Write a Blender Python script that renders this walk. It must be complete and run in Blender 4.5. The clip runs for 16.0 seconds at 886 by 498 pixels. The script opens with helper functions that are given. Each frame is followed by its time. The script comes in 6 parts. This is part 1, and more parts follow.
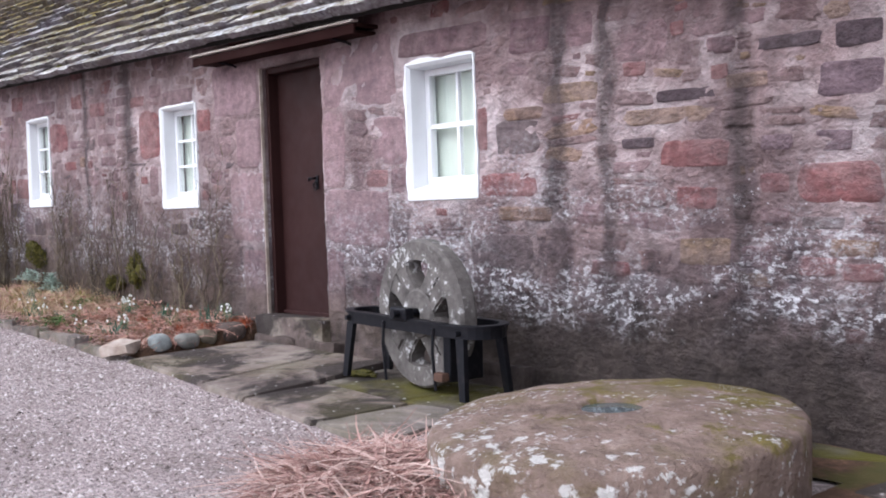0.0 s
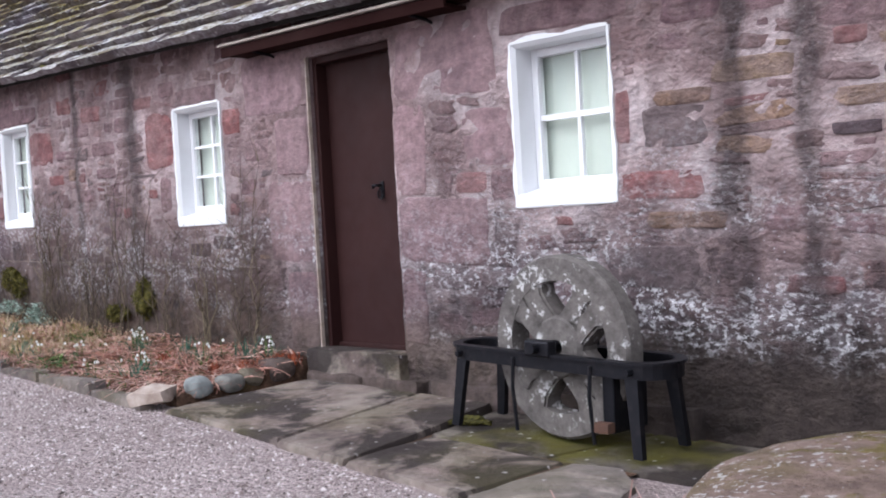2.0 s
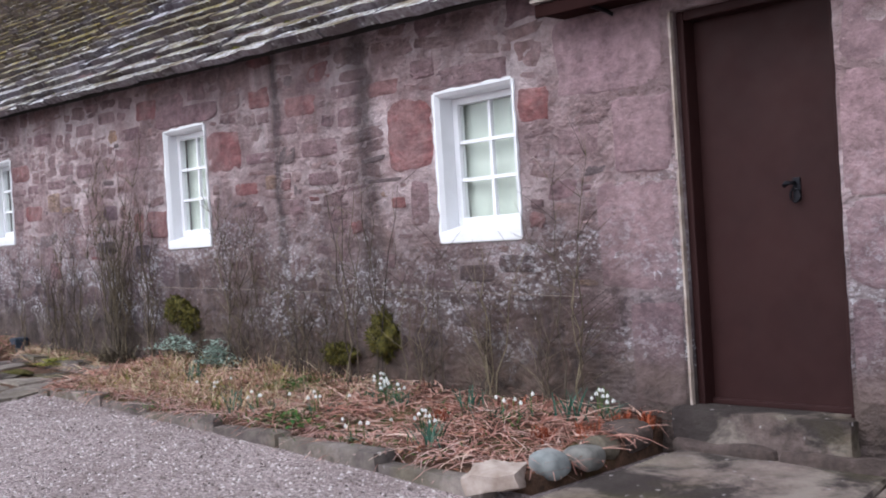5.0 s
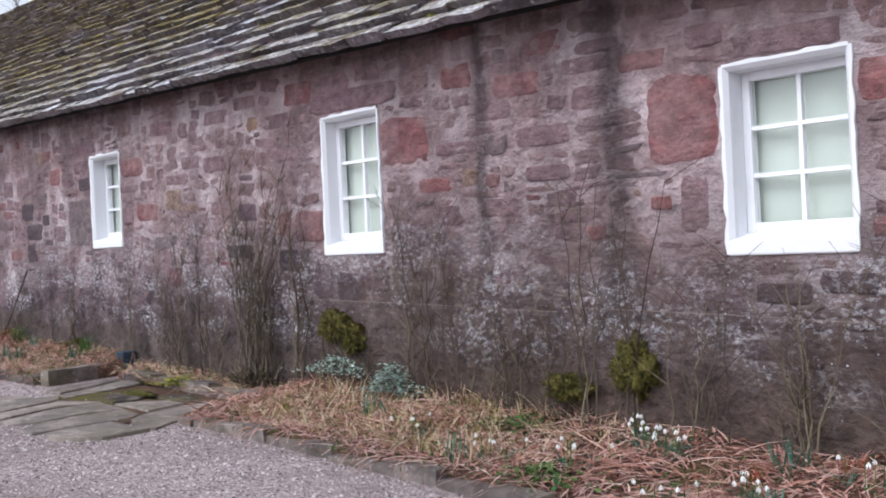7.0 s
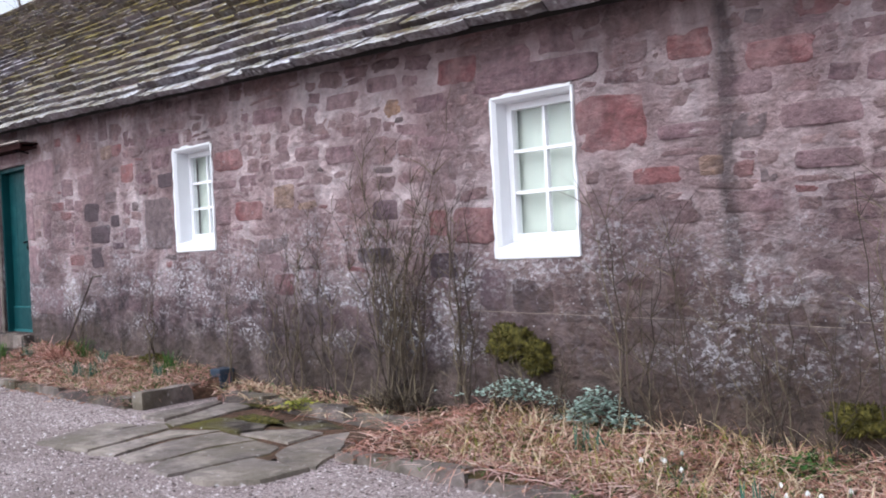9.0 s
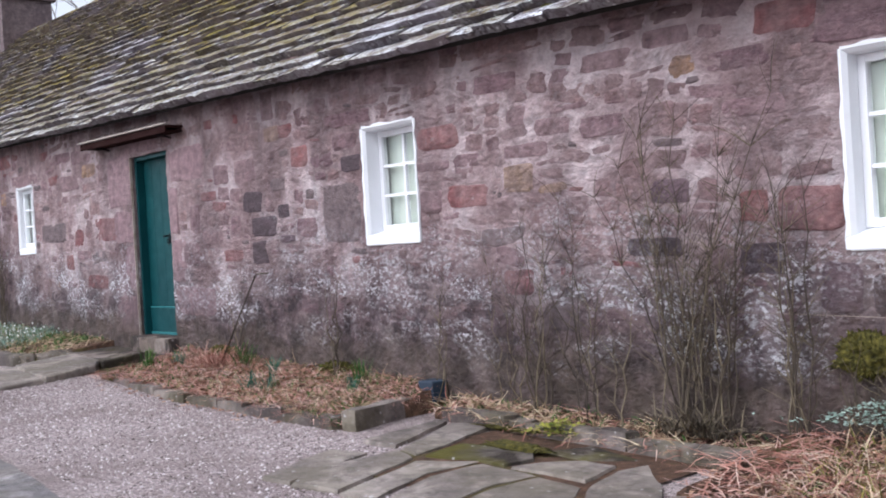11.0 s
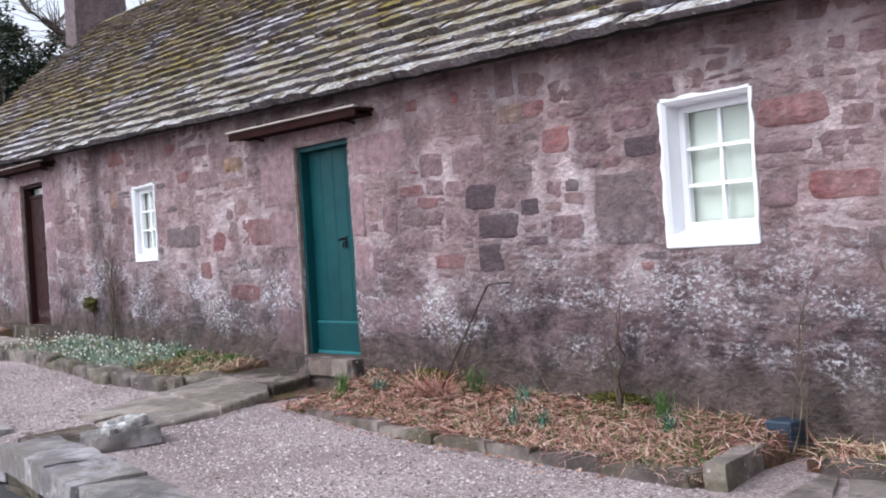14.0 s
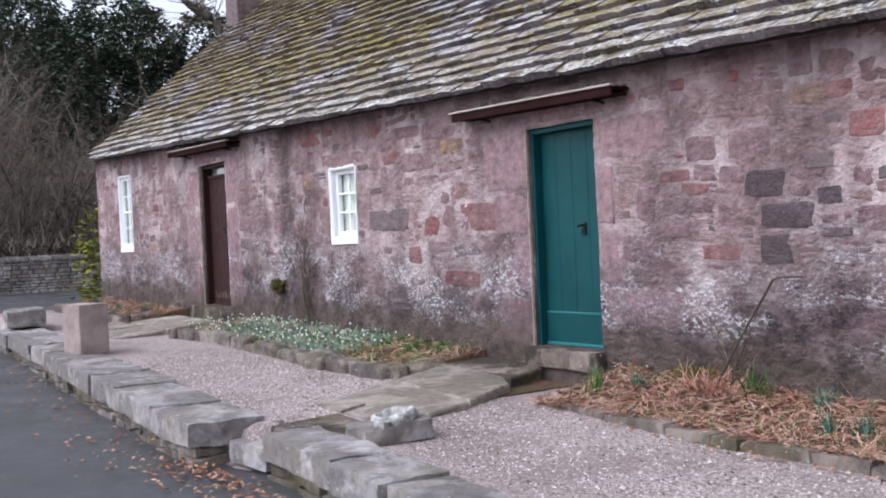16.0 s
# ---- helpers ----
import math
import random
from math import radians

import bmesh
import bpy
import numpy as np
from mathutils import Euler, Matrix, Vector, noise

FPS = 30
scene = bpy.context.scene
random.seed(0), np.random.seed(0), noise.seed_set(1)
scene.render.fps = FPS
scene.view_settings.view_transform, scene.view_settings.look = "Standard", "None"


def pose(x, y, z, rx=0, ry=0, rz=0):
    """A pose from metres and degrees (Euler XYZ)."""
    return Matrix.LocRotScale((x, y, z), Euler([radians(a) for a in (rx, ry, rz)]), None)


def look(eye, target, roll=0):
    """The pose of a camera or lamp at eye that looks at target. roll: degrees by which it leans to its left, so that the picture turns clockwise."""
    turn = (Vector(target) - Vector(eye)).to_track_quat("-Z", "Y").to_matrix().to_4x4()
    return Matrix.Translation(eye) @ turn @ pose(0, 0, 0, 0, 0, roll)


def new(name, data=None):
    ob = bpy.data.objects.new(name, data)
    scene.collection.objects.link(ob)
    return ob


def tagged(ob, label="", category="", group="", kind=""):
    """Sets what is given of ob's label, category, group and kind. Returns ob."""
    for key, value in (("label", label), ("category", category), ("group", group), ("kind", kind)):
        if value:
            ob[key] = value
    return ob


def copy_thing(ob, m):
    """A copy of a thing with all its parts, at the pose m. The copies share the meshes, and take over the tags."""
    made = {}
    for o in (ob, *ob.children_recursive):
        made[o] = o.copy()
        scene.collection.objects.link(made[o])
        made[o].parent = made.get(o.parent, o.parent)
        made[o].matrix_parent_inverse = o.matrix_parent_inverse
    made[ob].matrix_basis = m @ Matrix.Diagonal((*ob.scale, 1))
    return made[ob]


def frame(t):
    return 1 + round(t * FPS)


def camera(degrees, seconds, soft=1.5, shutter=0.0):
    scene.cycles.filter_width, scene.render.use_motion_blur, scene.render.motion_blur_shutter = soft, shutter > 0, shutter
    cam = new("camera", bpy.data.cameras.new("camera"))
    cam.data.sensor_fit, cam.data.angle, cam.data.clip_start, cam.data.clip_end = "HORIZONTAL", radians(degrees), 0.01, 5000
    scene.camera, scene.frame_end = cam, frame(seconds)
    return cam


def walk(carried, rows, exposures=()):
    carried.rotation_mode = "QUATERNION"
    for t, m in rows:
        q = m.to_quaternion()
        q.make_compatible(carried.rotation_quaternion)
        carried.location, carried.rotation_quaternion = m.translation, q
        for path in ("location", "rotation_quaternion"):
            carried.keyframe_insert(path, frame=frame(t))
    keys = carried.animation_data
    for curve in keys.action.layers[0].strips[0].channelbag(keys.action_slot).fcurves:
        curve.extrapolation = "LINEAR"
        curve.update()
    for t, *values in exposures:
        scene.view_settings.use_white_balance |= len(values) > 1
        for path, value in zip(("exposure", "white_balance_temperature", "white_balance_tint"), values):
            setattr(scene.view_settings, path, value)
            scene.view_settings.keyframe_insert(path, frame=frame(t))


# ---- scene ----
cam = camera(45.5, 16.0, soft=1.9)
PATH = [
    (0, (-0.094, 0.049, 1.239), (-1.598, 1.365, 1.158), -1.9),
    (0.5, (-0.494, 0.105, 1.227), (-1.994, 1.427, 1.175), -2.8),
    (1, (-0.916, 0.149, 1.251), (-2.394, 1.495, 1.202), -1.1),
    (1.5, (-1.325, 0.123, 1.258), (-2.757, 1.519, 1.207), -2.8),
    (2, (-1.755, 0.153, 1.266), (-3.18, 1.555, 1.203), -3.3),
    (2.5, (-2.195, 0.171, 1.282), (-3.638, 1.555, 1.216), -1.7),
    (3, (-2.674, 0.168, 1.309), (-4.096, 1.575, 1.289), -2.9),
    (3.5, (-3.115, 0.155, 1.318), (-4.549, 1.549, 1.303), -2.9),
    (4, (-3.61, 0.113, 1.297), (-5.082, 1.466, 1.302), -2.3),
    (4.2, (-3.801, 0.095, 1.293), (-5.265, 1.457, 1.297), -3.0),
    (6.3, (-5.764, 0.098, 1.394), (-7.221, 1.468, 1.364), -3.8),
    (6.5, (-5.962, 0.1, 1.401), (-7.446, 1.441, 1.378), -3.8),
    (7, (-6.427, 0.074, 1.407), (-7.918, 1.406, 1.404), -2.7),
    (7.5, (-6.849, 0.011, 1.421), (-8.326, 1.36, 1.428), -3.4),
    (8, (-7.281, 0.027, 1.445), (-8.759, 1.374, 1.439), -4.0),
    (8.5, (-7.727, 0.003, 1.455), (-9.242, 1.309, 1.451), -2.8),
    (9, (-8.185, -0.129, 1.473), (-9.657, 1.226, 1.473), -2.9),
    (9.5, (-8.672, -0.146, 1.484), (-10.179, 1.17, 1.468), -2.1),
    (10, (-9.177, -0.227, 1.493), (-10.733, 1.03, 1.479), -1.7),
    (10.2, (-9.365, -0.261, 1.504), (-10.912, 1.006, 1.493), -2.9),
    (12.3, (-11.352, -0.357, 1.61), (-12.873, 0.941, 1.605), -3.9),
    (12.5, (-11.511, -0.387, 1.614), (-13.031, 0.913, 1.645), -3.8),
    (13, (-11.913, -0.507, 1.624), (-13.434, 0.791, 1.657), -2.4),
    (13.5, (-12.289, -0.663, 1.645), (-13.808, 0.637, 1.657), -3.5),
    (14, (-12.732, -0.761, 1.656), (-14.276, 0.51, 1.656), -3.7),
    (14.5, (-13.034, -0.929, 1.689), (-14.592, 0.325, 1.674), -3.7),
    (15, (-13.286, -1.193, 1.728), (-14.799, 0.115, 1.691), -3.7),
    (15.5, (-13.618, -1.343, 1.734), (-15.211, -0.135, 1.697), -4.0),
    (16, (-13.899, -1.515, 1.754), (-15.551, -0.389, 1.734), -2.7),
]
walk(cam, [(t, look(eye, target, roll)) for t, eye, target, roll in PATH],
     exposures=[(0.0, 0.42, 5860, 13), (2.0, 0.26, 5860, 13), (3.5, 0.08, 5860, 13), (7.0, 0.08, 5860, 13), (8.5, 0.26, 5860, 13), (10.0, 0.21, 5860, 13), (13.0, 0.33, 5860, 13), (16.0, 0.35, 5860, 13)])

# world, sun and exposure
world = bpy.data.worlds.new("overcast_sky")
scene.world = world
world.use_nodes = True
wt = world.node_tree
sky = wt.nodes.new("ShaderNodeTexSky")
sky.sky_type, sky.sun_disc = "NISHITA", False
sky.sun_elevation, sky.sun_rotation = radians(48), radians(200)
sky.air_density, sky.dust_density = 1.0, 4.0
pale = wt.nodes.new("ShaderNodeHueSaturation")
pale.inputs["Saturation"].default_value, pale.inputs["Value"].default_value = 0.22, 1.5
wt.links.new(sky.outputs[0], pale.inputs["Color"])
wt.links.new(pale.outputs[0], wt.nodes["Background"].inputs["Color"])
wt.nodes["Background"].inputs["Strength"].default_value = 0.15
sun_data = bpy.data.lights.new("sun", "SUN")
sun_data.energy, sun_data.angle, sun_data.color = 0.7, radians(35), (1.0, 0.97, 0.93)
sun = new("sun", sun_data)
sun.matrix_world = look((6, -18, 22), (-12, 3, 0))

# ---- small helpers ----
WALL_Y, SHEAR = 4.72, 0.028
EAVE_Y, PITCH, RIDGE_Y = 4.42, 0.90, 8.15
WEST, EAST = -35.2, 4.0


def ground_z(x):
    return -0.045 - 0.0217 * min(max(x, -60.0), 12.0)


def eave_z(x):
    return 2.32 - 0.0345 * x


def step(a, b, v):
    t = min(max((v - a) / (b - a), 0.0), 1.0)
    return t * t * (3 - 2 * t)


def kerb_y(x):
    """The road-side edge of the low kerb wall."""
    if x < -21.9:
        return 1.28 + (-21.9 - x) * 0.070
    if x < -21.2:
        return 1.28 + (x + 21.9) * 0.014
    return 1.58 - 0.075 * (x + 20.8)


def drop(x, y):
    """How far the road lies below the forecourt."""
    along = step(-14.0, -18.5, x)
    side = 1.0 - step(kerb_y(x) + 0.28, kerb_y(x) + 0.46, y)
    west = step(-35.3, -36.6, x)
    return 0.30 * max(along * side, west)


def land(x, y):
    return ground_z(x) - drop(x, y)


def rnd(a, b):
    return random.uniform(a, b)


def mesh_of(name, verts, faces, smooth=False):
    me = bpy.data.meshes.new(name)
    me.from_pydata(verts, [], faces)
    me.update()
    if smooth:
        me.polygons.foreach_set("use_smooth", [True] * len(me.polygons))
    return me


def crisp(me, degrees=32):
    """Shades a stone softly but keeps its arrises sharp."""
    me.set_sharp_from_angle(angle=radians(degrees))
    return me


def to_mesh(name, bm, smooth=False):
    me = bpy.data.meshes.new(name)
    bm.to_mesh(me)
    bm.free()
    if smooth:
        me.polygons.foreach_set("use_smooth", [True] * len(me.polygons))
    return me


def part(name, bm, material, parent, label="", m=None):
    """One mesh object under a thing or a part; bm is a bmesh or a mesh."""
    me = bm if isinstance(bm, bpy.types.Mesh) else to_mesh(name, bm)
    if not me.materials:
        me.materials.append(material)
    ob = new(name, me)
    ob.parent = parent
    if m is not None:
        ob.matrix_basis = m
    if label:
        ob["label"] = label
    return ob


def thing(name, label, category, place=(0, 0, 0), group="", kind="", turn=0.0):
    ob = new(name)
    ob.empty_display_size = 0.1
    ob.matrix_basis = Matrix.Translation(place) @ Matrix.Rotation(turn, 4, "Z")
    return tagged(ob, label, category, group, kind)


def solo(name, bm, material, label, category, place=(0, 0, 0), group="", kind="", m=None):
    me = bm if isinstance(bm, bpy.types.Mesh) else to_mesh(name, bm)
    if not me.materials:
        me.materials.append(material)
    ob = new(name, me)
    ob.matrix_basis = m if m is not None else Matrix.Translation(place)
    return tagged(ob, label, category, group, kind)


def box(bm, x0, x1, y0, y1, z0, z1, bevel=0.0):
    """Adds a box, with bevelled edges if asked."""
    made = bmesh.ops.create_cube(bm, size=1.0)
    vs = made["verts"]
    bmesh.ops.transform(bm, verts=vs, matrix=Matrix.Translation(((x0 + x1) / 2, (y0 + y1) / 2, (z0 + z1) / 2)) @ Matrix.Diagonal((x1 - x0, y1 - y0, z1 - z0, 1)))
    if bevel:
        es = list({e for v in vs for e in v.link_edges})
        bmesh.ops.bevel(bm, geom=es, offset=bevel, segments=2, affect="EDGES", profile=0.5)
    return bm


def boxed(*a, bevel=0.0):
    return box(bmesh.new(), *a, bevel=bevel)


def block(lx, ly, lz, seed, rough=0.02, cuts=3, corner=0.35, sharp=True):
    """A rough-hewn stone standing on z = 0: a worn box with uneven faces."""
    bm = bmesh.new()
    bmesh.ops.create_cube(bm, size=2.0)
    bmesh.ops.subdivide_edges(bm, edges=bm.edges[:], cuts=cuts, use_grid_fill=True)
    small = min(lx, ly, lz)
    for v in bm.verts:
        c = Vector(v.co)
        inner = Vector([max(-1 + corner * small / d, min(1 - corner * small / d, k)) for k, d in zip(c, (lx, ly, lz))])
        q = Vector([(a - b) * d for a, b, d in zip(c, inner, (lx, ly, lz))])
        reach = corner * small
        if q.length > 1e-6:
            q = q.normalized() * min(q.length, reach)
        p = Vector([b * d for b, d in zip(inner, (lx, ly, lz))]) + q
        p *= 0.5
        w = noise.noise_vector(p * (1.6 / max(small, 0.12)) * 0.6 + Vector((seed * 7.1, seed * 3.3, 0)))
        w2 = noise.noise_vector(p * 9 + Vector((0, seed * 5.7, seed)))
        v.co = p + w * rough + w2 * rough * 0.6
        v.co.z += lz / 2
    me = to_mesh("stone", bm, True)
    return crisp(me) if sharp else me


def tube(points, radii, sides=5):
    """Vertices and faces of a tapering tube along points."""
    vs, fs = [], []
    n = len(points)
    for i, (p, r) in enumerate(zip(points, radii)):
        d = (Vector(points[min(i + 1, n - 1)]) - Vector(points[max(i - 1, 0)])).normalized()
        a = d.orthogonal().normalized()
        b = d.cross(a)
        for k in range(sides):
            t = 2 * math.pi * k / sides
            vs.append(tuple(Vector(p) + (a * math.cos(t) + b * math.sin(t)) * r))
    for i in range(n - 1):
        for k in range(sides):
            a, b = i * sides + k, i * sides + (k + 1) % sides
            fs.append((a, b, b + sides, a + sides))
    fs.append(tuple(range(sides))[::-1])
    fs.append(tuple(range((n - 1) * sides, n * sides)))
    return vs, fs


class Pile:
    """Gathers vertices and faces for one joined mesh."""

    def __init__(self):
        self.v, self.f = [], []

    def add(self, vs, fs):
        k = len(self.v)
        self.v.extend(vs)
        self.f.extend([tuple(i + k for i in f) for f in fs])

    def mesh(self, name, smooth=False):
        return mesh_of(name, self.v, self.f, smooth)


def ribbon(p, heading, length, width, rise, droop, segs=3):
    """A thin blade or straw from p: it rises and bends over."""
    d = Vector((math.cos(heading), math.sin(heading), 0))
    s = Vector((-d.y, d.x, rnd(-0.5, 0.5))).normalized()
    vs, fs = [], []
    bend = rnd(-0.5, 0.5)
    for i in range(segs + 1):
        t = i / segs
        q = Vector(p) + d * (length * t) * math.cos(rise * (1 - t * droop)) + Vector((0, 0, 1)) * length * (math.sin(rise) * t - droop * 0.5 * t * t) + s * bend * length * t * t * 0.5
        w = width * (1 - 0.75 * t)
        vs += [tuple(q - s * w), tuple(q + s * w)]
        if i:
            fs.append((2 * i - 2, 2 * i - 1, 2 * i + 1, 2 * i))
    return vs, fs


# ---- materials ----
class Nodes:
    """Short forms for building a node material."""

    def __init__(self, name, rough=0.85, metal=0.0):
        self.m = bpy.data.materials.new(name)
        self.m.use_nodes = True
        self.t = self.m.node_tree
        self.b = self.t.nodes["Principled BSDF"]
        self.b.inputs["Roughness"].default_value = rough
        self.b.inputs["Metallic"].default_value = metal
        self.b.inputs["Specular IOR Level"].default_value = 0.3
        self.pos = self.t.nodes.new("ShaderNodeNewGeometry").outputs["Position"]

    def put(self, socket, v):
        if isinstance(v, bpy.types.NodeSocket):
            self.t.links.new(v, socket)
        elif isinstance(v, (tuple, list)) and len(v) == 3 and socket.type == "RGBA":
            socket.default_value = (*v, 1)
        else:
            socket.default_value = v

    def stretch(self, v, sx, sy, sz):
        n = self.t.nodes.new("ShaderNodeVectorMath")
        n.operation = "MULTIPLY"
        self.put(n.inputs[0], v)
        n.inputs[1].default_value = (sx, sy, sz)
        return n.outputs[0]

    def noise(self, scale, detail=3.0, v=None, rough=0.55, warp=0.0):
        n = self.t.nodes.new("ShaderNodeTexNoise")
        self.put(n.inputs["Vector"], v or self.pos)
        n.inputs["Scale"].default_value, n.inputs["Detail"].default_value, n.inputs["Roughness"].default_value = scale, detail, rough
        n.inputs["Distortion"].default_value = warp
        return n.outputs["Fac"]

    def cells(self, scale, v=None, want="Distance", rand=1.0):
        n = self.t.nodes.new("ShaderNodeTexVoronoi")
        self.put(n.inputs["Vector"], v or self.pos)
        n.inputs["Scale"].default_value, n.inputs["Randomness"].default_value = scale, rand
        return n.outputs[want]

    def ramp(self, fac, *stops):
        n = self.t.nodes.new("ShaderNodeValToRGB")
        self.put(n.inputs[0], fac)
        e = n.color_ramp.elements
        while len(e) < len(stops):
            e.new(0.5)
        for k, (p, c) in zip(e, stops):
            k.position = p
            k.color = (c, c, c, 1) if isinstance(c, (int, float)) else (*c, 1)
        return n.outputs[0]

    def mix(self, fac, a, b, blend="MIX"):
        n = self.t.nodes.new("ShaderNodeMix")
        n.data_type, n.blend_type = "RGBA", blend
        self.put(n.inputs[0], fac), self.put(n.inputs[6], a), self.put(n.inputs[7], b)
        return n.outputs[2]

    def math(self, op, a, b=0.0):
        n = self.t.nodes.new("ShaderNodeMath")
        n.operation = op
        self.put(n.inputs[0], a), self.put(n.inputs[1], b)
        return n.outputs[0]

    def xyz(self):
        n = self.t.nodes.new("ShaderNodeSeparateXYZ")
        self.put(n.inputs[0], self.pos)
        return n.outputs

    def single(self):
        """A chance value for each piece, whether an object of its own or an island of a joined mesh."""
        o = self.t.nodes.new("ShaderNodeObjectInfo").outputs["Random"]
        g = self.t.nodes.new("ShaderNodeNewGeometry").outputs["Random Per Island"]
        return self.math("FRACT", self.math("ADD", o, g))

    def bump(self, height, strength=0.4, distance=0.01):
        n = self.t.nodes.new("ShaderNodeBump")
        n.inputs["Strength"].default_value, n.inputs["Distance"].default_value = strength, distance
        self.put(n.inputs["Height"], height)
        self.put(self.b.inputs["Normal"], n.outputs[0])

    def colour(self, c):
        self.put(self.b.inputs["Base Color"], c)
        return self

    def rough(self, r):
        self.put(self.b.inputs["Roughness"], r)

    def weather(self, c, lichen=1.0, streak=1.0):
        """Old wall wear: dark run-off streaks, grey algae, white lichen crust and moss tint."""
        x, y, z = self.xyz()
        above = self.math("MULTIPLY", self.math("ADD", z, self.math("MULTIPLY", x, 0.0217)), 0.4)
        run = self.noise(1.0, 3, self.stretch(self.pos, 1.9, 1.9, 0.13), 0.6, 0.25)
        fine = self.noise(1.0, 4, self.stretch(self.pos, 9, 9, 1.3), 0.62)
        runs = self.math("MULTIPLY", self.ramp(run, (0.45, 0.0), (0.58, 1.0)), self.ramp(fine, (0.3, 0.25), (0.6, 1.0)))
        c = self.mix(self.math("MULTIPLY", runs, 0.36 * streak), c, (0.050, 0.038, 0.042))
        # broad dark runs below the leaks in the eaves
        wob = self.math("MULTIPLY", self.math("SUBTRACT", self.noise(2.2, 4), 0.5), 0.30)
        at = self.math("ADD", x, wob)
        tracks = None
        for place, half in ((-4.36, 0.11), (-3.98, 0.08), (-3.14, 0.11), (-10.15, 0.17), (-11.2, 0.09), (-26.7, 0.30)):
            near = self.math("SUBTRACT", 1.0, self.math("DIVIDE", self.math("ABSOLUTE", self.math("SUBTRACT", at, place)), half))
            tracks = near if tracks is None else self.math("MAXIMUM", tracks, near)
        tracks = self.math("MULTIPLY", self.ramp(tracks, (0.0, 0.0), (0.7, 1.0)), self.ramp(self.noise(5, 6, None, 0.7), (0.30, 0.3), (0.55, 1.0)))
        c = self.mix(self.math("MULTIPLY", tracks, 0.75), c, (0.040, 0.031, 0.032))
        # black-grey crust in broken patches
        black = self.math("MULTIPLY", self.ramp(self.noise(1.5, 4, None, 0.6), (0.46, 0.0), (0.60, 1.0)), self.ramp(self.noise(12, 5, None, 0.7), (0.42, 0.0), (0.60, 1.0)))
        black = self.math("MULTIPLY", black, self.ramp(above, (0.25, 1.0), (0.70, 0.22)))
        c = self.mix(self.math("MULTIPLY", black, 0.86 * streak), c, (0.034, 0.026, 0.031))
        # olive-brown growth in large patches on the lower courses
        low = self.ramp(self.math("ADD", above, self.math("MULTIPLY", self.noise(1.3, 5, None, 0.6), 0.44)), (0.34, 1.0), (0.74, 0.0))
        grow = self.math("MULTIPLY", low, self.ramp(self.noise(3.4, 6, None, 0.65), (0.25, 0.5), (0.50, 1.0)))
        flake = self.noise(1.0, 7, self.stretch(self.pos, 8, 8, 17), 0.74, 0.35)
        c = self.mix(self.math("MULTIPLY", grow, 0.93 * (0.4 + 0.6 * streak)), c, self.mix(0.6, self.ramp(self.noise(4.3, 7, None, 0.7), (0.37, (0.010, 0.007, 0.010)), (0.46, (0.027, 0.020, 0.025)), (0.55, (0.074, 0.055, 0.061)), (0.67, (0.190, 0.144, 0.152))), self.ramp(flake, (0.36, 0.12), (0.64, 0.86)), "OVERLAY"))
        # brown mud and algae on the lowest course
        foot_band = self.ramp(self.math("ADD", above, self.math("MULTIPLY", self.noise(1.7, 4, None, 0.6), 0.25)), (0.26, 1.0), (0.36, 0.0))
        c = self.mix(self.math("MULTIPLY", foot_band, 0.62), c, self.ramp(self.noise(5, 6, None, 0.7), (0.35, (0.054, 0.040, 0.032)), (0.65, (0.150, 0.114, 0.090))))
        # an olive-brown coat of algae behind the climbers
        along = self.math("ADD", self.math("MULTIPLY", self.math("ADD", x, 20.0), 0.05), self.math("MULTIPLY", self.math("SUBTRACT", self.noise(1.1, 4, None, 0.6), 0.5), 0.06))
        rise = self.math("ADD", above, self.math("MULTIPLY", self.noise(1.5, 5, None, 0.62), 0.40))
        olive = self.math("MULTIPLY", self.ramp(along, (0.335, 0.0), (0.375, 1.0), (0.585, 1.0), (0.605, 0.0)), self.ramp(rise, (0.50, 1.0), (0.80, 0.0)))
        olive = self.math("MULTIPLY", olive, self.ramp(self.noise(6, 5, None, 0.68), (0.34, 0.45), (0.56, 1.0)))
        c = self.mix(self.math("MULTIPLY", olive, 0.66), c, self.ramp(self.noise(12, 6, None, 0.7), (0.34, (0.034, 0.025, 0.020)), (0.66, (0.155, 0.106, 0.084))))
        lichen_share = self.math("SUBTRACT", 1.0, self.math("MULTIPLY", olive, 0.62))
        # a large damp stain beside the mill wheel
        edge_x = self.math("MULTIPLY", self.math("ADD", self.math("ADD", x, 10.0), self.math("MULTIPLY", self.noise(1.4, 4, None, 0.6), 1.2)), 0.1)
        edge_z = self.math("ADD", above, self.math("MULTIPLY", self.noise(2.1, 5, None, 0.62), 0.30))
        damp = self.math("MULTIPLY", self.ramp(edge_x, (0.53, 0.0), (0.60, 1.0)), self.ramp(edge_z, (0.33, 1.0), (0.47, 0.0)))
        c = self.mix(self.math("MULTIPLY", damp, 0.72), c, self.ramp(self.noise(9, 5, None, 0.7), (0.35, (0.014, 0.010, 0.010)), (0.65, (0.060, 0.046, 0.042))))
        # white lichen: spots in drifts
        ragged = self.math("ADD", above, self.math("MULTIPLY", self.math("SUBTRACT", self.noise(2.4, 5, None, 0.65), 0.5), 0.35))
        band = self.math("MULTIPLY", self.ramp(ragged, (0.15, 0.0), (0.25, 1.0)), self.ramp(ragged, (0.30, 1.0), (0.62, 0.07)))
        drift = self.math("MULTIPLY", band, self.ramp(self.noise(1.0, 5, self.stretch(self.pos, 1.1, 1.1, 2.6), 0.62), (0.45, 0.0), (0.58, 1.0)))
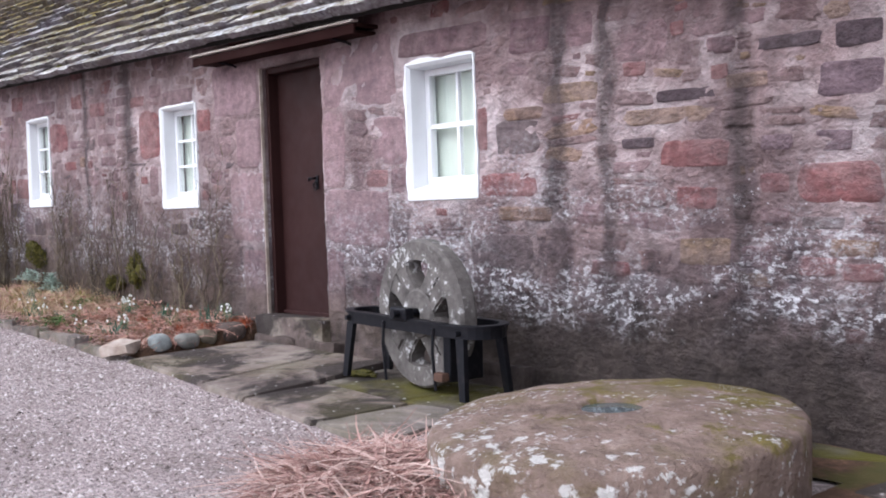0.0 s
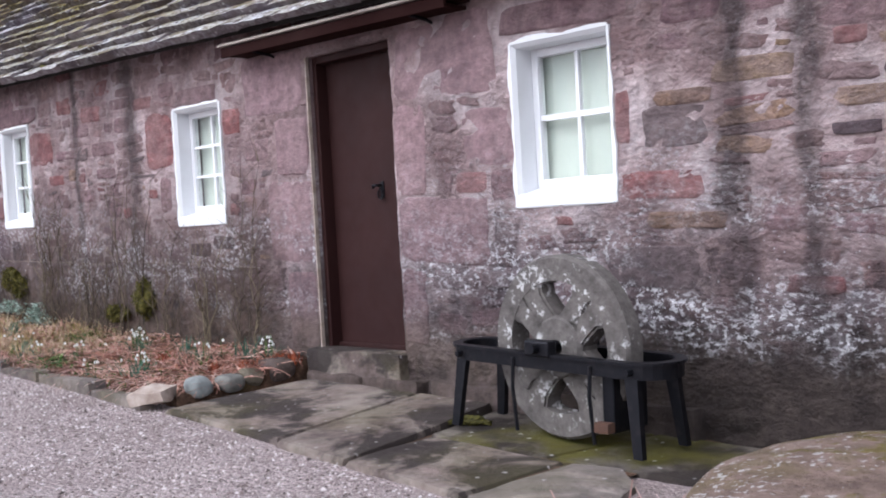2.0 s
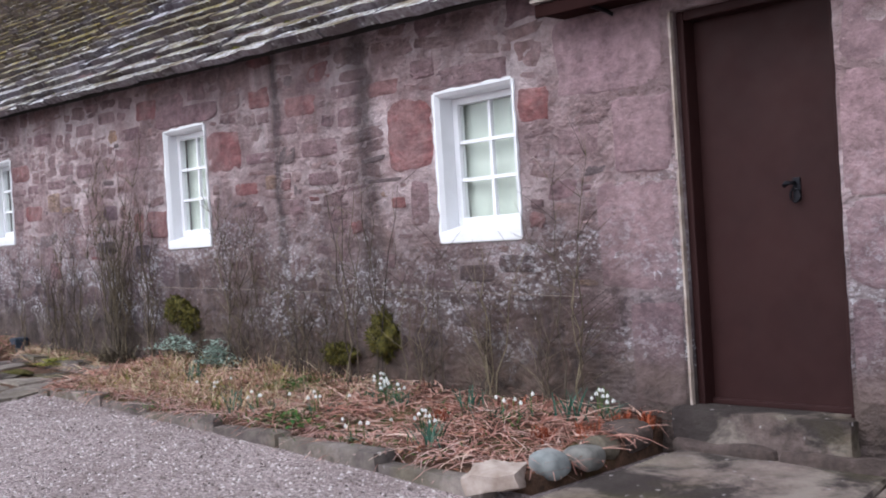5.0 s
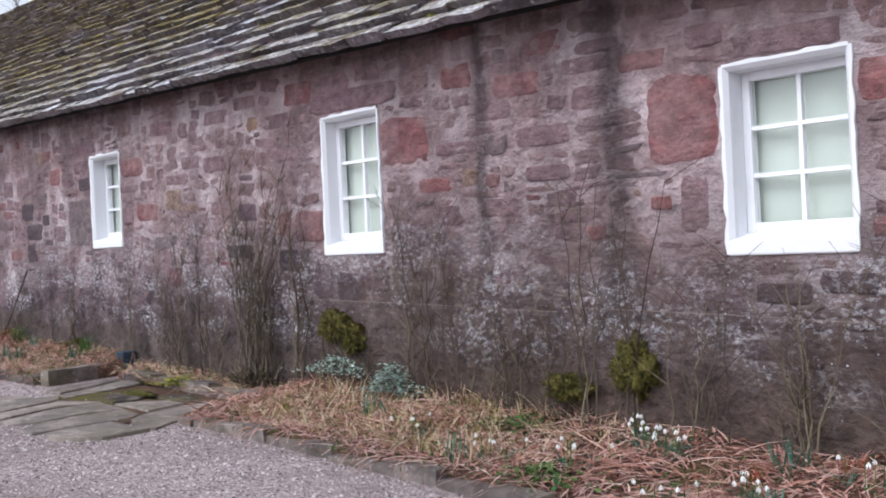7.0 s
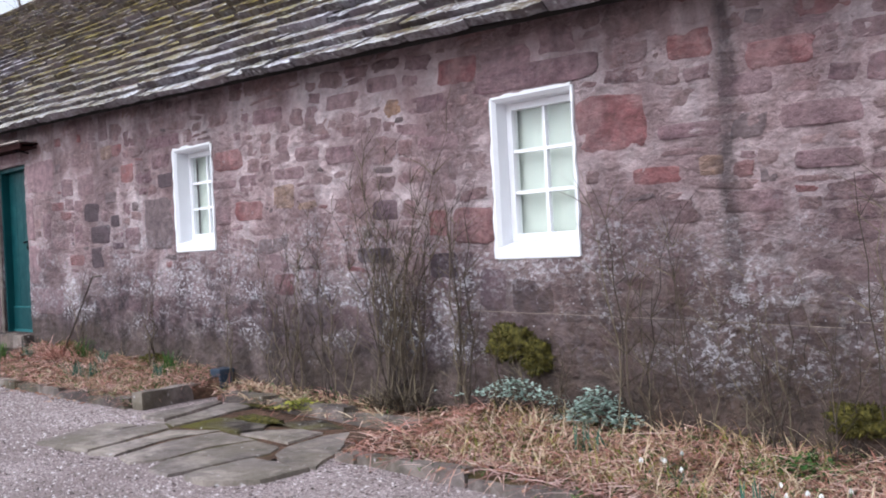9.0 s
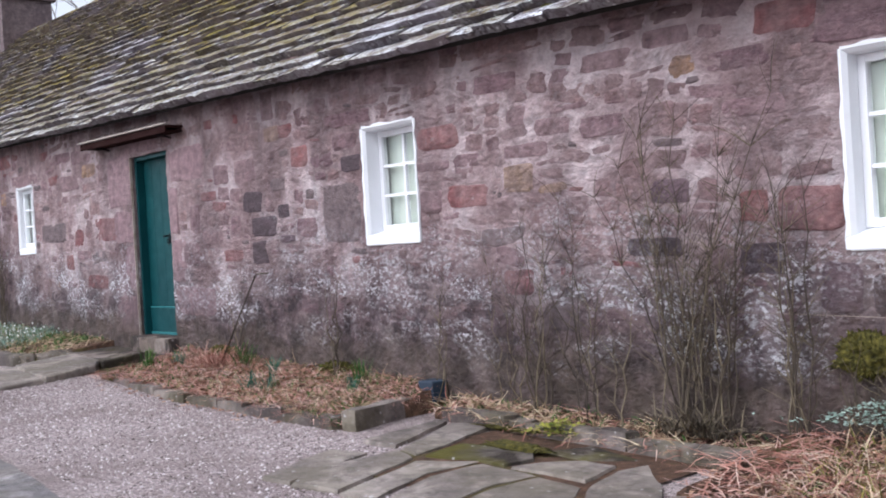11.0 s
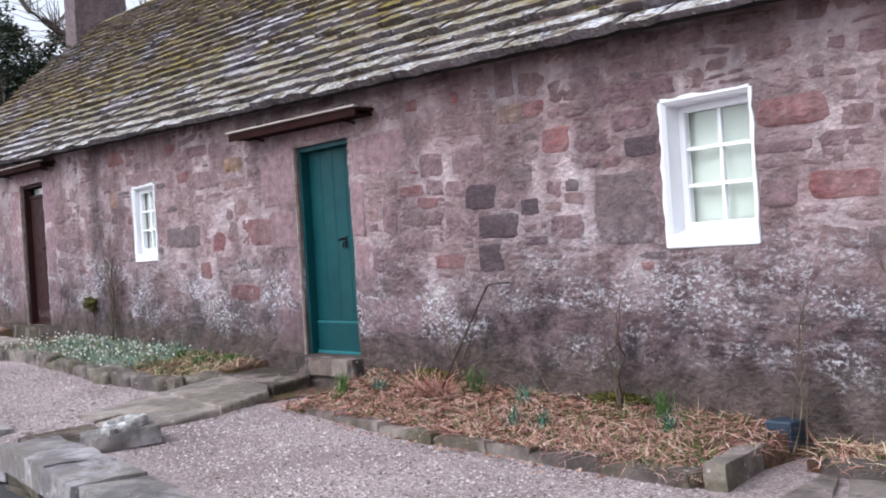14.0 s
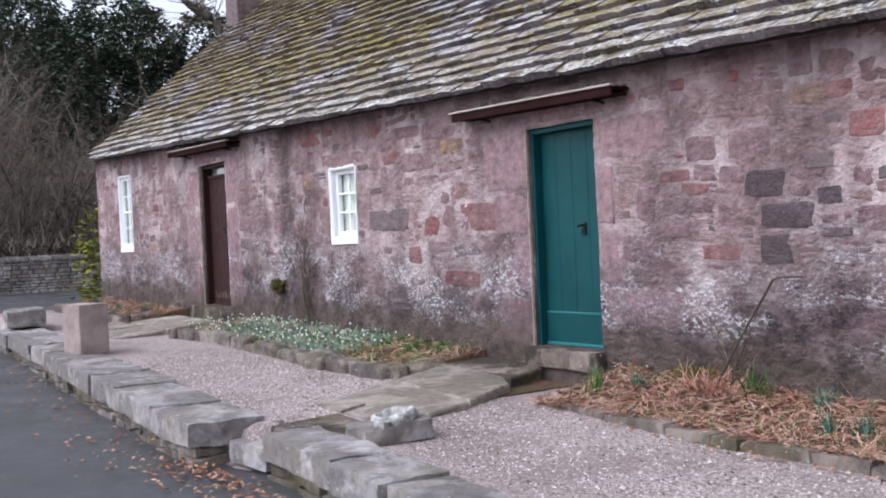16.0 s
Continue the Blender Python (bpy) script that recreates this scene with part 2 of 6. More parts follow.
        spot = self.ramp(self.noise(1.0, 8, self.stretch(self.pos, 26, 26, 40), 0.74), (0.52, 0.0), (0.56, 1.0))
        warp = self.math("ADD", self.cells(24), self.math("MULTIPLY", self.noise(40, 3), 0.35))
        dots = self.ramp(warp, (0.24, 1.0), (0.32, 0.0))
        loose = self.math("MULTIPLY", band, self.math("MULTIPLY", dots, self.ramp(self.noise(4.5, 4), (0.48, 0.0), (0.58, 0.9))))
        drift = self.math("MULTIPLY", drift, lichen_share)
        crust = self.math("MAXIMUM", loose, self.math("MULTIPLY", drift, spot))
        bloom = self.math("MULTIPLY", drift, self.ramp(self.noise(9, 6, None, 0.7), (0.44, 0.0), (0.62, 0.38)))
        c = self.mix(self.math("MULTIPLY", bloom, lichen), c, (0.36, 0.33, 0.36))
        c = self.mix(self.math("MULTIPLY", crust, 0.94 * lichen), c, (0.68, 0.67, 0.70))
        return c


def sandstone(name, a, b, c, d, grain=1.0, lichen=1.0, streak=1.0, bands=1.0, smear=0.72, blend=0.0):
    """Old red sandstone; the colour of each stone varies between the four given ones."""
    k = Nodes(name, 0.92)
    own = k.ramp(k.single(), (0.0, a), (0.38, b), (0.7, c), (1.0, d))
    lam = k.noise(1.0, 6, k.stretch(k.pos, 6, 6, 20), 0.72, 0.4)
    mott = k.noise(10, 7, None, 0.72)
    col = k.mix(0.85, own, k.ramp(mott, (0.28, 0.22), (0.72, 0.82)), "OVERLAY")
    col = k.mix(0.55 * bands, col, k.ramp(lam, (0.32, 0.12), (0.68, 0.85)), "OVERLAY")
    field = k.ramp(k.noise(1.6, 5, None, 0.6), (0.32, (0.150, 0.088, 0.100)), (0.48, (0.285, 0.178, 0.180)), (0.56, (0.340, 0.218, 0.206)), (0.68, (0.43, 0.315, 0.300)))
    col = k.mix(blend, col, k.mix(0.8, field, k.ramp(mott, (0.28, 0.25), (0.72, 0.80)), "OVERLAY"))
    # mortar and limewash smeared over the faces
    wash = k.ramp(k.noise(3.1, 6, None, 0.66), (0.41, 0.0), (0.54, 1.0))
    col = k.mix(k.math("MULTIPLY", wash, smear), col, k.ramp(mott, (0.3, (0.185, 0.122, 0.122)), (0.7, (0.42, 0.315, 0.312))))
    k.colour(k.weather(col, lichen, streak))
    h = k.math("ADD", k.math("MULTIPLY", lam, 1.3 * bands), k.math("ADD", k.noise(34, 5, None, 0.7), k.math("MULTIPLY", mott, 1.6)))
    k.bump(h, 1.0 * grain, 0.032)
    return k.m


RUBBLE = sandstone("rubble_sandstone", (0.135, 0.084, 0.094), (0.245, 0.152, 0.156), (0.310, 0.208, 0.202), (0.215, 0.120, 0.122), blend=0.45)
DRESSED = sandstone("dressed_sandstone", (0.230, 0.148, 0.160), (0.275, 0.180, 0.190), (0.245, 0.160, 0.172), (0.215, 0.138, 0.152), 0.6, 0.3, 0.5, 0.35, 0.25)
RED = sandstone("red_sandstone", (0.200, 0.080, 0.080), (0.225, 0.094, 0.092), (0.190, 0.082, 0.084), (0.240, 0.098, 0.094), 0.7, 0.4, 0.7, 0.8, 0.38)
BUFF = sandstone("buff_sandstone", (0.34, 0.22, 0.130), (0.30, 0.18, 0.115), (0.32, 0.22, 0.150), (0.34, 0.20, 0.105), 1.0, 0.6, 0.6, 1.2, 0.5)
DARK = sandstone("dark_whinstone", (0.066, 0.046, 0.054), (0.088, 0.064, 0.071), (0.078, 0.056, 0.064), (0.100, 0.074, 0.079), 0.8, 0.5, 0.3, 0.4, 0.06)
PURPLE = sandstone("purple_sandstone", (0.120, 0.080, 0.098), (0.150, 0.102, 0.120), (0.135, 0.090, 0.108), (0.165, 0.112, 0.128), 0.8, 0.5, 0.5, 0.6, 0.2)
MAUVE = sandstone("mauve_sandstone", (0.190, 0.116, 0.130), (0.255, 0.162, 0.172), (0.225, 0.138, 0.150), (0.185, 0.112, 0.126), 0.9, 0.5, 0.7, 0.7, 0.45)
GREY = sandstone("grey_sandstone", (0.125, 0.095, 0.098), (0.150, 0.114, 0.116), (0.138, 0.104, 0.108), (0.165, 0.128, 0.128), 0.7, 0.6, 0.4, 0.4, 0.12)

k = Nodes("lime_mortar", 0.95)
base = k.ramp(k.noise(2.2, 5), (0.3, (0.190, 0.124, 0.124)), (0.46, (0.300, 0.212, 0.212)), (0.57, (0.42, 0.325, 0.325)), (0.70, (0.53, 0.445, 0.45)))
base = k.mix(0.6, base, k.ramp(k.noise(12, 7, None, 0.66), (0.28, 0.25), (0.72, 0.85)), "OVERLAY")
lam = k.noise(1.0, 6, k.stretch(k.pos, 7, 7, 15), 0.72, 0.4)
base = k.mix(0.2, base, k.ramp(lam, (0.34, 0.15), (0.66, 0.85)), "OVERLAY")
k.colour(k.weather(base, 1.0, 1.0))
k.bump(k.math("ADD", k.math("MULTIPLY", lam, 1.4), k.math("ADD", k.noise(24, 6, None, 0.66), k.noise(6, 3))), 1.0, 0.036)
MORTAR = k.m

k = Nodes("white_masonry_paint", 0.55)
k.colour(k.mix(k.ramp(k.noise(5, 5), (0.5, 0.0), (0.8, 0.35)), (0.74, 0.75, 0.77), (0.58, 0.58, 0.58)))
k.bump(k.noise(14, 4), 0.25, 0.01)
WHITE = k.m
k = Nodes("white_gloss_paint", 0.35)
k.colour(k.mix(k.ramp(k.noise(18, 4), (0.55, 0.0), (0.75, 0.3)), (0.82, 0.83, 0.85), (0.70, 0.70, 0.69)))
GLOSS = k.m
k = Nodes("window_glass", 0.05)
k.b.inputs["Transmission Weight"].default_value = 1.0
k.b.inputs["IOR"].default_value = 1.45
k.colour((0.95, 0.97, 0.96))
GLASS = k.m
k = Nodes("pale_blind", 0.9)
k.colour(k.mix(k.ramp(k.noise(1, 2, k.stretch(k.pos, 14, 1, 1.2)), (0.35, 0.0), (0.7, 1.0)), (0.56, 0.62, 0.55), (0.61, 0.66, 0.58)))
BLIND = k.m


def painted(name, a, b, rough=0.5, spec=0.16):
    q = Nodes(name, rough)
    grain = q.noise(1, 4, q.stretch(q.pos, 30, 30, 1.5), 0.6)
    q.colour(q.mix(q.ramp(q.noise(3.2, 5), (0.35, 0.0), (0.7, 1.0)), a, b))
    q.rough(q.ramp(q.noise(7, 3), (0.3, rough - 0.08), (0.7, rough + 0.14)))
    q.b.inputs["Specular IOR Level"].default_value = spec
    q.bump(grain, 0.18, 0.004)
    return q.m


BROWN = painted("brown_door_paint", (0.025, 0.0090, 0.0086), (0.033, 0.0125, 0.0116), 0.6)
TEAL = painted("teal_door_paint", (0.004, 0.044, 0.050), (0.007, 0.058, 0.063), 0.42)
TEAL_WORN = painted("worn_teal_paint", (0.02, 0.12, 0.13), (0.035, 0.15, 0.155), 0.5)
EAVE_BROWN = painted("dark_brown_timber", (0.020, 0.0080, 0.0075), (0.028, 0.013, 0.012), 0.85, 0.03)
PALE_EDGE = painted("weathered_pale_edge", (0.34, 0.29, 0.26), (0.46, 0.41, 0.37), 0.7)
k = Nodes("black_iron", 0.45, 0.55)
k.colour(k.mix(k.ramp(k.noise(20, 4), (0.5, 0.0), (0.7, 0.6)), (0.012, 0.012, 0.016), (0.03, 0.027, 0.03)))
k.bump(k.noise(60, 3), 0.2, 0.003)
IRON = k.m
k = Nodes("rusty_iron", 0.8, 0.2)
k.colour(k.mix(k.noise(30, 4), (0.05, 0.03, 0.025), (0.11, 0.055, 0.035)))
RUST = k.m

k = Nodes("stone_slate", 0.82)
own = k.ramp(k.single(), (0.0, (0.055, 0.042, 0.048)), (0.5, (0.110, 0.088, 0.100)), (1.0, (0.205, 0.170, 0.190)))
col = k.mix(0.5, own, k.ramp(k.noise(11, 5, None, 0.7), (0.25, 0.25), (0.75, 0.85)), "OVERLAY")
split = k.t.nodes.new("ShaderNodeSeparateXYZ")
k.t.links.new(k.t.nodes.new("ShaderNodeNewGeometry").outputs["True Normal"], split.inputs[0])
upper = k.ramp(split.outputs[2], (0.35, 0.20), (0.6, 1.0))
patch = k.math("MULTIPLY", upper, k.ramp(k.noise(1, 5, k.stretch(k.pos, 2.6, 6, 6), 0.65), (0.41, 0.0), (0.51, 1.0)))
x, y, z = k.xyz()
down = k.t.nodes.new("ShaderNodeMath")
down.operation = "MULTIPLY"
k.put(down.inputs[0], y)
down.inputs[1].default_value = 0.1
lower = k.ramp(down.outputs[0], (0.445, 1.0), (0.470, 0.85), (0.60, 0.55))
crumbs = k.ramp(k.noise(24, 5, None, 0.7), (0.43, 0.0), (0.53, 1.0))
col = k.mix(k.math("MULTIPLY", k.math("MULTIPLY", patch, crumbs), lower), col, (0.70, 0.71, 0.75))
col = k.mix(k.ramp(k.cells(13), (0.12, 0.7), (0.2, 0.0)), col, (0.60, 0.60, 0.60))
moss = k.math("MULTIPLY", upper, k.math("MULTIPLY", k.ramp(k.noise(0.9, 5, k.stretch(k.pos, 0.8, 1.3, 1.3), 0.62), (0.37, 0.0), (0.47, 1.0)), k.ramp(k.noise(7, 4, None, 0.65), (0.39, 0.0), (0.50, 1.0))))
higher = k.ramp(down.outputs[0], (0.45, 0.45), (0.54, 1.0))
col = k.mix(k.math("MULTIPLY", k.math("MULTIPLY", moss, higher), 1.0), col, k.ramp(k.noise(6, 3), (0.35, (0.145, 0.095, 0.020)), (0.65, (0.235, 0.190, 0.030))))
k.colour(col)
k.bump(k.math("ADD", k.noise(28, 6, None, 0.7), k.noise(7, 4)), 0.9, 0.03)
SLATE = k.m
k = Nodes("moss", 1.0)
k.colour(k.ramp(k.noise(38, 4), (0.3, (0.026, 0.024, 0.007)), (0.55, (0.088, 0.078, 0.015)), (0.75, (0.185, 0.158, 0.030))))
k.bump(k.noise(120, 3), 0.8, 0.02)
MOSS = k.m
# near-black board colour, standing in for the shade between the slates
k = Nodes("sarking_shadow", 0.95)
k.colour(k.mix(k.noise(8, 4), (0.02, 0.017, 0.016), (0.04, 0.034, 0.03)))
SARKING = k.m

k = Nodes("pink_gravel", 0.95)
pebble = k.t.nodes.new("ShaderNodeTexVoronoi")
k.put(pebble.inputs["Vector"], k.pos)
pebble.inputs["Scale"].default_value = 48
col = k.ramp(k.math("FRACT", k.math("MULTIPLY", pebble.outputs["Distance"], 7.3)), (0.0, (0.15, 0.117, 0.114)), (0.5, (0.31, 0.252, 0.246)), (1.0, (0.49, 0.425, 0.418)))
col = k.mix(1.0, col, k.ramp(k.noise(42, 6, None, 0.85), (0.36, 0.06), (0.64, 0.96)), "OVERLAY")
col = k.mix(k.ramp(k.noise(0.9, 5), (0.42, 0.0), (0.68, 0.6)), col, (0.15, 0.114, 0.105))
col = k.mix(k.ramp(k.noise(13, 5, None, 0.7), (0.53, 0.0), (0.68, 0.55)), col, (0.095, 0.072, 0.068))
k.colour(col)
k.bump(k.math("ADD", k.math("MULTIPLY", pebble.outputs["Distance"], -1.0), k.noise(30, 5, None, 0.75)), 0.7, 0.015)
GRAVEL = k.m
k = Nodes("gravel_chips", 0.9)
k.colour(k.ramp(k.single(), (0.0, (0.055, 0.042, 0.040)), (0.28, (0.18, 0.138, 0.134)), (0.65, (0.36, 0.298, 0.292)), (1.0, (0.62, 0.57, 0.565))))
CHIPS = k.m
k = Nodes("wet_asphalt", 0.55)
k.colour(k.mix(k.ramp(k.noise(1.6, 4), (0.35, 0.0), (0.7, 1.0)), k.ramp(k.noise(70, 3), (0.3, 0.028), (0.7, 0.065)), (0.06, 0.06, 0.068)))
k.rough(k.ramp(k.noise(1.1, 4), (0.35, 0.38), (0.65, 0.75)))
k.bump(k.noise(110, 3), 0.5, 0.01)
ASPHALT = k.m


def flag_material(name, a, b, moss_amount, wet=0.45):
    q = Nodes(name, 0.75)
    own = q.mix(q.single(), a, b)
    c = q.mix(0.9, own, q.ramp(q.noise(8, 7, None, 0.72), (0.28, 0.2), (0.72, 0.85)), "OVERLAY")
    c = q.mix(q.ramp(q.noise(3.4, 5, None, 0.62), (0.46, 0.0), (0.62, 0.5)), c, (0.36, 0.315, 0.27))
    c = q.mix(q.ramp(q.noise(2.0, 6, None, 0.62, 0.5), (0.44, 0.0), (0.52, wet)), c, (0.030, 0.024, 0.023))
    c = q.mix(q.math("MULTIPLY", q.ramp(q.noise(1.8, 5), (0.45, 0.0), (0.6, 1.0)), moss_amount), c, (0.10, 0.09, 0.02))
    c = q.mix(q.ramp(q.math("ADD", q.cells(11), q.math("MULTIPLY", q.noise(26, 4, None, 0.7), 0.6)), (0.34, 0.75), (0.42, 0.0)), c, (0.48, 0.46, 0.45))
    q.colour(c)
    q.rough(q.ramp(q.noise(2.4, 6, None, 0.65), (0.42, 0.92), (0.60, 0.70)))
    q.b.inputs["Specular IOR Level"].default_value = 0.18
    q.bump(q.math("ADD", q.noise(22, 6, None, 0.7), q.noise(5, 4)), 0.85, 0.024)
    return q.m


FLAG = flag_material("flagstone", (0.110, 0.084, 0.076), (0.185, 0.146, 0.130), 0.25, 0.88)
FLAG_GREY = flag_material("grey_flagstone", (0.22, 0.188, 0.168), (0.33, 0.284, 0.256), 0.18, 0.40)
MOSSY_EARTH = flag_material("mossy_dark_earth", (0.034, 0.027, 0.022), (0.050, 0.040, 0.034), 0.95, 0.5)
KERB = flag_material("kerb_stone", (0.150, 0.124, 0.114), (0.22, 0.188, 0.172), 0.30, 0.40)
CAP = flag_material("cope_stone", (0.22, 0.203, 0.207), (0.33, 0.310, 0.316), 0.12, 0.45)
RUBBLE_LOW = flag_material("dry_stone", (0.10, 0.082, 0.075), (0.18, 0.15, 0.14), 0.3)

k = Nodes("millstone_grit", 0.92)
col = k.ramp(k.noise(7, 6, None, 0.7), (0.3, (0.135, 0.092, 0.074)), (0.55, (0.255, 0.182, 0.152)), (0.75, (0.36, 0.275, 0.235)))
col = k.mix(k.math("MULTIPLY", k.ramp(k.noise(3.1, 6, None, 0.65), (0.52, 0.0), (0.62, 1.0)), 0.45), col, (0.115, 0.090, 0.022))
x, y, z = k.xyz()
rim = k.math("ADD", k.noise(4.5, 6, None, 0.68), k.math("MULTIPLY", k.math("SUBTRACT", y, 3.60), 0.22))
col = k.mix(k.math("MULTIPLY", k.ramp(rim, (0.54, 0.0), (0.62, 1.0)), 0.85), col, k.ramp(k.noise(12, 4), (0.35, (0.10, 0.075, 0.018)), (0.65, (0.18, 0.145, 0.03))))
front = k.math("SUBTRACT", k.math("MULTIPLY", k.math("SUBTRACT", 3.52, y), 0.34), k.math("ADD", k.math("MULTIPLY", k.cells(11), 0.5), k.math("MULTIPLY", k.noise(13, 7, None, 0.72), 1.1)))
blot = k.math("MAXIMUM", k.ramp(k.math("ADD", front, 0.53), (0.02, 0.0), (0.09, 0.95)), k.math("MULTIPLY", k.ramp(k.noise(4, 3), (0.48, 0.0), (0.56, 1.0)), k.ramp(k.noise(30, 5, None, 0.62), (0.57, 0.0), (0.61, 0.8))))
col = k.mix(k.math("MULTIPLY", blot, 0.9), col, (0.62, 0.60, 0.58))
k.colour(col)
k.bump(k.math("ADD", k.noise(30, 6, None, 0.7), k.math("MULTIPLY", k.noise(9, 5, None, 0.65), 2.0)), 1.0, 0.03)
MILLSTONE = k.m
k = Nodes("wheel_stone", 0.9)
col = k.ramp(k.noise(10, 6, None, 0.7), (0.3, (0.060, 0.053, 0.050)), (0.7, (0.165, 0.148, 0.139)))
col = k.mix(k.math("MULTIPLY", k.ramp(k.noise(5, 3), (0.47, 0.0), (0.56, 1.0)), k.ramp(k.noise(16, 6, None, 0.68), (0.55, 0.0), (0.60, 0.85))), col, (0.56, 0.55, 0.55))
k.colour(col)
k.bump(k.noise(34, 5), 0.7, 0.015)
WHEEL = k.m
k = Nodes("water", 0.05)
k.b.inputs["Specular IOR Level"].default_value = 0.5
k.colour(k.mix(k.noise(9, 4), (0.03, 0.04, 0.045), (0.09, 0.12, 0.125)))
WATER = k.m
k = Nodes("leaf_mould_soil", 1.0)
col = k.ramp(k.noise(16, 6, None, 0.75), (0.3, (0.035, 0.024, 0.016)), (0.55, (0.12, 0.066, 0.042)), (0.72, (0.23, 0.13, 0.085)))
col = k.mix(k.math("MULTIPLY", k.ramp(k.noise(1.9, 4), (0.52, 0.0), (0.62, 1.0)), 0.7), col, (0.085, 0.085, 0.02))
k.colour(col)
k.bump(k.noise(40, 5, None, 0.7), 1.0, 0.03)
SOIL = k.m


def straw(name, *stops):
    q = Nodes(name, 0.9)
    c = q.ramp(q.single(), *stops)
    q.colour(q.mix(0.4, c, q.ramp(q.noise(30, 3), (0.3, 0.3), (0.7, 0.75)), "OVERLAY"))
    return q.m


BRACKEN = straw("dead_bracken", (0.0, (0.13, 0.048, 0.036)), (0.4, (0.38, 0.178, 0.135)), (0.75, (0.52, 0.305, 0.245)), (1.0, (0.68, 0.51, 0.42)))
PALE_STRAW = straw("pale_dead_grass", (0.0, (0.24, 0.155, 0.090)), (0.5, (0.44, 0.32, 0.20)), (1.0, (0.60, 0.50, 0.35)))
PINK_STRAW = straw("reddish_straw", (0.0, (0.19, 0.095, 0.080)), (0.45, (0.38, 0.225, 0.195)), (1.0, (0.60, 0.45, 0.40)))
GREEN = straw("green_blades", (0.0, (0.022, 0.065, 0.015)), (0.5, (0.05, 0.12, 0.025)), (1.0, (0.10, 0.17, 0.04)))
BLUE_GREEN = straw("glaucous_blades", (0.0, (0.030, 0.085, 0.060)), (0.6, (0.055, 0.135, 0.095)), (1.0, (0.10, 0.19, 0.14)))
SILVER = straw("silvery_leaves", (0.0, (0.14, 0.205, 0.168)), (0.6, (0.27, 0.36, 0.305)), (1.0, (0.43, 0.52, 0.455)))
PETAL = straw("white_petals", (0.0, (0.72, 0.74, 0.72)), (1.0, (0.85, 0.86, 0.84)))
DEADLEAF = straw("fallen_leaves", (0.0, (0.16, 0.06, 0.035)), (0.5, (0.30, 0.135, 0.075)), (1.0, (0.46, 0.30, 0.21)))
RUSSET = straw("russet_fronds", (0.0, (0.17, 0.035, 0.016)), (1.0, (0.36, 0.095, 0.04)))
STEM = straw("bare_stems", (0.0, (0.045, 0.034, 0.027)), (0.5, (0.085, 0.066, 0.049)), (1.0, (0.19, 0.155, 0.10)))
TWIG = straw("grey_twigs", (0.0, (0.10, 0.080, 0.068)), (0.6, (0.19, 0.155, 0.13)), (1.0, (0.30, 0.25, 0.215)))
YEW = straw("yew_foliage", (0.0, (0.044, 0.060, 0.046)), (0.6, (0.072, 0.096, 0.066)), (1.0, (0.105, 0.132, 0.088)))
LAUREL = straw("yellow_green_leaves", (0.0, (0.10, 0.13, 0.02)), (1.0, (0.34, 0.32, 0.06)))
k = Nodes("bark", 0.95)
k.colour(k.ramp(k.noise(1, 5, k.stretch(k.pos, 12, 12, 2)), (0.3, (0.035, 0.028, 0.023)), (0.7, (0.11, 0.09, 0.075))))
BARK = k.m
k = Nodes("blue_plastic", 0.5)
k.colour(k.mix(k.noise(9, 3), (0.018, 0.03, 0.05), (0.035, 0.055, 0.08)))
BLUE = k.m
k = Nodes("field_stone", 0.85)
k.colour(k.mix(k.single(), k.ramp(k.noise(14, 5), (0.3, (0.10, 0.098, 0.088)), (0.7, (0.23, 0.22, 0.20))), k.ramp(k.noise(12, 5), (0.3, (0.14, 0.155, 0.155)), (0.7, (0.28, 0.295, 0.29)))))
k.bump(k.noise(26, 4), 0.4, 0.01)
FIELD = k.m
k = Nodes("pale_broken_stone", 0.85)
k.colour(k.ramp(k.noise(12, 5), (0.3, (0.25, 0.19, 0.155)), (0.7, (0.46, 0.39, 0.345))))
k.bump(k.noise(26, 4), 0.5, 0.01)
PALE = k.m
k = Nodes("white_grey_stone", 0.85)
k.colour(k.ramp(k.noise(14, 6, None, 0.7), (0.36, (0.14, 0.135, 0.128)), (0.52, (0.34, 0.33, 0.315)), (0.66, (0.62, 0.61, 0.59))))
k.bump(k.noise(26, 5), 0.6, 0.012)
ASHEN = k.m
k = Nodes("pink_block_stone", 0.9)
k.colour(k.mix(k.ramp(k.noise(3, 5), (0.4, 0.0), (0.65, 1.0)), (0.34, 0.275, 0.255), (0.21, 0.162, 0.155)))
k.bump(k.noise(30, 5), 0.4, 0.01)
PINK_BLOCK = k.m

# ---- ground and road ----
def lines(dense_a, dense_b, gap, far):
    a = [dense_a + gap * i for i in range(int(round((dense_b - dense_a) / gap)) + 1)]
    return sorted([-far, -160, -90] + [v for v in (dense_a - 14, dense_a - 6, dense_a - 2) if v > -90] + a + [dense_b + 2, dense_b + 6, dense_b + 14, 90, 160, far])


def sheet(xs, ys, height):
    vs = [(x, y, height(x, y)) for y in ys for x in xs]
    n = len(xs)
    fs = [(j * n + i, j * n + i + 1, (j + 1) * n + i + 1, (j + 1) * n + i) for j in range(len(ys) - 1) for i in range(n - 1)]
    return vs, fs


def uneven(x, y):
    return 0.012 * noise.noise(Vector((x * 0.9, y * 0.9, 3))) if abs(x) < 60 and abs(y) < 30 else 0.0


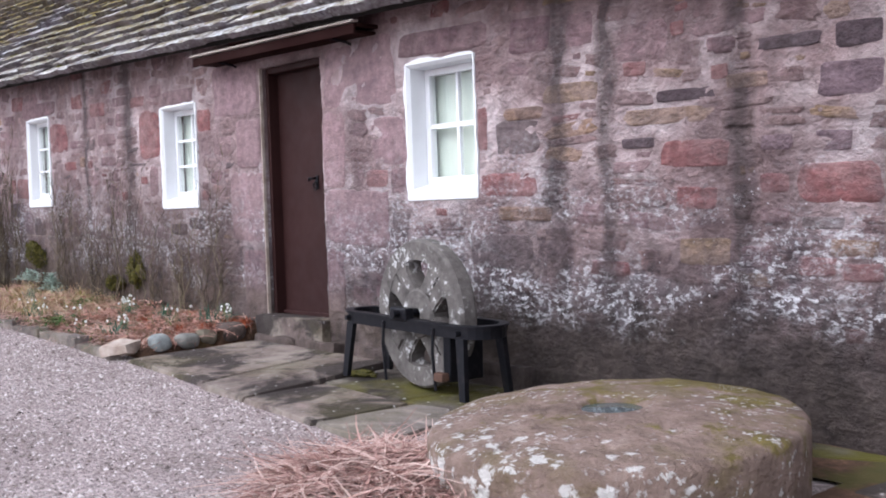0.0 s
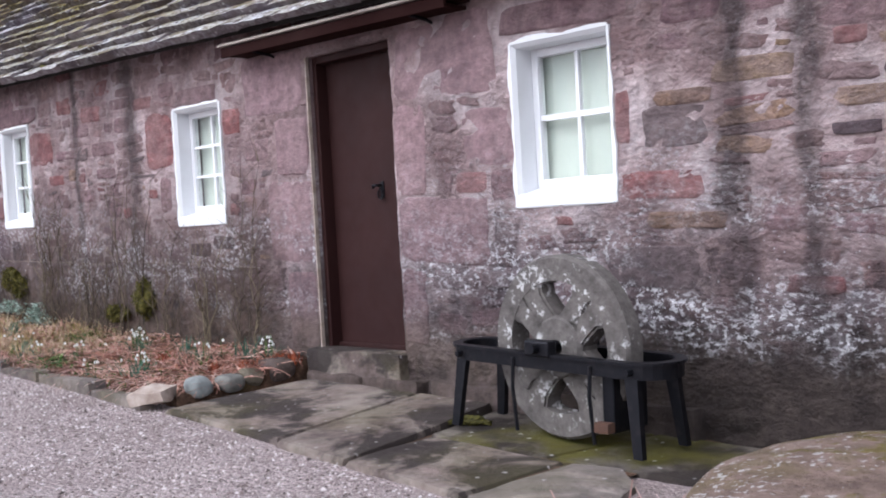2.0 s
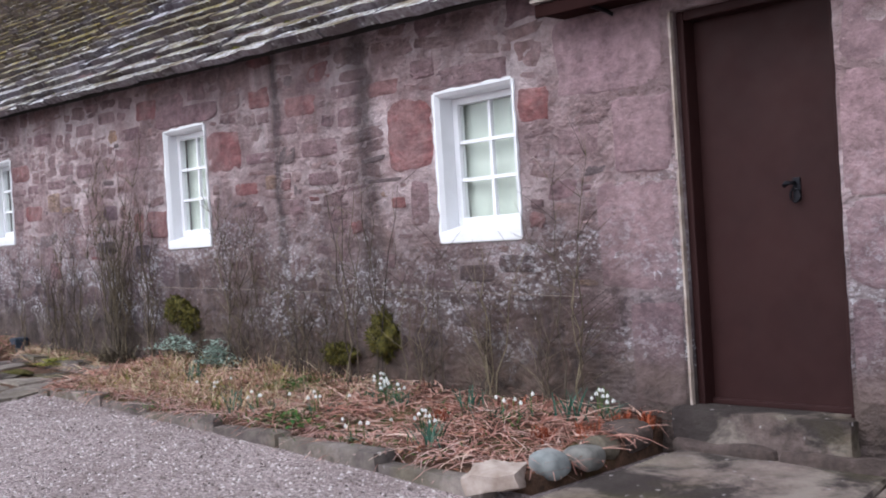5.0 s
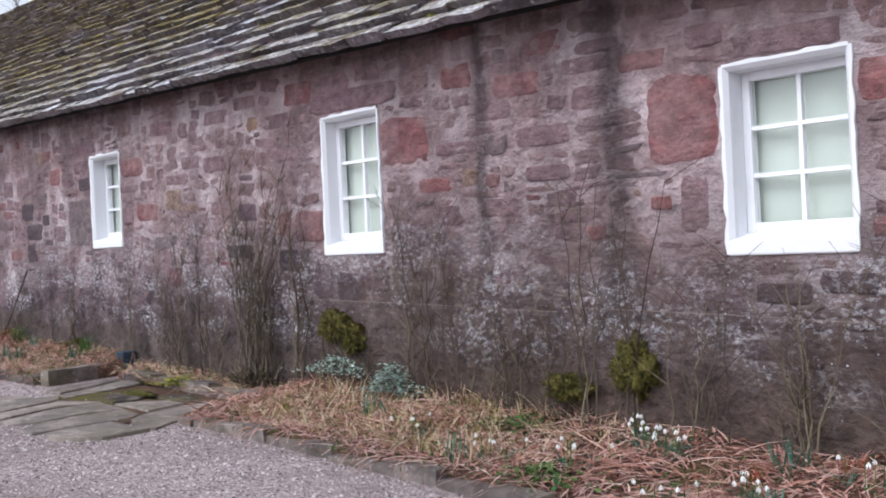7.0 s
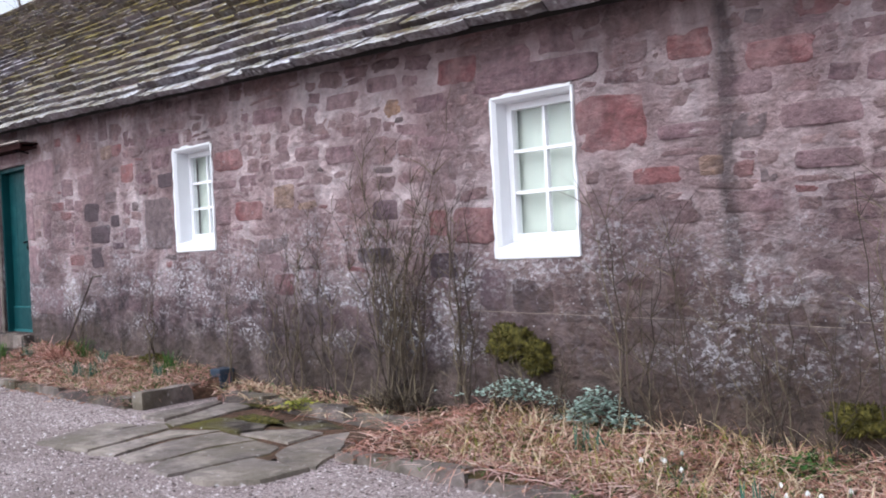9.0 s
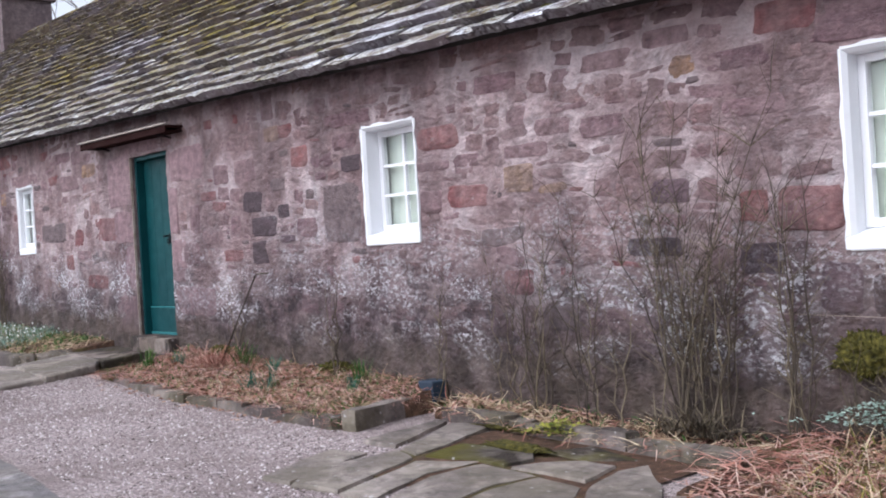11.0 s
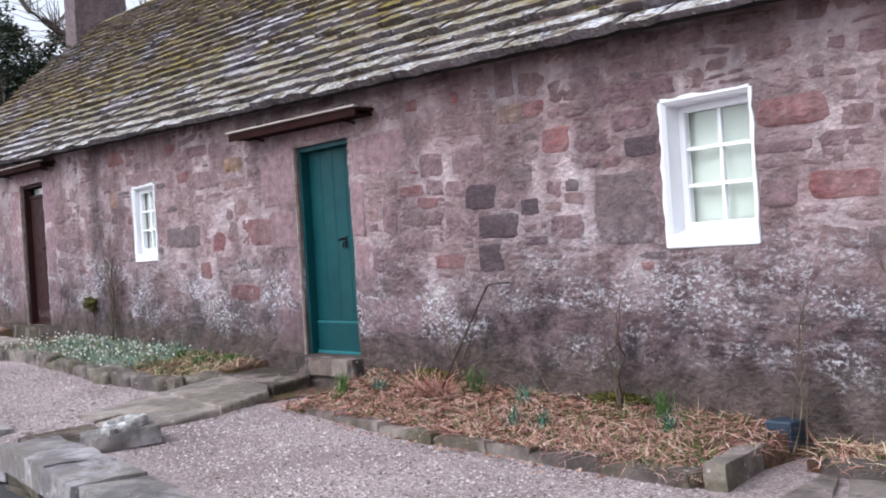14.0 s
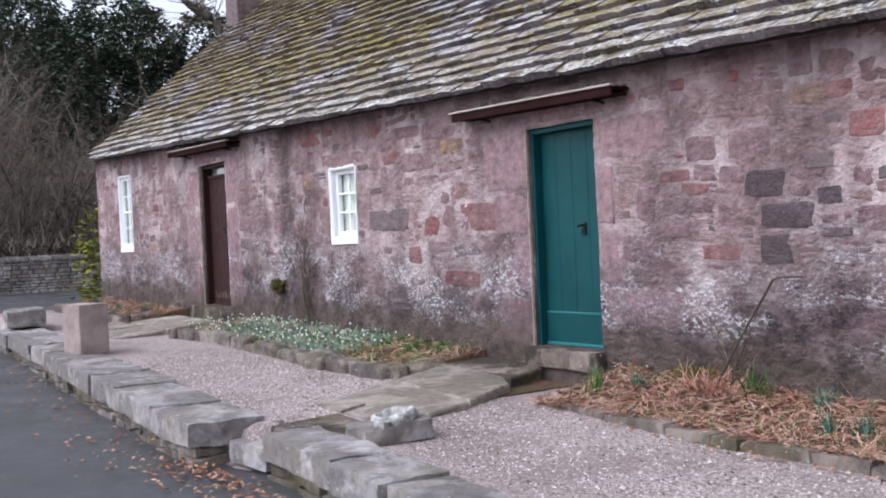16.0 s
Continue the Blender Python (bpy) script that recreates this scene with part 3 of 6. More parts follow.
gx, gy = lines(-42.0, 4.0, 0.25, 900), lines(-3.0, 9.0, 0.10, 900)
ground = solo("ground", mesh_of("ground", *sheet(gx, gy, lambda x, y: land(x, y) + uneven(x, y)), smooth=True), GRAVEL,
              "pinkish gravel forecourt sloping gently along the cottages", "ground", kind="structure")
rx = [-60 + 0.5 * i for i in range(86)]
rv, rf = [], []
for i, x in enumerate(rx):
    inner = kerb_y(x) + 0.24 if x > -36.8 else 14.0
    for j in range(13):
        y = -9 + (inner + 9) * j / 12
        rv.append((x, y, land(x, min(y, kerb_y(x)) if x > -36.6 else y) + uneven(x, y) + 0.012))
    if i:
        rf += [((i - 1) * 13 + j, i * 13 + j, i * 13 + j + 1, (i - 1) * 13 + j + 1) for j in range(12)]
road = solo("road", mesh_of("road", rv, rf, True), ASPHALT, "damp dark grey asphalt road below the kerb wall", "road", kind="structure")

# loose chips on the forecourt
pile = Pile()
for i in range(76000):
    x = -1.5 - 24.5 * random.random() ** 1.15
    y = rnd(1.0, 3.75) if random.random() < 0.75 else rnd(-0.5, 1.6)
    if x < -14 and y < kerb_y(x) + 0.62:
        continue
    s = rnd(0.005, 0.013) * (1.0 if random.random() < 0.93 else 1.5)
    z = land(x, y) + uneven(x, y)
    a = rnd(0, 6.28)
    c, d = math.cos(a) * s, math.sin(a) * s
    q = rnd(0.5, 1.0)
    pile.add([(x + c, y + d, z), (x - d * q, y + c * q, z), (x - c, y - d, z), (x + d * q, y - c * q, z), (x + c * 0.2, y + d * 0.2, z + s * rnd(0.5, 0.9))], [(0, 1, 4), (1, 2, 4), (2, 3, 4), (3, 0, 4)])
solo("gravel_chip", pile.mesh("gravel_chip"), CHIPS, "loose pinkish and grey gravel chips", "gravel", kind="stuff")

# ---- walls with their openings ----
# left, right, sill, head; rows of panes (0: a door)
OPENINGS = {
    "window_1": (-5.755, -5.07, 1.287, 2.215, 2), "door_1": (-7.65, -6.79, 0.385, 2.42, 0),
    "window_2": (-9.445, -8.77, 1.303, 2.25, 3), "window_3": (-12.925, -12.255, 1.392, 2.41, 3),
    "window_4": (-17.08, -16.41, 1.57, 2.51, 3), "door_2": (-21.59, -20.665, 0.715, 2.73, 0),
    "window_5": (-25.45, -24.82, 1.745, 2.665, 3), "door_3": (-29.75, -28.72, 0.88, 3.06, 0),
    "window_6": (-33.8, -33.1, 1.78, 3.18, 4),
}


def top_z(x):
    return eave_z(x) + PITCH * (WALL_Y - EAVE_Y) + 0.05


def skin(x, z):
    return WALL_Y + 0.010 * noise.noise(Vector((x * 2.1, 0, z * 2.1))) + 0.006 * noise.noise(Vector((x * 7, 3, z * 7)))


def mortar_skin(x, z):
    """The pointing: smears that lap over the stones' edges."""
    return skin(x, z) - 0.002 + 0.009 * noise.noise(Vector((x * 8, 1, z * 11))) + 0.007 * noise.noise(Vector((x * 19, 5, z * 23)))


pile = Pile()


def panel(x0, x1, low, high):
    """One stretch of wall: an uneven mortared face and the solid wall behind it."""
    nx = max(1, int((x1 - x0) / 0.045))
    nz = max(1, int((high((x0 + x1) / 2) - low((x0 + x1) / 2)) / 0.045))
    vs = []
    for j in range(nz + 1):
        for i in range(nx + 1):
            x = x0 + (x1 - x0) * i / nx
            z = low(x) + (high(x) - low(x)) * j / nz
            vs.append((x, mortar_skin(x, z), z))
    n = nx + 1
    pile.add(vs, [(j * n + i, j * n + i + 1, (j + 1) * n + i + 1, (j + 1) * n + i) for j in range(nz) for i in range(nx)])
    a, b = WALL_Y + 0.03, WALL_Y + 0.55
    c = [(x0, a, low(x0)), (x1, a, low(x1)), (x1, b, low(x1)), (x0, b, low(x0)), (x0, a, high(x0)), (x1, a, high(x1)), (x1, b, high(x1)), (x0, b, high(x0))]
    pile.add(c, [(0, 1, 5, 4), (1, 2, 6, 5), (2, 3, 7, 6), (3, 0, 4, 7), (4, 5, 6, 7), (3, 2, 1, 0)])


foot = lambda x: ground_z(x) - 0.4
edge = EAST
for x0, x1, z0, z1, rows in sorted(OPENINGS.values(), reverse=True):
    panel(x1, edge, foot, top_z)
    panel(x0, x1, foot, lambda x, z=z0: z)
    panel(x0, x1, lambda x, z=z1: z, top_z)
    edge = x0
panel(WEST, edge, foot, top_z)
wall_front = solo("wall_front", pile.mesh("wall_front"), MORTAR, "rubble wall of purple-red sandstone with wide lime mortar joints", "wall", kind="structure")


def gable(x0, x1):
    y0, y1 = WALL_Y + 0.02, 2 * RIDGE_Y - WALL_Y - 0.02
    xm = (x0 + x1) / 2
    vs = []
    for x in (x0, x1):
        peak = eave_z(x) + PITCH * (RIDGE_Y - EAVE_Y) - 0.06
        side = eave_z(x) + PITCH * (y0 - EAVE_Y) - 0.06
        vs += [(x, y0, foot(xm)), (x, y1, foot(xm)), (x, y1, side), (x, RIDGE_Y, peak), (x, y0, side)]
    return mesh_of("gable", vs, [(0, 1, 2, 3, 4), (9, 8, 7, 6, 5), (0, 5, 6, 1), (1, 6, 7, 2), (2, 7, 8, 3), (3, 8, 9, 4), (4, 9, 5, 0)])


solo("wall_west", gable(WEST + 0.005, WEST + 0.5), MORTAR, "sandstone gable wall at the far end", "wall", kind="structure")
solo("wall_east", gable(EAST - 0.5, EAST - 0.005), MORTAR, "sandstone gable wall at the near end", "wall", kind="structure")
back_y = 2 * RIDGE_Y - WALL_Y
solo("wall_back", boxed(WEST + 0.5, EAST - 0.5, back_y - 0.5, back_y, -0.4, 2.6), MORTAR, "plain rear wall of the cottages", "wall", kind="structure")

# ---- roof ----
def plane_z(x, y):
    return eave_z(x) + PITCH * (y - EAVE_Y)


# roof deck below the slates, coloured dark so their gaps read as shadow
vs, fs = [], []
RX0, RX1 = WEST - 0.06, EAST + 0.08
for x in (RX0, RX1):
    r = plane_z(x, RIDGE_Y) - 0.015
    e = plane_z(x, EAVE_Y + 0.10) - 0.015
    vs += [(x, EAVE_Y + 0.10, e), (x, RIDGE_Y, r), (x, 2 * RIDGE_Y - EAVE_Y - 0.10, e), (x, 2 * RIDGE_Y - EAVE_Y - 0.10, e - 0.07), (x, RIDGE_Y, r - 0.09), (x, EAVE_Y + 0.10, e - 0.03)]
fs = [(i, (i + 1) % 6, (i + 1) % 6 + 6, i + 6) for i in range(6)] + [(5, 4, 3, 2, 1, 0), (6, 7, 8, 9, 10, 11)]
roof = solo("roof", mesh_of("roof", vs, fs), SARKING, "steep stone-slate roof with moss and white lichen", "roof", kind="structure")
ridge = Pile()
x = RX0
while x < RX1:
    w = rnd(0.4, 0.6)
    a, b = plane_z(x, RIDGE_Y), plane_z(x + w, RIDGE_Y)
    q = w - 0.012
    ridge.add([(x, RIDGE_Y - 0.2, a - 0.13), (x + q, RIDGE_Y - 0.2, b - 0.13), (x + q, RIDGE_Y, b + 0.07), (x, RIDGE_Y, a + 0.07), (x, RIDGE_Y + 0.2, a - 0.13), (x + q, RIDGE_Y + 0.2, b - 0.13)],
              [(0, 1, 2, 3), (3, 2, 5, 4), (0, 3, 4), (1, 5, 2)])
    x += w
part("ridge_stone", ridge.mesh("ridge_stone"), SLATE, roof, "weathered stone ridge")

# ---- openings: windows and doors ----
def reveal_lining(w, h, d):
    """Painted masonry lining of a window opening, with a wavy outer edge."""
    bm = bmesh.new()
    n = 16

    def strip(p, q, inward):
        vs = []
        for i in range(n + 1):
            t = i / n
            x, z = p[0] + (q[0] - p[0]) * t, p[1] + (q[1] - p[1]) * t
            wob = 0.004 + 0.034 * abs(noise.noise(Vector((x * 5 + w * 31, 0, z * 5 + h * 17)))) + rnd(0, 0.007)
            ox, oz = x - inward[0] * wob, z - inward[1] * wob
            vs.append([bm.verts.new((ox, 0.012, oz)), bm.verts.new((ox, -0.013, oz)), bm.verts.new((x + inward[0] * 0.004, -0.013, z + inward[1] * 0.004)),
                       bm.verts.new((x + inward[0] * 0.026, 0.012, z + inward[1] * 0.026)), bm.verts.new((x + inward[0] * 0.028, d, z + inward[1] * 0.028))])
        for a, b in zip(vs, vs[1:]):
            for i in range(4):
                bm.faces.new((a[i], b[i], b[i + 1], a[i + 1]))

    strip((w, 0), (w, h), (-1, 0))
    strip((w, h), (0, h), (0, -1))
    strip((0, h), (0, 0), (1, 0))
    bmesh.ops.recalc_face_normals(bm, faces=bm.faces[:])
    return bm


REVEALS = {"window_1": 0.20, "window_2": 0.18, "window_3": 0.16, "window_4": 0.19, "window_5": 0.125, "window_6": 0.10}


def window(name, x0, x1, z0, z1, rows, d):
    w, h = x1 - x0, z1 - z0
    win = thing(name, "white-painted small-paned sash window with a pale blind behind", "window", (x0, WALL_Y, z0), kind="structure")
    part("window_reveal", reveal_lining(w, h, d), WHITE, win, "thickly painted white masonry reveal")
    bm = boxed(-0.006, w + 0.006, -0.017, d, -0.008, 0.07, bevel=0.01)
    for v in bm.verts:
        if v.co.z > 0.04:
            v.co.z += 0.05 * (v.co.y / d) + rnd(-0.004, 0.004)
    part("window_sill", bm, WHITE, win, "sloping white-painted sill")
    fx0, fx1, fz0, fz1 = 0.028, w - 0.028, 0.105, h - 0.028
    s = 0.045
    frame_part = part("window_frame", boxed(fx0, fx0 + s, d - 0.06, d, fz0, fz1, bevel=0.004), GLOSS, win)
    box_bits = [(fx1 - s, fx1, fz0, fz1), (fx0 + s, fx1 - s, fz1 - s, fz1), (fx0 + s, fx1 - s, fz0, fz0 + 0.048)]
    for a, b, c, e in box_bits:
        part("window_frame", boxed(a, b, d - 0.058, d, c, e, bevel=0.004), GLOSS, win)
    ix0, ix1, iz0, iz1 = fx0 + s, fx1 - s, fz0 + 0.048, fz1 - s
    bar = 0.011
    mid = (ix0 + ix1) / 2
    part("glazing_bar", boxed(mid - bar, mid + bar, d - 0.045, d - 0.012, iz0, iz1), GLOSS, win)
    for r in range(1, rows):
        z = iz0 + (iz1 - iz0) * r / rows
        thick = bar * (1.5 if (rows in (2, 4) and r == rows // 2) else 1.0)
        part("glazing_bar", boxed(ix0, ix1, d - 0.049, d - 0.010, z - thick, z + thick), GLOSS, win)
    for r in range(rows):
        for c in range(2):
            a, b = (ix0, mid - bar) if c == 0 else (mid + bar, ix1)
            za, zb = iz0 + (iz1 - iz0) * r / rows + bar, iz0 + (iz1 - iz0) * (r + 1) / rows - bar
            pane = part("pane", boxed(a, b, d - 0.030, d - 0.026, za, zb), GLASS, win)
            pane.visible_shadow = False
    bm = boxed(ix0 - 0.03, ix1 + 0.03, d + 0.03, d + 0.036, iz0 - 0.03, iz1 + 0.03)
    bmesh.ops.subdivide_edges(bm, edges=[e for e in bm.edges if abs((e.verts[0].co - e.verts[1].co).x) > 0.1], cuts=16)
    for v in bm.verts:
        v.co.y += 0.002 * math.sin(v.co.x * 40)
    part("blind", bm, BLIND, win, "pale greenish-white cloth blind")
    part("back_board", boxed(-0.02, w + 0.02, d + 0.06, d + 0.10, -0.02, h + 0.02), WHITE, win)
    return win


for name, (x0, x1, z0, z1, rows) in OPENINGS.items():
    if rows:
        window(name, x0, x1, z0, z1, rows, REVEALS[name])


def latch(parent, x, y, z):
    """A black iron latch: back plate, lever and drop ring."""
    plate = part("door_handle", boxed(x - 0.020, x + 0.020, y - 0.008, y, z - 0.055, z + 0.055, bevel=0.003), IRON, parent, "black iron latch plate")
    vs, fs = tube([(x - 0.01, y - 0.01, z + 0.03), (x - 0.01, y - 0.05, z + 0.03), (x - 0.03, y - 0.055, z + 0.028), (x - 0.042, y - 0.05, z + 0.018)], [0.010, 0.010, 0.014, 0.012], 8)
    part("lever", mesh_of("lever", vs, fs, True), IRON, plate)
    ring = [(x + 0.026 * math.cos(a), y - 0.022, z - 0.03 + 0.034 * math.sin(a)) for a in [2 * math.pi * i / 12 for i in range(13)]]
    vs, fs = tube(ring, [0.006] * 13, 6)
    part("keyhole_ring", mesh_of("keyhole_ring", vs, fs, True), IRON, plate)


def door(name, label, paint, planks, fanlight=0.0, kick=0.0, kick_paint=None):
    x0, x1, z0, z1, rows = OPENINGS[name]
    w, h, d = x1 - x0, z1 - z0, 0.125
    dr = thing(name, label, "door", (x0, WALL_Y, z0), kind="structure")
    part("door_frame", boxed(0, 0.042, 0.048, d + 0.08, 0, h, bevel=0.006), paint, dr)
    part("door_frame", boxed(w - 0.042, w, 0.048, d + 0.08, 0, h, bevel=0.006), paint, dr)
    part("door_frame", boxed(0.042, w - 0.042, 0.050, d + 0.08, h - 0.05, h, bevel=0.006), paint, dr)
    part("pointing", boxed(-0.010 if name == "door_1" else -0.006, 0.003, -0.010, 0.019, 0, h), PALE, dr, "pale mortar fillet beside the frame")
    leaf_top = h - 0.05 - fanlight
    a, b = 0.044, w - 0.044
    if fanlight:
        part("transom", boxed(a, b, d - 0.01, d + 0.06, leaf_top, leaf_top + 0.05, bevel=0.005), paint, dr)
        part("fanlight", boxed(a, b, d + 0.02, d + 0.026, leaf_top + 0.05, h - 0.05), GLASS, dr, "narrow glazed fanlight").visible_shadow = False
        part("fanlight_back", boxed(a, b, d + 0.09, d + 0.10, leaf_top, h - 0.05), BLIND, dr)
    for i in range(planks):
        pa, pb = a + (b - a) * i / planks, a + (b - a) * (i + 1) / planks
        part("plank", boxed(pa + 0.0012, pb - 0.0012, d + 0.012, d + 0.05, 0.025, leaf_top - 0.002, bevel=0.004 if planks > 1 else 0.002), paint, dr)
    if kick:
        part("kick_board", boxed(a + 0.002, b - 0.002, d - 0.004, d + 0.012, 0.03, kick, bevel=0.004), paint, dr)
        part("kick_edge", boxed(a + 0.002, b - 0.002, d - 0.008, d + 0.012, kick, kick + 0.018, bevel=0.004), kick_paint, dr)
    part("weather_bar", boxed(a, b, d - 0.016, d + 0.012, 0.004, 0.034, bevel=0.005), kick_paint or paint, dr)
    latch(dr, 0.665 * w, d + 0.012, h * 0.53)
    return dr


door("door_1", "plain dark brown painted plank door with black iron latch", BROWN, 1)
door("door_2", "teal-green painted plank door with a kick board", TEAL, 4, kick=0.30, kick_paint=TEAL_WORN)
door3 = door("door_3", "dark brown door with a narrow fanlight, paint scuffed at the foot", BROWN, 3, fanlight=0.16)
for i in range(9):
    x = 0.13 + i * 0.09
    part("scuff", boxed(x, x + rnd(0.03, 0.06), 0.1335, 0.1365, rnd(0.10, 0.13), rnd(0.17, 0.24)), GREY, door3, "bare patch of worn paint")


def canopy(x0, x1, zc):
    """A sloping timber drip board over a door, on two iron brackets."""
    L = x1 - x0
    c = thing("door_canopy", "dark brown timber drip board over a door, pale edge", "canopy", (x0, WALL_Y, zc), group="boards over the doors")
    tilt = -0.018 * L

    def slanted(bm):
        for v in bm.verts:
            v.co.z += tilt * v.co.x / L
        return bm
    part("board", slanted(boxed(0, L, -0.195, 0.01, 0.00, 0.028, bevel=0.005)), EAVE_BROWN, c)
    part("fascia", slanted(boxed(0.005, L - 0.005, -0.218, -0.196, -0.050, 0.022, bevel=0.005)), EAVE_BROWN, c)
    part("edge_strip", slanted(boxed(-0.01, L + 0.01, -0.240, -0.185, 0.029, 0.047, bevel=0.004)), PALE_EDGE, c, "pale weathered top strip")
    part("soffit", slanted(boxed(0.03, L - 0.03, -0.194, 0.005, -0.040, -0.018, bevel=0.003)), EAVE_BROWN, c)
    for x in (0.16 * L, 0.86 * L):
        vs, fs = tube([(x, -0.19, -0.045 + tilt * x / L), (x, -0.05, -0.060 + tilt * x / L), (x, 0.03, -0.085 + tilt * x / L)], [0.011, 0.011, 0.011], 6)
        part("bracket", mesh_of("bracket", vs, fs), IRON, c)


canopy(-8.38, -6.05, 2.555)
canopy(-22.48, -20.20, 2.945)
canopy(-30.5, -28.1, 3.31)

# stone door steps
def doorstep(x0, x1, y0, z0, z1, label):
    s = solo("doorstep", block(x1 - x0, WALL_Y + 0.14 - y0, z1 - z0, x0, 0.012, 6, 0.10), FLAG, label, "step", ((x0 + x1) / 2, (y0 + WALL_Y + 0.14) / 2, z0))
    return s


doorstep(-7.72, -6.77, 4.63, 0.16, 0.392, "worn stone threshold below the brown door")
solo("plinth_stone", block(0.56, 0.20, 0.15, 4.2, 0.026, 6, 0.3), DARK, "rough foundation stone under the brown door's threshold", "stone", (-7.42, 4.70, 0.10), group="footings of the brown door")
solo("plinth_stone", block(0.52, 0.20, 0.16, 5.9, 0.026, 6, 0.3), DARK, "rough foundation stone under the brown door's threshold", "stone", (-6.86, 4.70, 0.08), group="footings of the brown door")
solo("plinth_stone", block(1.9, 0.16, 0.26, 1.9, 0.03, 6, 0.2), DARK, "dark footing stones projecting at the wall's base", "stone", (-5.55, 4.71, -0.02), group="footings of the brown door")
doorstep(-21.62, -20.62, 4.60, 0.54, 0.71, "worn stone doorstep below the teal door")
solo("plinth_stone", block(0.95, 0.22, 0.26, 3.3, 0.02, 5, 0.15), DARK, "dark foundation stone under the teal door's step", "stone", (-21.12, 4.76, 0.36))
doorstep(-29.85, -28.6, 4.50, 0.62, 0.89, "worn stone doorstep below the far brown door")

# chimney on the far gable
chim = thing("chimney", "square sandstone chimney stack with a projecting cope", "chimney", (-34.75, 8.15, 6.3))
part("chimney_shaft", block(0.62, 1.12, 1.35, 3, 0.012, 6, 0.06), GREY, chim)
part("cope", block(0.80, 1.30, 0.16, 5, 0.012, 5, 0.15), GREY, chim, m=Matrix.Translation((0, 0, 1.35)))

# ---- the walker's side of the forecourt: low kerb wall ----
kerb = thing("kerb_wall", "low dry-stone kerb wall with thick grey cope stones", "wall", (-21.5, 1.5, 0.0), kind="structure")
base_m = Matrix.Translation((21.5, -1.5, 0))
ends = [-31.3, -30.2, -29.2, -28.35, -27.3, -26.2, -25.3, -24.7, -23.75, -22.95, -22.38, -21.42]
spans = list(zip(ends, ends[1:])) + [(-20.80, -19.69), (-19.66, -18.95), (-18.92, -18.12), (-18.10, -17.2), (-17.18, -16.1), (-16.08, -15.2), (-15.18, -14.3)]
for i, (xa, xb) in enumerate(spans):
    L, xc = xb - xa, (xa + xb) / 2
    east = xa > -21
    wide = 0.44 if east else 0.60
    z = ground_z(xc)
    lift = rnd(-0.012, 0.014)
    turn = math.degrees(math.atan2(kerb_y(xb) - kerb_y(xa), L))
    part("cope_stone", block(L - 0.006, wide + rnd(-0.03, 0.03), 0.20 + lift, i * 1.7, 0.018, 9, 0.09), CAP, kerb,
         m=base_m @ pose(xc, kerb_y(xc) + wide / 2 + rnd(-0.02, 0.02), z - 0.155, rnd(-1.5, 1.5), rnd(-0.6, 0.6) + 1.2, turn + rnd(-1, 1)))
    sx = xa
    while sx < xb - 0.05 and xc < -16.5:
        sl = min(rnd(0.22, 0.55), xb - sx)
        low = rnd(0.07, 0.13)
        part("walling_stone", block(sl - 0.012, 0.36, low, sx, 0.022, 4, 0.2), RUBBLE_LOW, kerb, m=base_m @ pose(sx + sl / 2, kerb_y(sx) + 0.195 + rnd(-0.02, 0.03), z - 0.35, 0, rnd(-3, 3), rnd(-5, 5)))
        part("walling_stone", block(sl - 0.012, 0.36, 0.215 - low, sx + 7, 0.022, 4, 0.2), RUBBLE_LOW, kerb, m=base_m @ pose(sx + sl / 2 + rnd(-0.06, 0.06), kerb_y(sx) + 0.195 + rnd(-0.01, 0.04), z - 0.345 + low, 0, rnd(-3, 3), rnd(-5, 5)))
        sx += sl
part("step_stone", block(0.48, 0.36, 0.17, 9.1, 0.016, 6, 0.12), CAP, kerb, m=base_m @ pose(-21.12, 1.76, 0.15, 0, 0, 8))
part("walling_stone", block(0.62, 0.20, 0.26, 2.1, 0.018, 5, 0.12), RUBBLE_LOW, kerb, m=base_m @ pose(-21.08, 2.02, 0.15, 0, 0, 6))

solo("sandstone_block", block(0.41, 0.38, 0.60, 6.3, 0.012, 9, 0.13), PINK_BLOCK, "squared pink sandstone block standing on the kerb", "stone block", m=pose(-27.0, 2.10, ground_z(-27.35) + 0.02, 0, 0, 12))
solo("rough_slab", block(1.2, 0.55, 0.26, 8.8, 0.04, 6, 0.25), CAP, "rough lichened stone slab lying on the kerb", "stone", m=pose(-31.3, 2.35, ground_z(-31.3) + 0.06, 0, 0, -10))
slab_z = ground_z(-19.9) + 0.03
solo("ring_slab", block(0.50, 0.44, 0.13, 4.4, 0.020, 8, 0.10), CAP, "weathered grey stone slab tilted on the forecourt's edge", "stone slab", m=pose(-20.16, 2.24, slab_z - 0.035, 0, 0, 0) @ pose(0, 0, 0, 5, -3, 0) @ pose(0, 0, 0, 0, 0, 78))
bm = bmesh.new()
loops = []
for i in range(26):
    a = 2 * math.pi * i / 26
    wob = 1 + 0.10 * noise.noise(Vector((math.cos(a) * 1.6, math.sin(a) * 1.6, 4)))
    top = 0.085 + 0.018 * noise.noise(Vector((math.cos(a) * 2, math.sin(a) * 2, 9)))
    loops.append([bm.verts.new((r * wob * math.cos(a), r * wob * math.sin(a), z)) for r, z in ((0.145, -0.01), (0.165, 0.030), (0.155, top * 0.75), (0.135, top * 0.85), (0.118, top * 0.75), (0.108, 0.03), (0.106, -0.01))])
for i in range(26):
    p, q = loops[i], loops[(i + 1) % 26]
    for j in range(6):
        bm.faces.new((p[j], q[j], q[j + 1], p[j + 1]))
bmesh.ops.recalc_face_normals(bm, faces=bm.faces[:])
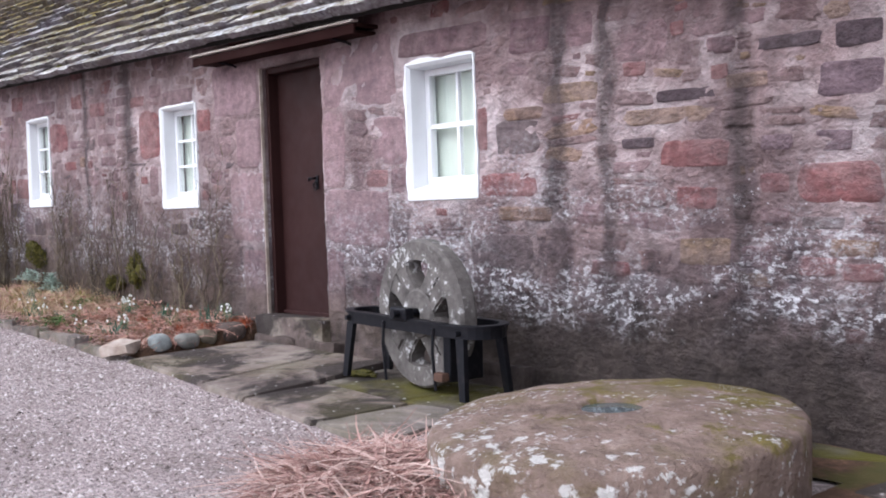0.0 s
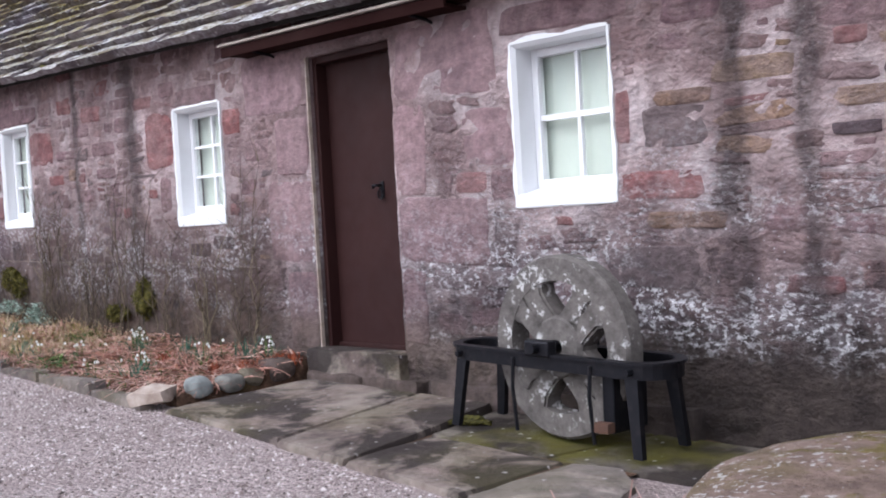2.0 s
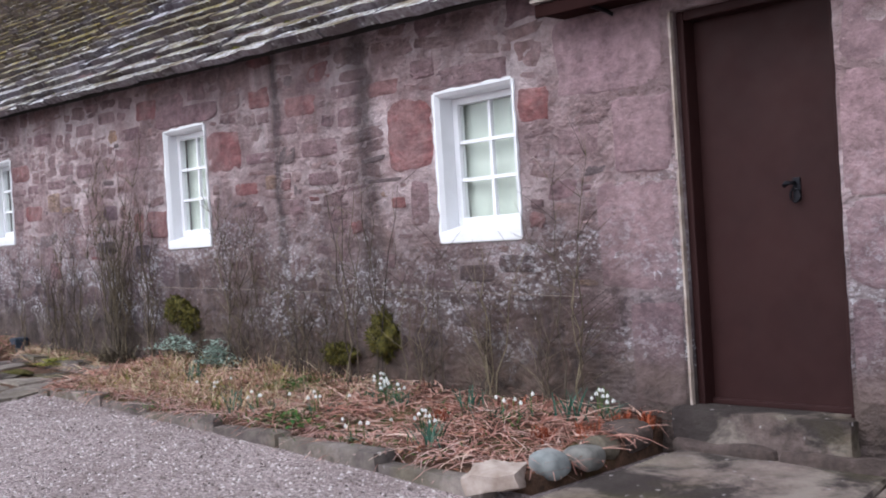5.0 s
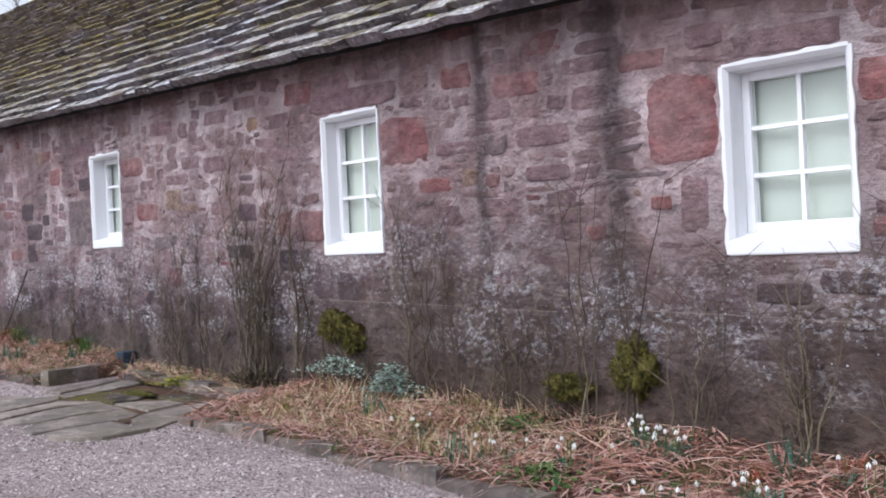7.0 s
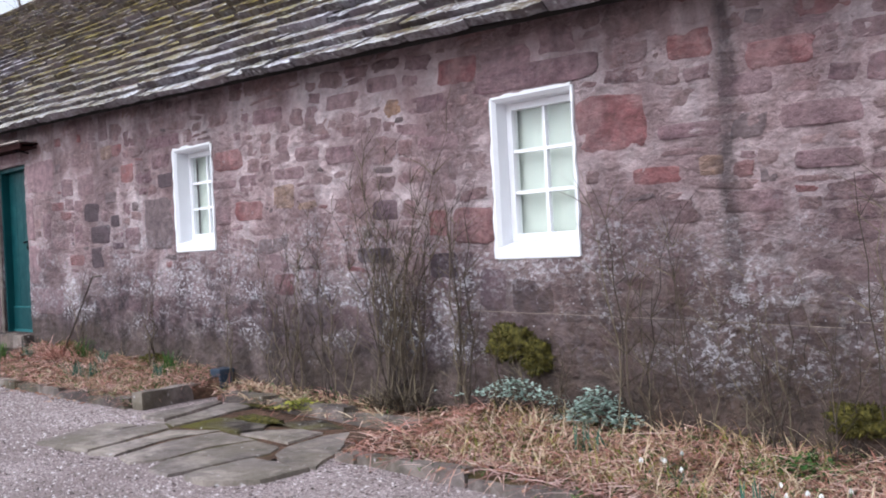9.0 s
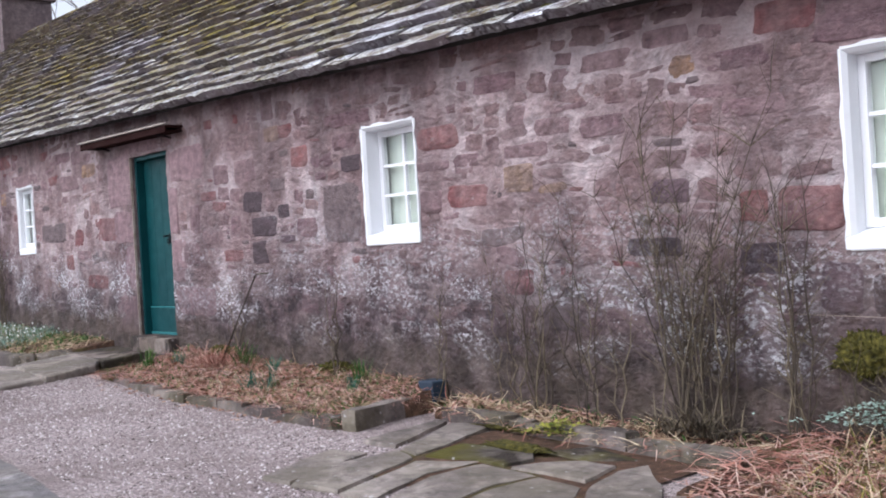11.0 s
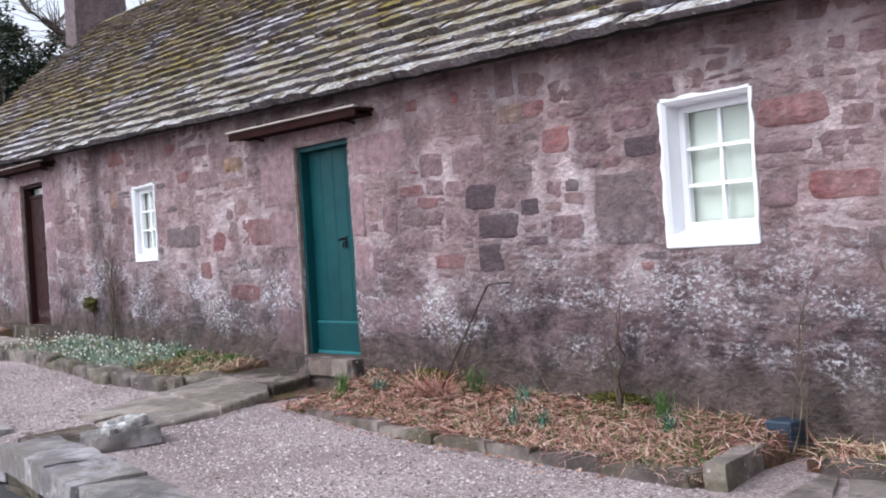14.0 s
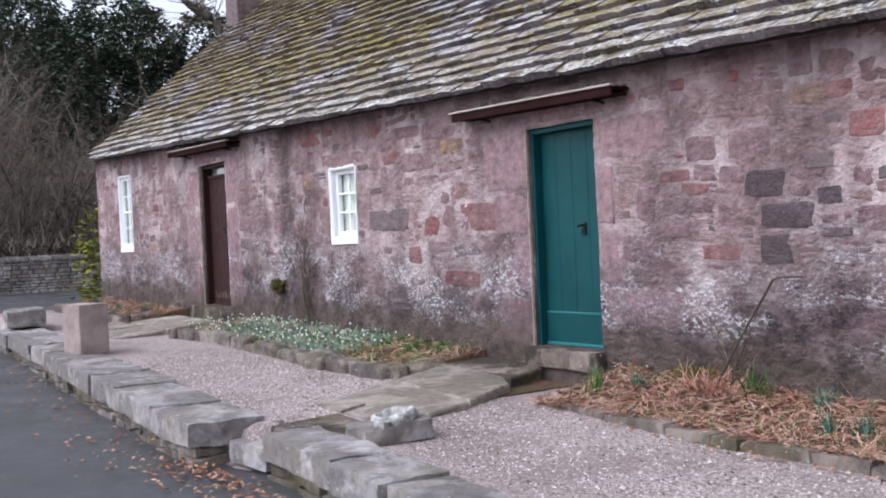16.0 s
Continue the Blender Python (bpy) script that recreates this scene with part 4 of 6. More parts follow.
solo("stone_ring", to_mesh("stone_ring", bm, True), ASHEN, "broken pale stone ring lying on the slab", "stone ring", m=pose(-20.12, 2.26, slab_z + 0.096, 9, -3, 0))
solo("ring_lump", block(0.14, 0.09, 0.05, 2.2, 0.02, 4, 0.4), ASHEN, "pale broken lump of stone beside the ring", "stone", m=pose(-20.02, 2.08, slab_z + 0.080, 5, 0, 20))

# ---- flagged paths ----
def flag(parent, pts, z, thick, seed, material, dz=0.0, tilt=0.0, hinge=0.0):
    """One flagstone from a corner outline, with a rounded broken rim."""
    c = Vector((sum(p[0] for p in pts) / len(pts), sum(p[1] for p in pts) / len(pts)))
    outline = []
    for a, b in zip(pts, pts[1:] + pts[:1]):
        for t in (0.0, 0.2, 0.4, 0.6, 0.8):
            q = Vector((a[0] + (b[0] - a[0]) * t, a[1] + (b[1] - a[1]) * t))
            q += Vector((noise.noise(Vector((q.x * 5, q.y * 5, seed))), noise.noise(Vector((q.x * 5, q.y * 5, seed + 9))))) * 0.016
            outline.append(c + (q - c) * (1.004 if t else 0.996))
    vs, fs = [], []
    n = len(outline)
    for scale, h in ((1.012, -thick), (1.0, -0.016), (0.975, 0.0), (0.55, 0.003)):
        for q in outline:
            p = c + (q - c) * scale
            vs.append((p.x, p.y, h + dz + z(p.x) + tilt * (p.y - hinge) + 0.006 * noise.noise(Vector((p.x * 3, p.y * 3, seed)))))
    vs.append((c.x, c.y, z(c.x) + 0.004 + dz + tilt * (c.y - hinge)))
    for r in range(3):
        fs += [(r * n + i, r * n + (i + 1) % n, (r + 1) * n + (i + 1) % n, (r + 1) * n + i) for i in range(n)]
    fs += [(3 * n + i, 3 * n + (i + 1) % n, 4 * n) for i in range(n)]
    part("flagstone", crisp(mesh_of("flagstone", vs, fs, True), 28), material, parent)


pave1 = thing("pavement_1", "damp mossy flagstones in front of the brown door", "pavement", kind="structure")
lvl = lambda x: ground_z(x) + 0.032
lows = lambda x: ground_z(x) + 0.036
G = 0.02
FLAGS_BROWN_DOOR = [
    [(-7.72, 3.50), (-6.41, 3.41), (-6.60, 4.64), (-7.66, 4.64)], [(-6.39, 3.39), (-5.77, 3.34), (-5.86, 3.98), (-5.98, 4.64), (-6.58, 4.64)],
    [(-5.74, 3.32), (-4.89, 3.25), (-4.86, 3.92), (-5.78, 3.95)], [(-4.86, 3.25), (-4.39, 3.22), (-4.27, 3.41), (-4.37, 3.79), (-4.59, 4.00), (-4.83, 3.94)],
]
for i, pts in enumerate(FLAGS_BROWN_DOOR):
    flag(pave1, [(px, min(py, 4.64)) for px, py in pts], lvl, 0.10, i, FLAG if i != 3 else FLAG_GREY, 0.0, 0.03 if i < 2 else 0.0, 3.4)
for i, pts in enumerate([[(-5.82, 3.98), (-5.00, 3.96), (-4.85, 4.68), (-5.95, 4.68)], [(-4.98, 3.96), (-3.85, 4.02), (-3.80, 4.68), (-4.83, 4.68)], [(-3.83, 4.3), (-2.7, 4.40), (-2.2, 4.68), (-3.78, 4.68)]]):
    flag(pave1, pts, lambda x: ground_z(x) + 0.030, 0.12, 20 + i, MOSSY_EARTH)
flag(pave1, [(-2.2, 4.05), (-1.3, 4.0), (-1.2, 4.66), (-2.15, 4.66)], lvl, 0.08, 30, FLAG)

pave2 = thing("pavement_2", "worn grey flagstones with mossy joints between two beds", "pavement", kind="structure")
lvl2 = lambda x: ground_z(x) + 0.022
FLAGS_CROSSING_1 = [
    [(-15.14, 2.68), (-15.42, 3.41), (-15.69, 3.32), (-15.38, 2.64)],
    [(-14.76, 2.73), (-15.04, 3.47), (-15.27, 3.54), (-15.30, 2.96), (-15.08, 2.65)],
    [(-14.50, 2.79), (-14.69, 3.29), (-14.68, 3.66), (-14.98, 3.44), (-14.71, 2.71)],
    [(-14.21, 2.75), (-14.13, 2.93), (-14.22, 3.34), (-14.20, 3.64), (-14.64, 3.65), (-14.64, 3.26), (-14.42, 2.78)],
    [(-13.72, 2.73), (-13.72, 2.94), (-13.74, 3.46), (-13.83, 3.59), (-14.16, 3.63), (-14.18, 3.31), (-14.10, 2.95), (-13.94, 2.73)],
    [(-13.34, 2.77), (-13.14, 2.99), (-13.17, 3.35), (-13.37, 3.30), (-13.68, 3.29), (-13.65, 2.97), (-13.59, 2.77)],
]
FLAGS_CROSSING_2 = [
    [(-13.35, 3.33), (-13.18, 3.39), (-13.48, 3.80), (-13.89, 4.19), (-13.93, 3.99), (-13.83, 3.65), (-13.69, 3.44)],
    [(-14.18, 3.69), (-13.89, 3.69), (-13.98, 4.03), (-14.20, 4.02), (-14.35, 3.85), (-14.42, 3.66)],
    [(-15.10, 3.53), (-15.17, 3.84), (-15.42, 4.46), (-15.70, 4.33), (-15.30, 3.58)],
    [(-15.42, 3.62), (-15.76, 4.34), (-15.86, 4.33), (-15.71, 3.58)],
    [(-14.73, 3.66), (-14.47, 3.67), (-14.44, 3.87), (-14.64, 4.06), (-15.12, 3.91), (-15.03, 3.54)],
    [(-14.23, 4.04), (-13.98, 4.24), (-14.46, 4.36), (-14.59, 4.04)],
]
for i, pts in enumerate(FLAGS_CROSSING_1 + FLAGS_CROSSING_2):
    flag(pave2, pts, lvl2, 0.09, 40 + i, FLAG_GREY if i not in (10, 11) else MOSSY_EARTH, rnd(-0.005, 0.008))

pave3 = thing("pavement_3", "grey flagstone path leading to the teal door", "pavement", kind="structure")
FLAGS_TEAL_DOOR = [
    [(-21.18, 2.74), (-20.55, 2.68), (-20.59, 2.94), (-20.67, 3.28), (-21.35, 3.34), (-22.06, 3.41), (-21.76, 2.75)],
    [(-21.39, 3.38), (-20.73, 3.33), (-21.01, 3.95), (-21.32, 4.12), (-22.34, 4.22), (-22.09, 3.47)],
    [(-21.18, 4.10), (-21.35, 4.57), (-21.76, 5.05), (-22.56, 4.81), (-22.40, 4.26)],
    [(-21.24, 2.45), (-21.35, 2.74), (-21.78, 2.74), (-21.70, 2.47)],
    [(-20.56, 2.45), (-20.57, 2.67), (-21.28, 2.73), (-21.17, 2.44)],
    [(-20.79, 1.89), (-20.33, 1.98), (-20.61, 2.36), (-21.18, 2.40), (-21.22, 1.83)],
]
for i, pts in enumerate(FLAGS_TEAL_DOOR):
    flag(pave3, pts, lvl2, 0.14, 60 + i, FLAG if i in (2, 5) else FLAG_GREY, 0.0, 0.045, 2.5)
pave4 = thing("pavement_4", "worn flagstones before the far brown door", "pavement", kind="structure")
for i, pts in enumerate([[(-28.4, 2.9), (-29.4, 2.85), (-29.5, 3.6), (-28.5, 3.6)], [(-29.45, 2.85), (-30.6, 2.85), (-30.6, 3.6), (-29.55, 3.6)], [(-28.5, 3.65), (-30.2, 3.65), (-30.1, 4.4), (-28.6, 4.4)]]):
    flag(pave4, pts[::-1], lvl2, 0.16, 80 + i, FLAG_GREY, 0.0, 0.075, 2.9)

def joint_fill(parent, x0, x1, y0, y1, h):
    n = max(2, int((x1 - x0) / 0.3))
    xs = [x0 + (x1 - x0) * i / n for i in range(n + 1)]
    ys = [y0 + (y1 - y0) * j / 6 for j in range(7)]
    part("joint_fill", mesh_of("joint_fill", *sheet(xs, ys, lambda x, y: ground_z(x) + h + uneven(x, y)), smooth=True), SOIL, parent, "dark earth and moss in the joints")


joint_fill(pave1, -7.5, -4.5, 3.60, 4.74, 0.018)
joint_fill(pave1, -4.1, -2.3, 4.15, 4.74, 0.022)
joint_fill(pave1, -2.3, -0.4, 2.9, 4.74, 0.022)
joint_fill(pave2, -15.3, -13.6, 3.05, 4.5, 0.014)
joint_fill(pave3, -21.4, -20.9, 3.4, 4.6, 0.012)

# ---- flower beds ----
BEDS = {"flower_bed_1": (-13.3, -7.85, 3.67), "flower_bed_2": (-20.45, -16.20, 3.78), "flower_bed_3": (-28.1, -22.35, 3.72), "flower_bed_4": (-35.0, -30.4, 3.75), "flower_bed_5": (-16.0, -13.2, 4.42)}


def bed_z(x, y, front, rise=0.13):
    t = min(max((y - front) / (WALL_Y - front), 0.0), 1.0)
    return ground_z(x) + 0.06 + rise * t ** 1.3 + 0.035 * noise.noise(Vector((x * 1.7, y * 1.7, 5))) + 0.02 * noise.noise(Vector((x * 6, y * 6, 5)))


for name, (x0, x1, front) in BEDS.items():
    rise = 0.05 if name == "flower_bed_5" else 0.13
    xs = [x0 + (x1 - x0) * i / int((x1 - x0) / 0.1) for i in range(int((x1 - x0) / 0.1) + 1)]
    ys = [front + (WALL_Y + 0.01 - front) * j / 12 for j in range(13)]
    vs, fs = sheet(xs, ys, lambda x, y: bed_z(x, y, front, rise))
    n, k0 = len(xs), len(vs)
    loop = [i for i in range(n)] + [j * n + n - 1 for j in range(1, 13)] + [12 * n + i for i in range(n - 2, -1, -1)] + [j * n for j in range(11, 0, -1)]
    vs += [(vs[i][0], vs[i][1], ground_z(vs[i][0]) - 0.06) for i in loop]
    m = len(loop)
    fs += [(loop[i], k0 + i, k0 + (i + 1) % m, loop[(i + 1) % m]) for i in range(m)]
    solo(name, mesh_of(name, vs, fs, True), SOIL, "raised bed of leaf mould and dead stems along the wall", "flower bed", kind="structure")


def edging(name, label, path, material, height, width, lo=0.45, hi=0.95):
    """A row of edging stones along a path of points."""
    ob = thing(name, label, "edging", kind="structure")
    for (ax, ay), (bx, by) in zip(path, path[1:]):
        d = Vector((bx - ax, by - ay))
        s, total = 0.0, d.length
        u = d.normalized()
        while s < total - 0.08:
            L = min(rnd(lo, hi), total - s)
            c = Vector((ax, ay)) + u * (s + L / 2)
            h = height * rnd(0.85, 1.15)
            part("edging_stone", block(L - 0.012, width * rnd(0.85, 1.15), h + 0.08, s * 3 + ax, 0.011 if width < 0.2 else 0.040, 4 if width < 0.2 else 5, 0.14 if width < 0.2 else 0.42, width < 0.2), material, ob,
                 m=pose(c.x, c.y + rnd(-0.012, 0.012), ground_z(c.x) - 0.08, rnd(-3, 3), rnd(-1, 1) + math.degrees(math.atan(0.0217)) * (1 if abs(u.x) > 0.7 else 0), math.degrees(math.atan2(u.y, u.x))))
            s += L


edging("edging_1", "row of narrow grey-brown edging stones along the bed", [(-7.95, 3.50), (-8.77, 3.57), (-9.75, 3.63), (-10.5, 3.66), (-12.2, 3.68), (-13.3, 3.68)], KERB, 0.072, 0.11, 0.7, 1.1)
edging("edging_2", "low edging stones half covered in dead bracken", [(-16.25, 3.80), (-17.4, 3.72), (-18.5, 3.67), (-19.7, 3.78), (-20.5, 3.90)], RUBBLE_LOW, 0.075, 0.15, 0.35, 0.7)
edging("edging_3", "long kerb stones returning to the wall beside the flags", [(-16.12, 3.76), (-16.32, 4.50)], KERB, 0.13, 0.16, 0.95, 1.0)
edging("edging_4", "low sunken kerb along the wall behind the flags", [(-13.3, 4.42), (-15.2, 4.44), (-15.9, 4.48)], RUBBLE_LOW, 0.10, 0.14, 0.8, 1.2)
edging("edging_5", "mossy rough rockery stones edging the snowdrop bed", [(-22.35, 4.35), (-22.5, 3.66), (-23.6, 3.62), (-25.2, 3.72), (-27.0, 3.80), (-28.1, 3.62)], RUBBLE_LOW, 0.13, 0.26, 0.4, 0.75)
edging("edging_6", "rough edging stones before the far bed", [(-30.5, 4.2), (-30.6, 3.70), (-32.5, 3.72), (-34.9, 3.80)], RUBBLE_LOW, 0.14, 0.22, 0.4, 0.7)

# ---- mill wheel on its iron stand ----
def extruded(points, y0, y1):
    """A flat outline in x and z given thickness along y."""
    bm = bmesh.new()
    front = [bm.verts.new((x, y0, z)) for x, z in points]
    back = [bm.verts.new((x, y1, z)) for x, z in points]
    bm.faces.new(front)
    bm.faces.new(back[::-1])
    n = len(points)
    for i in range(n):
        bm.faces.new((front[i], back[i], back[(i + 1) % n], front[(i + 1) % n]))
    bmesh.ops.recalc_face_normals(bm, faces=bm.faces[:])
    bmesh.ops.bevel(bm, geom=[e for e in bm.edges if e.calc_face_angle(0) > 0.9], offset=0.012, segments=2, affect="EDGES")
    return bm


def annulus(r0, r1, y0, y1, n=48):
    bm = bmesh.new()
    prof = [(r0, y0), (r1 - 0.015, y0), (r1, y0 + 0.02), (r1, y1 - 0.02), (r1 - 0.015, y1), (r0, y1)]
    rings = []
    for i in range(n):
        a = 2 * math.pi * i / n
        wob = 1 + 0.012 * noise.noise(Vector((math.cos(a) * 2, math.sin(a) * 2, 1)))
        rings.append([bm.verts.new((r * wob * math.cos(a), y, r * wob * math.sin(a))) for r, y in prof])
    for i in range(n):
        p, q = rings[i], rings[(i + 1) % n]
        for j in range(6):
            bm.faces.new((p[j], p[(j + 1) % 6], q[(j + 1) % 6], q[j]))
    bmesh.ops.recalc_face_normals(bm, faces=bm.faces[:])
    return bm


WC = (-5.10, 4.27, 0.580)
wheel = thing("mill_wheel", "grey lichened stone wheel with eight spokes held upright in iron", "mill wheel", WC)
wheel.matrix_basis = wheel.matrix_basis @ Matrix.Rotation(radians(-6), 4, "Z") @ Matrix.Scale(1.07, 4)
part("rim", annulus(0.312, 0.432, -0.058, 0.058), WHEEL, wheel)
part("hub", annulus(0.035, 0.150, -0.066, 0.066, 28), WHEEL, wheel)
for i in range(8):
    a = radians((33, 57, 123, 147, 213, 237, 303, 327)[i])
    pts = ((0.12, 0.075), (0.20, 0.060), (0.26, 0.054), (0.325, 0.080))
    shape = [(r, w) for r, w in pts] + [(r, -w) for r, w in pts[::-1]]
    turned = [(r * math.cos(a) - w * math.sin(a), r * math.sin(a) + w * math.cos(a)) for r, w in shape]
    part("spoke", extruded(turned, -0.055, 0.055), WHEEL, wheel)

SX, SY, SZ = -5.14, 4.265, 0.130
stand = thing("iron_stand", "black iron stand with splayed legs and a rounded rail", "stand", (SX, SY, SZ))
stand.matrix_basis = stand.matrix_basis @ Matrix.Rotation(radians(-2.5), 4, "Z") @ Matrix.Rotation(radians(1.3), 4, "Y")


def rail(a, b, thick, z0, z1):
    """A rounded-end rail: half-length a, half-width b."""
    bm = bmesh.new()
    out = []
    n = 12
    for side in (1, -1):
        for i in range(n + 1):
            t = -math.pi / 2 + math.pi * i / n
            out.append((side * (a - b) + side * b * math.cos(t), side * b * math.sin(t)))
    rings = []
    for x, y in out:
        l = math.hypot(x - (a - b if x > 0 else b - a), y) or 1
        cx = a - b if x > 0 else b - a
        ix, iy = cx + (x - cx) * (b - thick) / b, y * (b - thick) / b
        rings.append([bm.verts.new((x, y, z0)), bm.verts.new((x, y, z1)), bm.verts.new((ix, iy, z1)), bm.verts.new((ix, iy, z0))])
    for i in range(len(rings)):
        p, q = rings[i], rings[(i + 1) % len(rings)]
        for j in range(4):
            bm.faces.new((p[j], p[(j + 1) % 4], q[(j + 1) % 4], q[j]))
    bmesh.ops.recalc_face_normals(bm, faces=bm.faces[:])
    return bm


part("rail", rail(0.70, 0.17, 0.022, 0.355, 0.420), IRON, stand)
part("rail_flange", rail(0.715, 0.185, 0.055, 0.421, 0.435), IRON, stand)
for x in (-0.56, 0.56):
    for y in (-1, 1):
        bm = bmesh.new()
        vs, fs = [], []
        for z, o, w in ((0.0, 0.045, 0.026), (0.2, 0.02, 0.030), (0.36, 0.0, 0.036)):
            cx, cy = x + math.copysign(o, x), y * (0.150 + o * 0.5)
            vs += [(cx - w, cy - 0.016, z), (cx + w, cy - 0.016, z), (cx + w, cy + 0.016, z), (cx - w, cy + 0.016, z)]
        for r in range(2):
            fs += [(r * 4 + i, r * 4 + (i + 1) % 4, r * 4 + 4 + (i + 1) % 4, r * 4 + 4 + i) for i in range(4)]
        fs += [(3, 2, 1, 0), (8, 9, 10, 11)]
        part("leg", mesh_of("leg", vs, fs), IRON, stand)
        part("bolt", mesh_of("bolt", *tube([(x, y * 0.165, 0.39), (x, y * 0.20, 0.39)], [0.018, 0.016], 6)), IRON, stand)
for y in (-0.165, 0.165):
    part("bearing", boxed(-0.07, 0.09, y - 0.035, y + 0.035, 0.420, 0.500, bevel=0.012), IRON, stand)
part("axle", mesh_of("axle", *tube([(0.01, -0.24, 0.463), (0.01, 0.22, 0.463)], [0.026, 0.026], 10)), IRON, stand)
for x in (-0.17, 0.33):
    vs, fs = tube([(x, -0.175, 0.40), (x - 0.005, -0.18, 0.25), (x + 0.01, -0.17, 0.03)], [0.010, 0.010, 0.010], 6)
    part("tie_rod", mesh_of("tie_rod", vs, fs), IRON, stand)
part("brace", boxed(0.36, 0.43, -0.13, 0.13, 0.08, 0.36, bevel=0.01), IRON, stand)
part("shackle", block(0.09, 0.05, 0.05, 3, 0.01, 2), RUST, stand, "rusty shackle", Matrix.Translation((0.42, -0.19, 0.10)))

# ---- large millstone lying flat ----
bm = bmesh.new()
prof = [(0.125, 0.10), (0.13, 0.300), (0.15, 0.322), (0.25, 0.324), (0.40, 0.316), (0.58, 0.300), (0.72, 0.280), (0.785, 0.266), (0.803, 0.245), (0.808, 0.15), (0.80, -0.02)]
rings = []
for i in range(72):
    a = 2 * math.pi * i / 72
    ring = []
    for r, z in prof:
        p = Vector((r * math.cos(a), r * math.sin(a), z))
        p.z += 0.055 * p.y if z > 0.12 else 0.0
        w = noise.noise_vector(p * 5) * 0.008 + noise.noise_vector(p * 16) * 0.006
        ring.append(bm.verts.new(p + (w if r > 0.15 else w * 0.3)))
    rings.append(ring)
for i in range(72):
    p, q = rings[i], rings[(i + 1) % 72]
    for j in range(len(prof) - 1):
        bm.faces.new((p[j], q[j], q[j + 1], p[j + 1]))
bmesh.ops.recalc_face_normals(bm, faces=bm.faces[:])
MS = (-3.02, 3.55, ground_z(-3.02) + 0.02)
stone = thing("millstone", "large round millstone lying flat, lichened and mossy, water in its eye", "millstone", MS)
me = to_mesh("grindstone", bm, True)
part("grindstone", me, MILLSTONE, stone)
disc = [(0.137 * math.cos(2 * math.pi * i / 24), 0.137 * math.sin(2 * math.pi * i / 24), 0.306) for i in range(24)]
part("water", mesh_of("water", disc + [(x, y, 0.20) for x, y, z in disc], [tuple(range(24))] + [(i, i + 24, (i + 1) % 24 + 24, (i + 1) % 24) for i in range(24)]), WATER, stone, "still water in the eye")


# ---- dead stems, straw and leaves ----
def litter(name, label, n, where, length, width, rise, material, category="litter"):
    pile = Pile()
    for i in range(n):
        p = where()
        pile.add(*ribbon(p, rnd(0, 6.28), rnd(*length), rnd(*width), rnd(*rise), rnd(0.1, 0.9)))
    return solo(name, pile.mesh(name), material, label, category, kind="stuff")


def bed_spot(name, y_bias=1.0, x0=None, x1=None, over=0.10):
    a, b, front = BEDS[name]
    rise = 0.05 if name == "flower_bed_5" else 0.13

    def spot():
        x = rnd(x0 if x0 is not None else a, x1 if x1 is not None else b)
        y = front - over + (WALL_Y + over - front) * random.random() ** y_bias
        y = min(y, WALL_Y - 0.02)
        return (x, y, bed_z(x, y, front, rise) + rnd(-0.01, 0.03))
    return spot


litter("dead_bracken", "matted red-brown dead bracken stems over the bed", 6500, bed_spot("flower_bed_1", 1.0, None, None, -0.06), (0.08, 0.30), (0.0028, 0.0062), (0.0, 0.5), BRACKEN)
litter("dry_grass", "straw-coloured dead grass tufts", 700, bed_spot("flower_bed_1", 1.2, -12.9, -10.2, -0.05), (0.10, 0.26), (0.0018, 0.0035), (0.3, 1.3), PALE_STRAW)
litter("dead_bracken", "crushed brown bracken spilling over the edging", 6200, bed_spot("flower_bed_2", 1.0), (0.05, 0.19), (0.0022, 0.0048), (0.0, 0.6), BRACKEN)
litter("dry_grass", "pale dead grass among the bracken", 600, bed_spot("flower_bed_2", 1.2, -18.5, -16.4), (0.08, 0.22), (0.0018, 0.0035), (0.1, 1.0), PALE_STRAW)
litter("dead_bracken", "thin dead stems among the snowdrops", 2600, bed_spot("flower_bed_3", 1.0, None, None, 0.0), (0.08, 0.24), (0.003, 0.006), (0.0, 0.7), PALE_STRAW)
litter("dead_bracken", "dead stems on the far bed", 1200, bed_spot("flower_bed_4"), (0.10, 0.26), (0.003, 0.006), (0.0, 0.6), BRACKEN)
litter("dead_stems", "grey dead stems and mould at the wall foot", 900, bed_spot("flower_bed_5", 0.6), (0.08, 0.26), (0.003, 0.006), (0.0, 0.7), PALE_STRAW)
litter("dead_stems", "brown dead stems at the wall foot", 900, bed_spot("flower_bed_5", 0.7), (0.08, 0.22), (0.003, 0.006), (0.0, 0.5), BRACKEN)

litter("dead_grass", "pale pinkish dead grass lying over the edging", 1500, bed_spot("flower_bed_1", 2.2, -13.2, -8.1, -0.03), (0.10, 0.34), (0.003, 0.006), (0.0, 0.35), PINK_STRAW)
litter("dead_grass", "pale bleached grass tufts in the bed", 900, bed_spot("flower_bed_1", 1.0, -13.0, -10.0, -0.12), (0.08, 0.22), (0.0025, 0.005), (0.3, 1.3), PALE_STRAW)
litter("dead_grass", "pinkish dead grass among the bracken", 1300, bed_spot("flower_bed_2", 1.3), (0.06, 0.20), (0.0024, 0.005), (0.0, 0.5), PINK_STRAW)
litter("bed_greens", "yellow-green grass blades among the straw", 700, bed_spot("flower_bed_1", 1.0, -12.9, -10.6, -0.15), (0.05, 0.15), (0.002, 0.004), (0.5, 1.3), LAUREL, "grass")


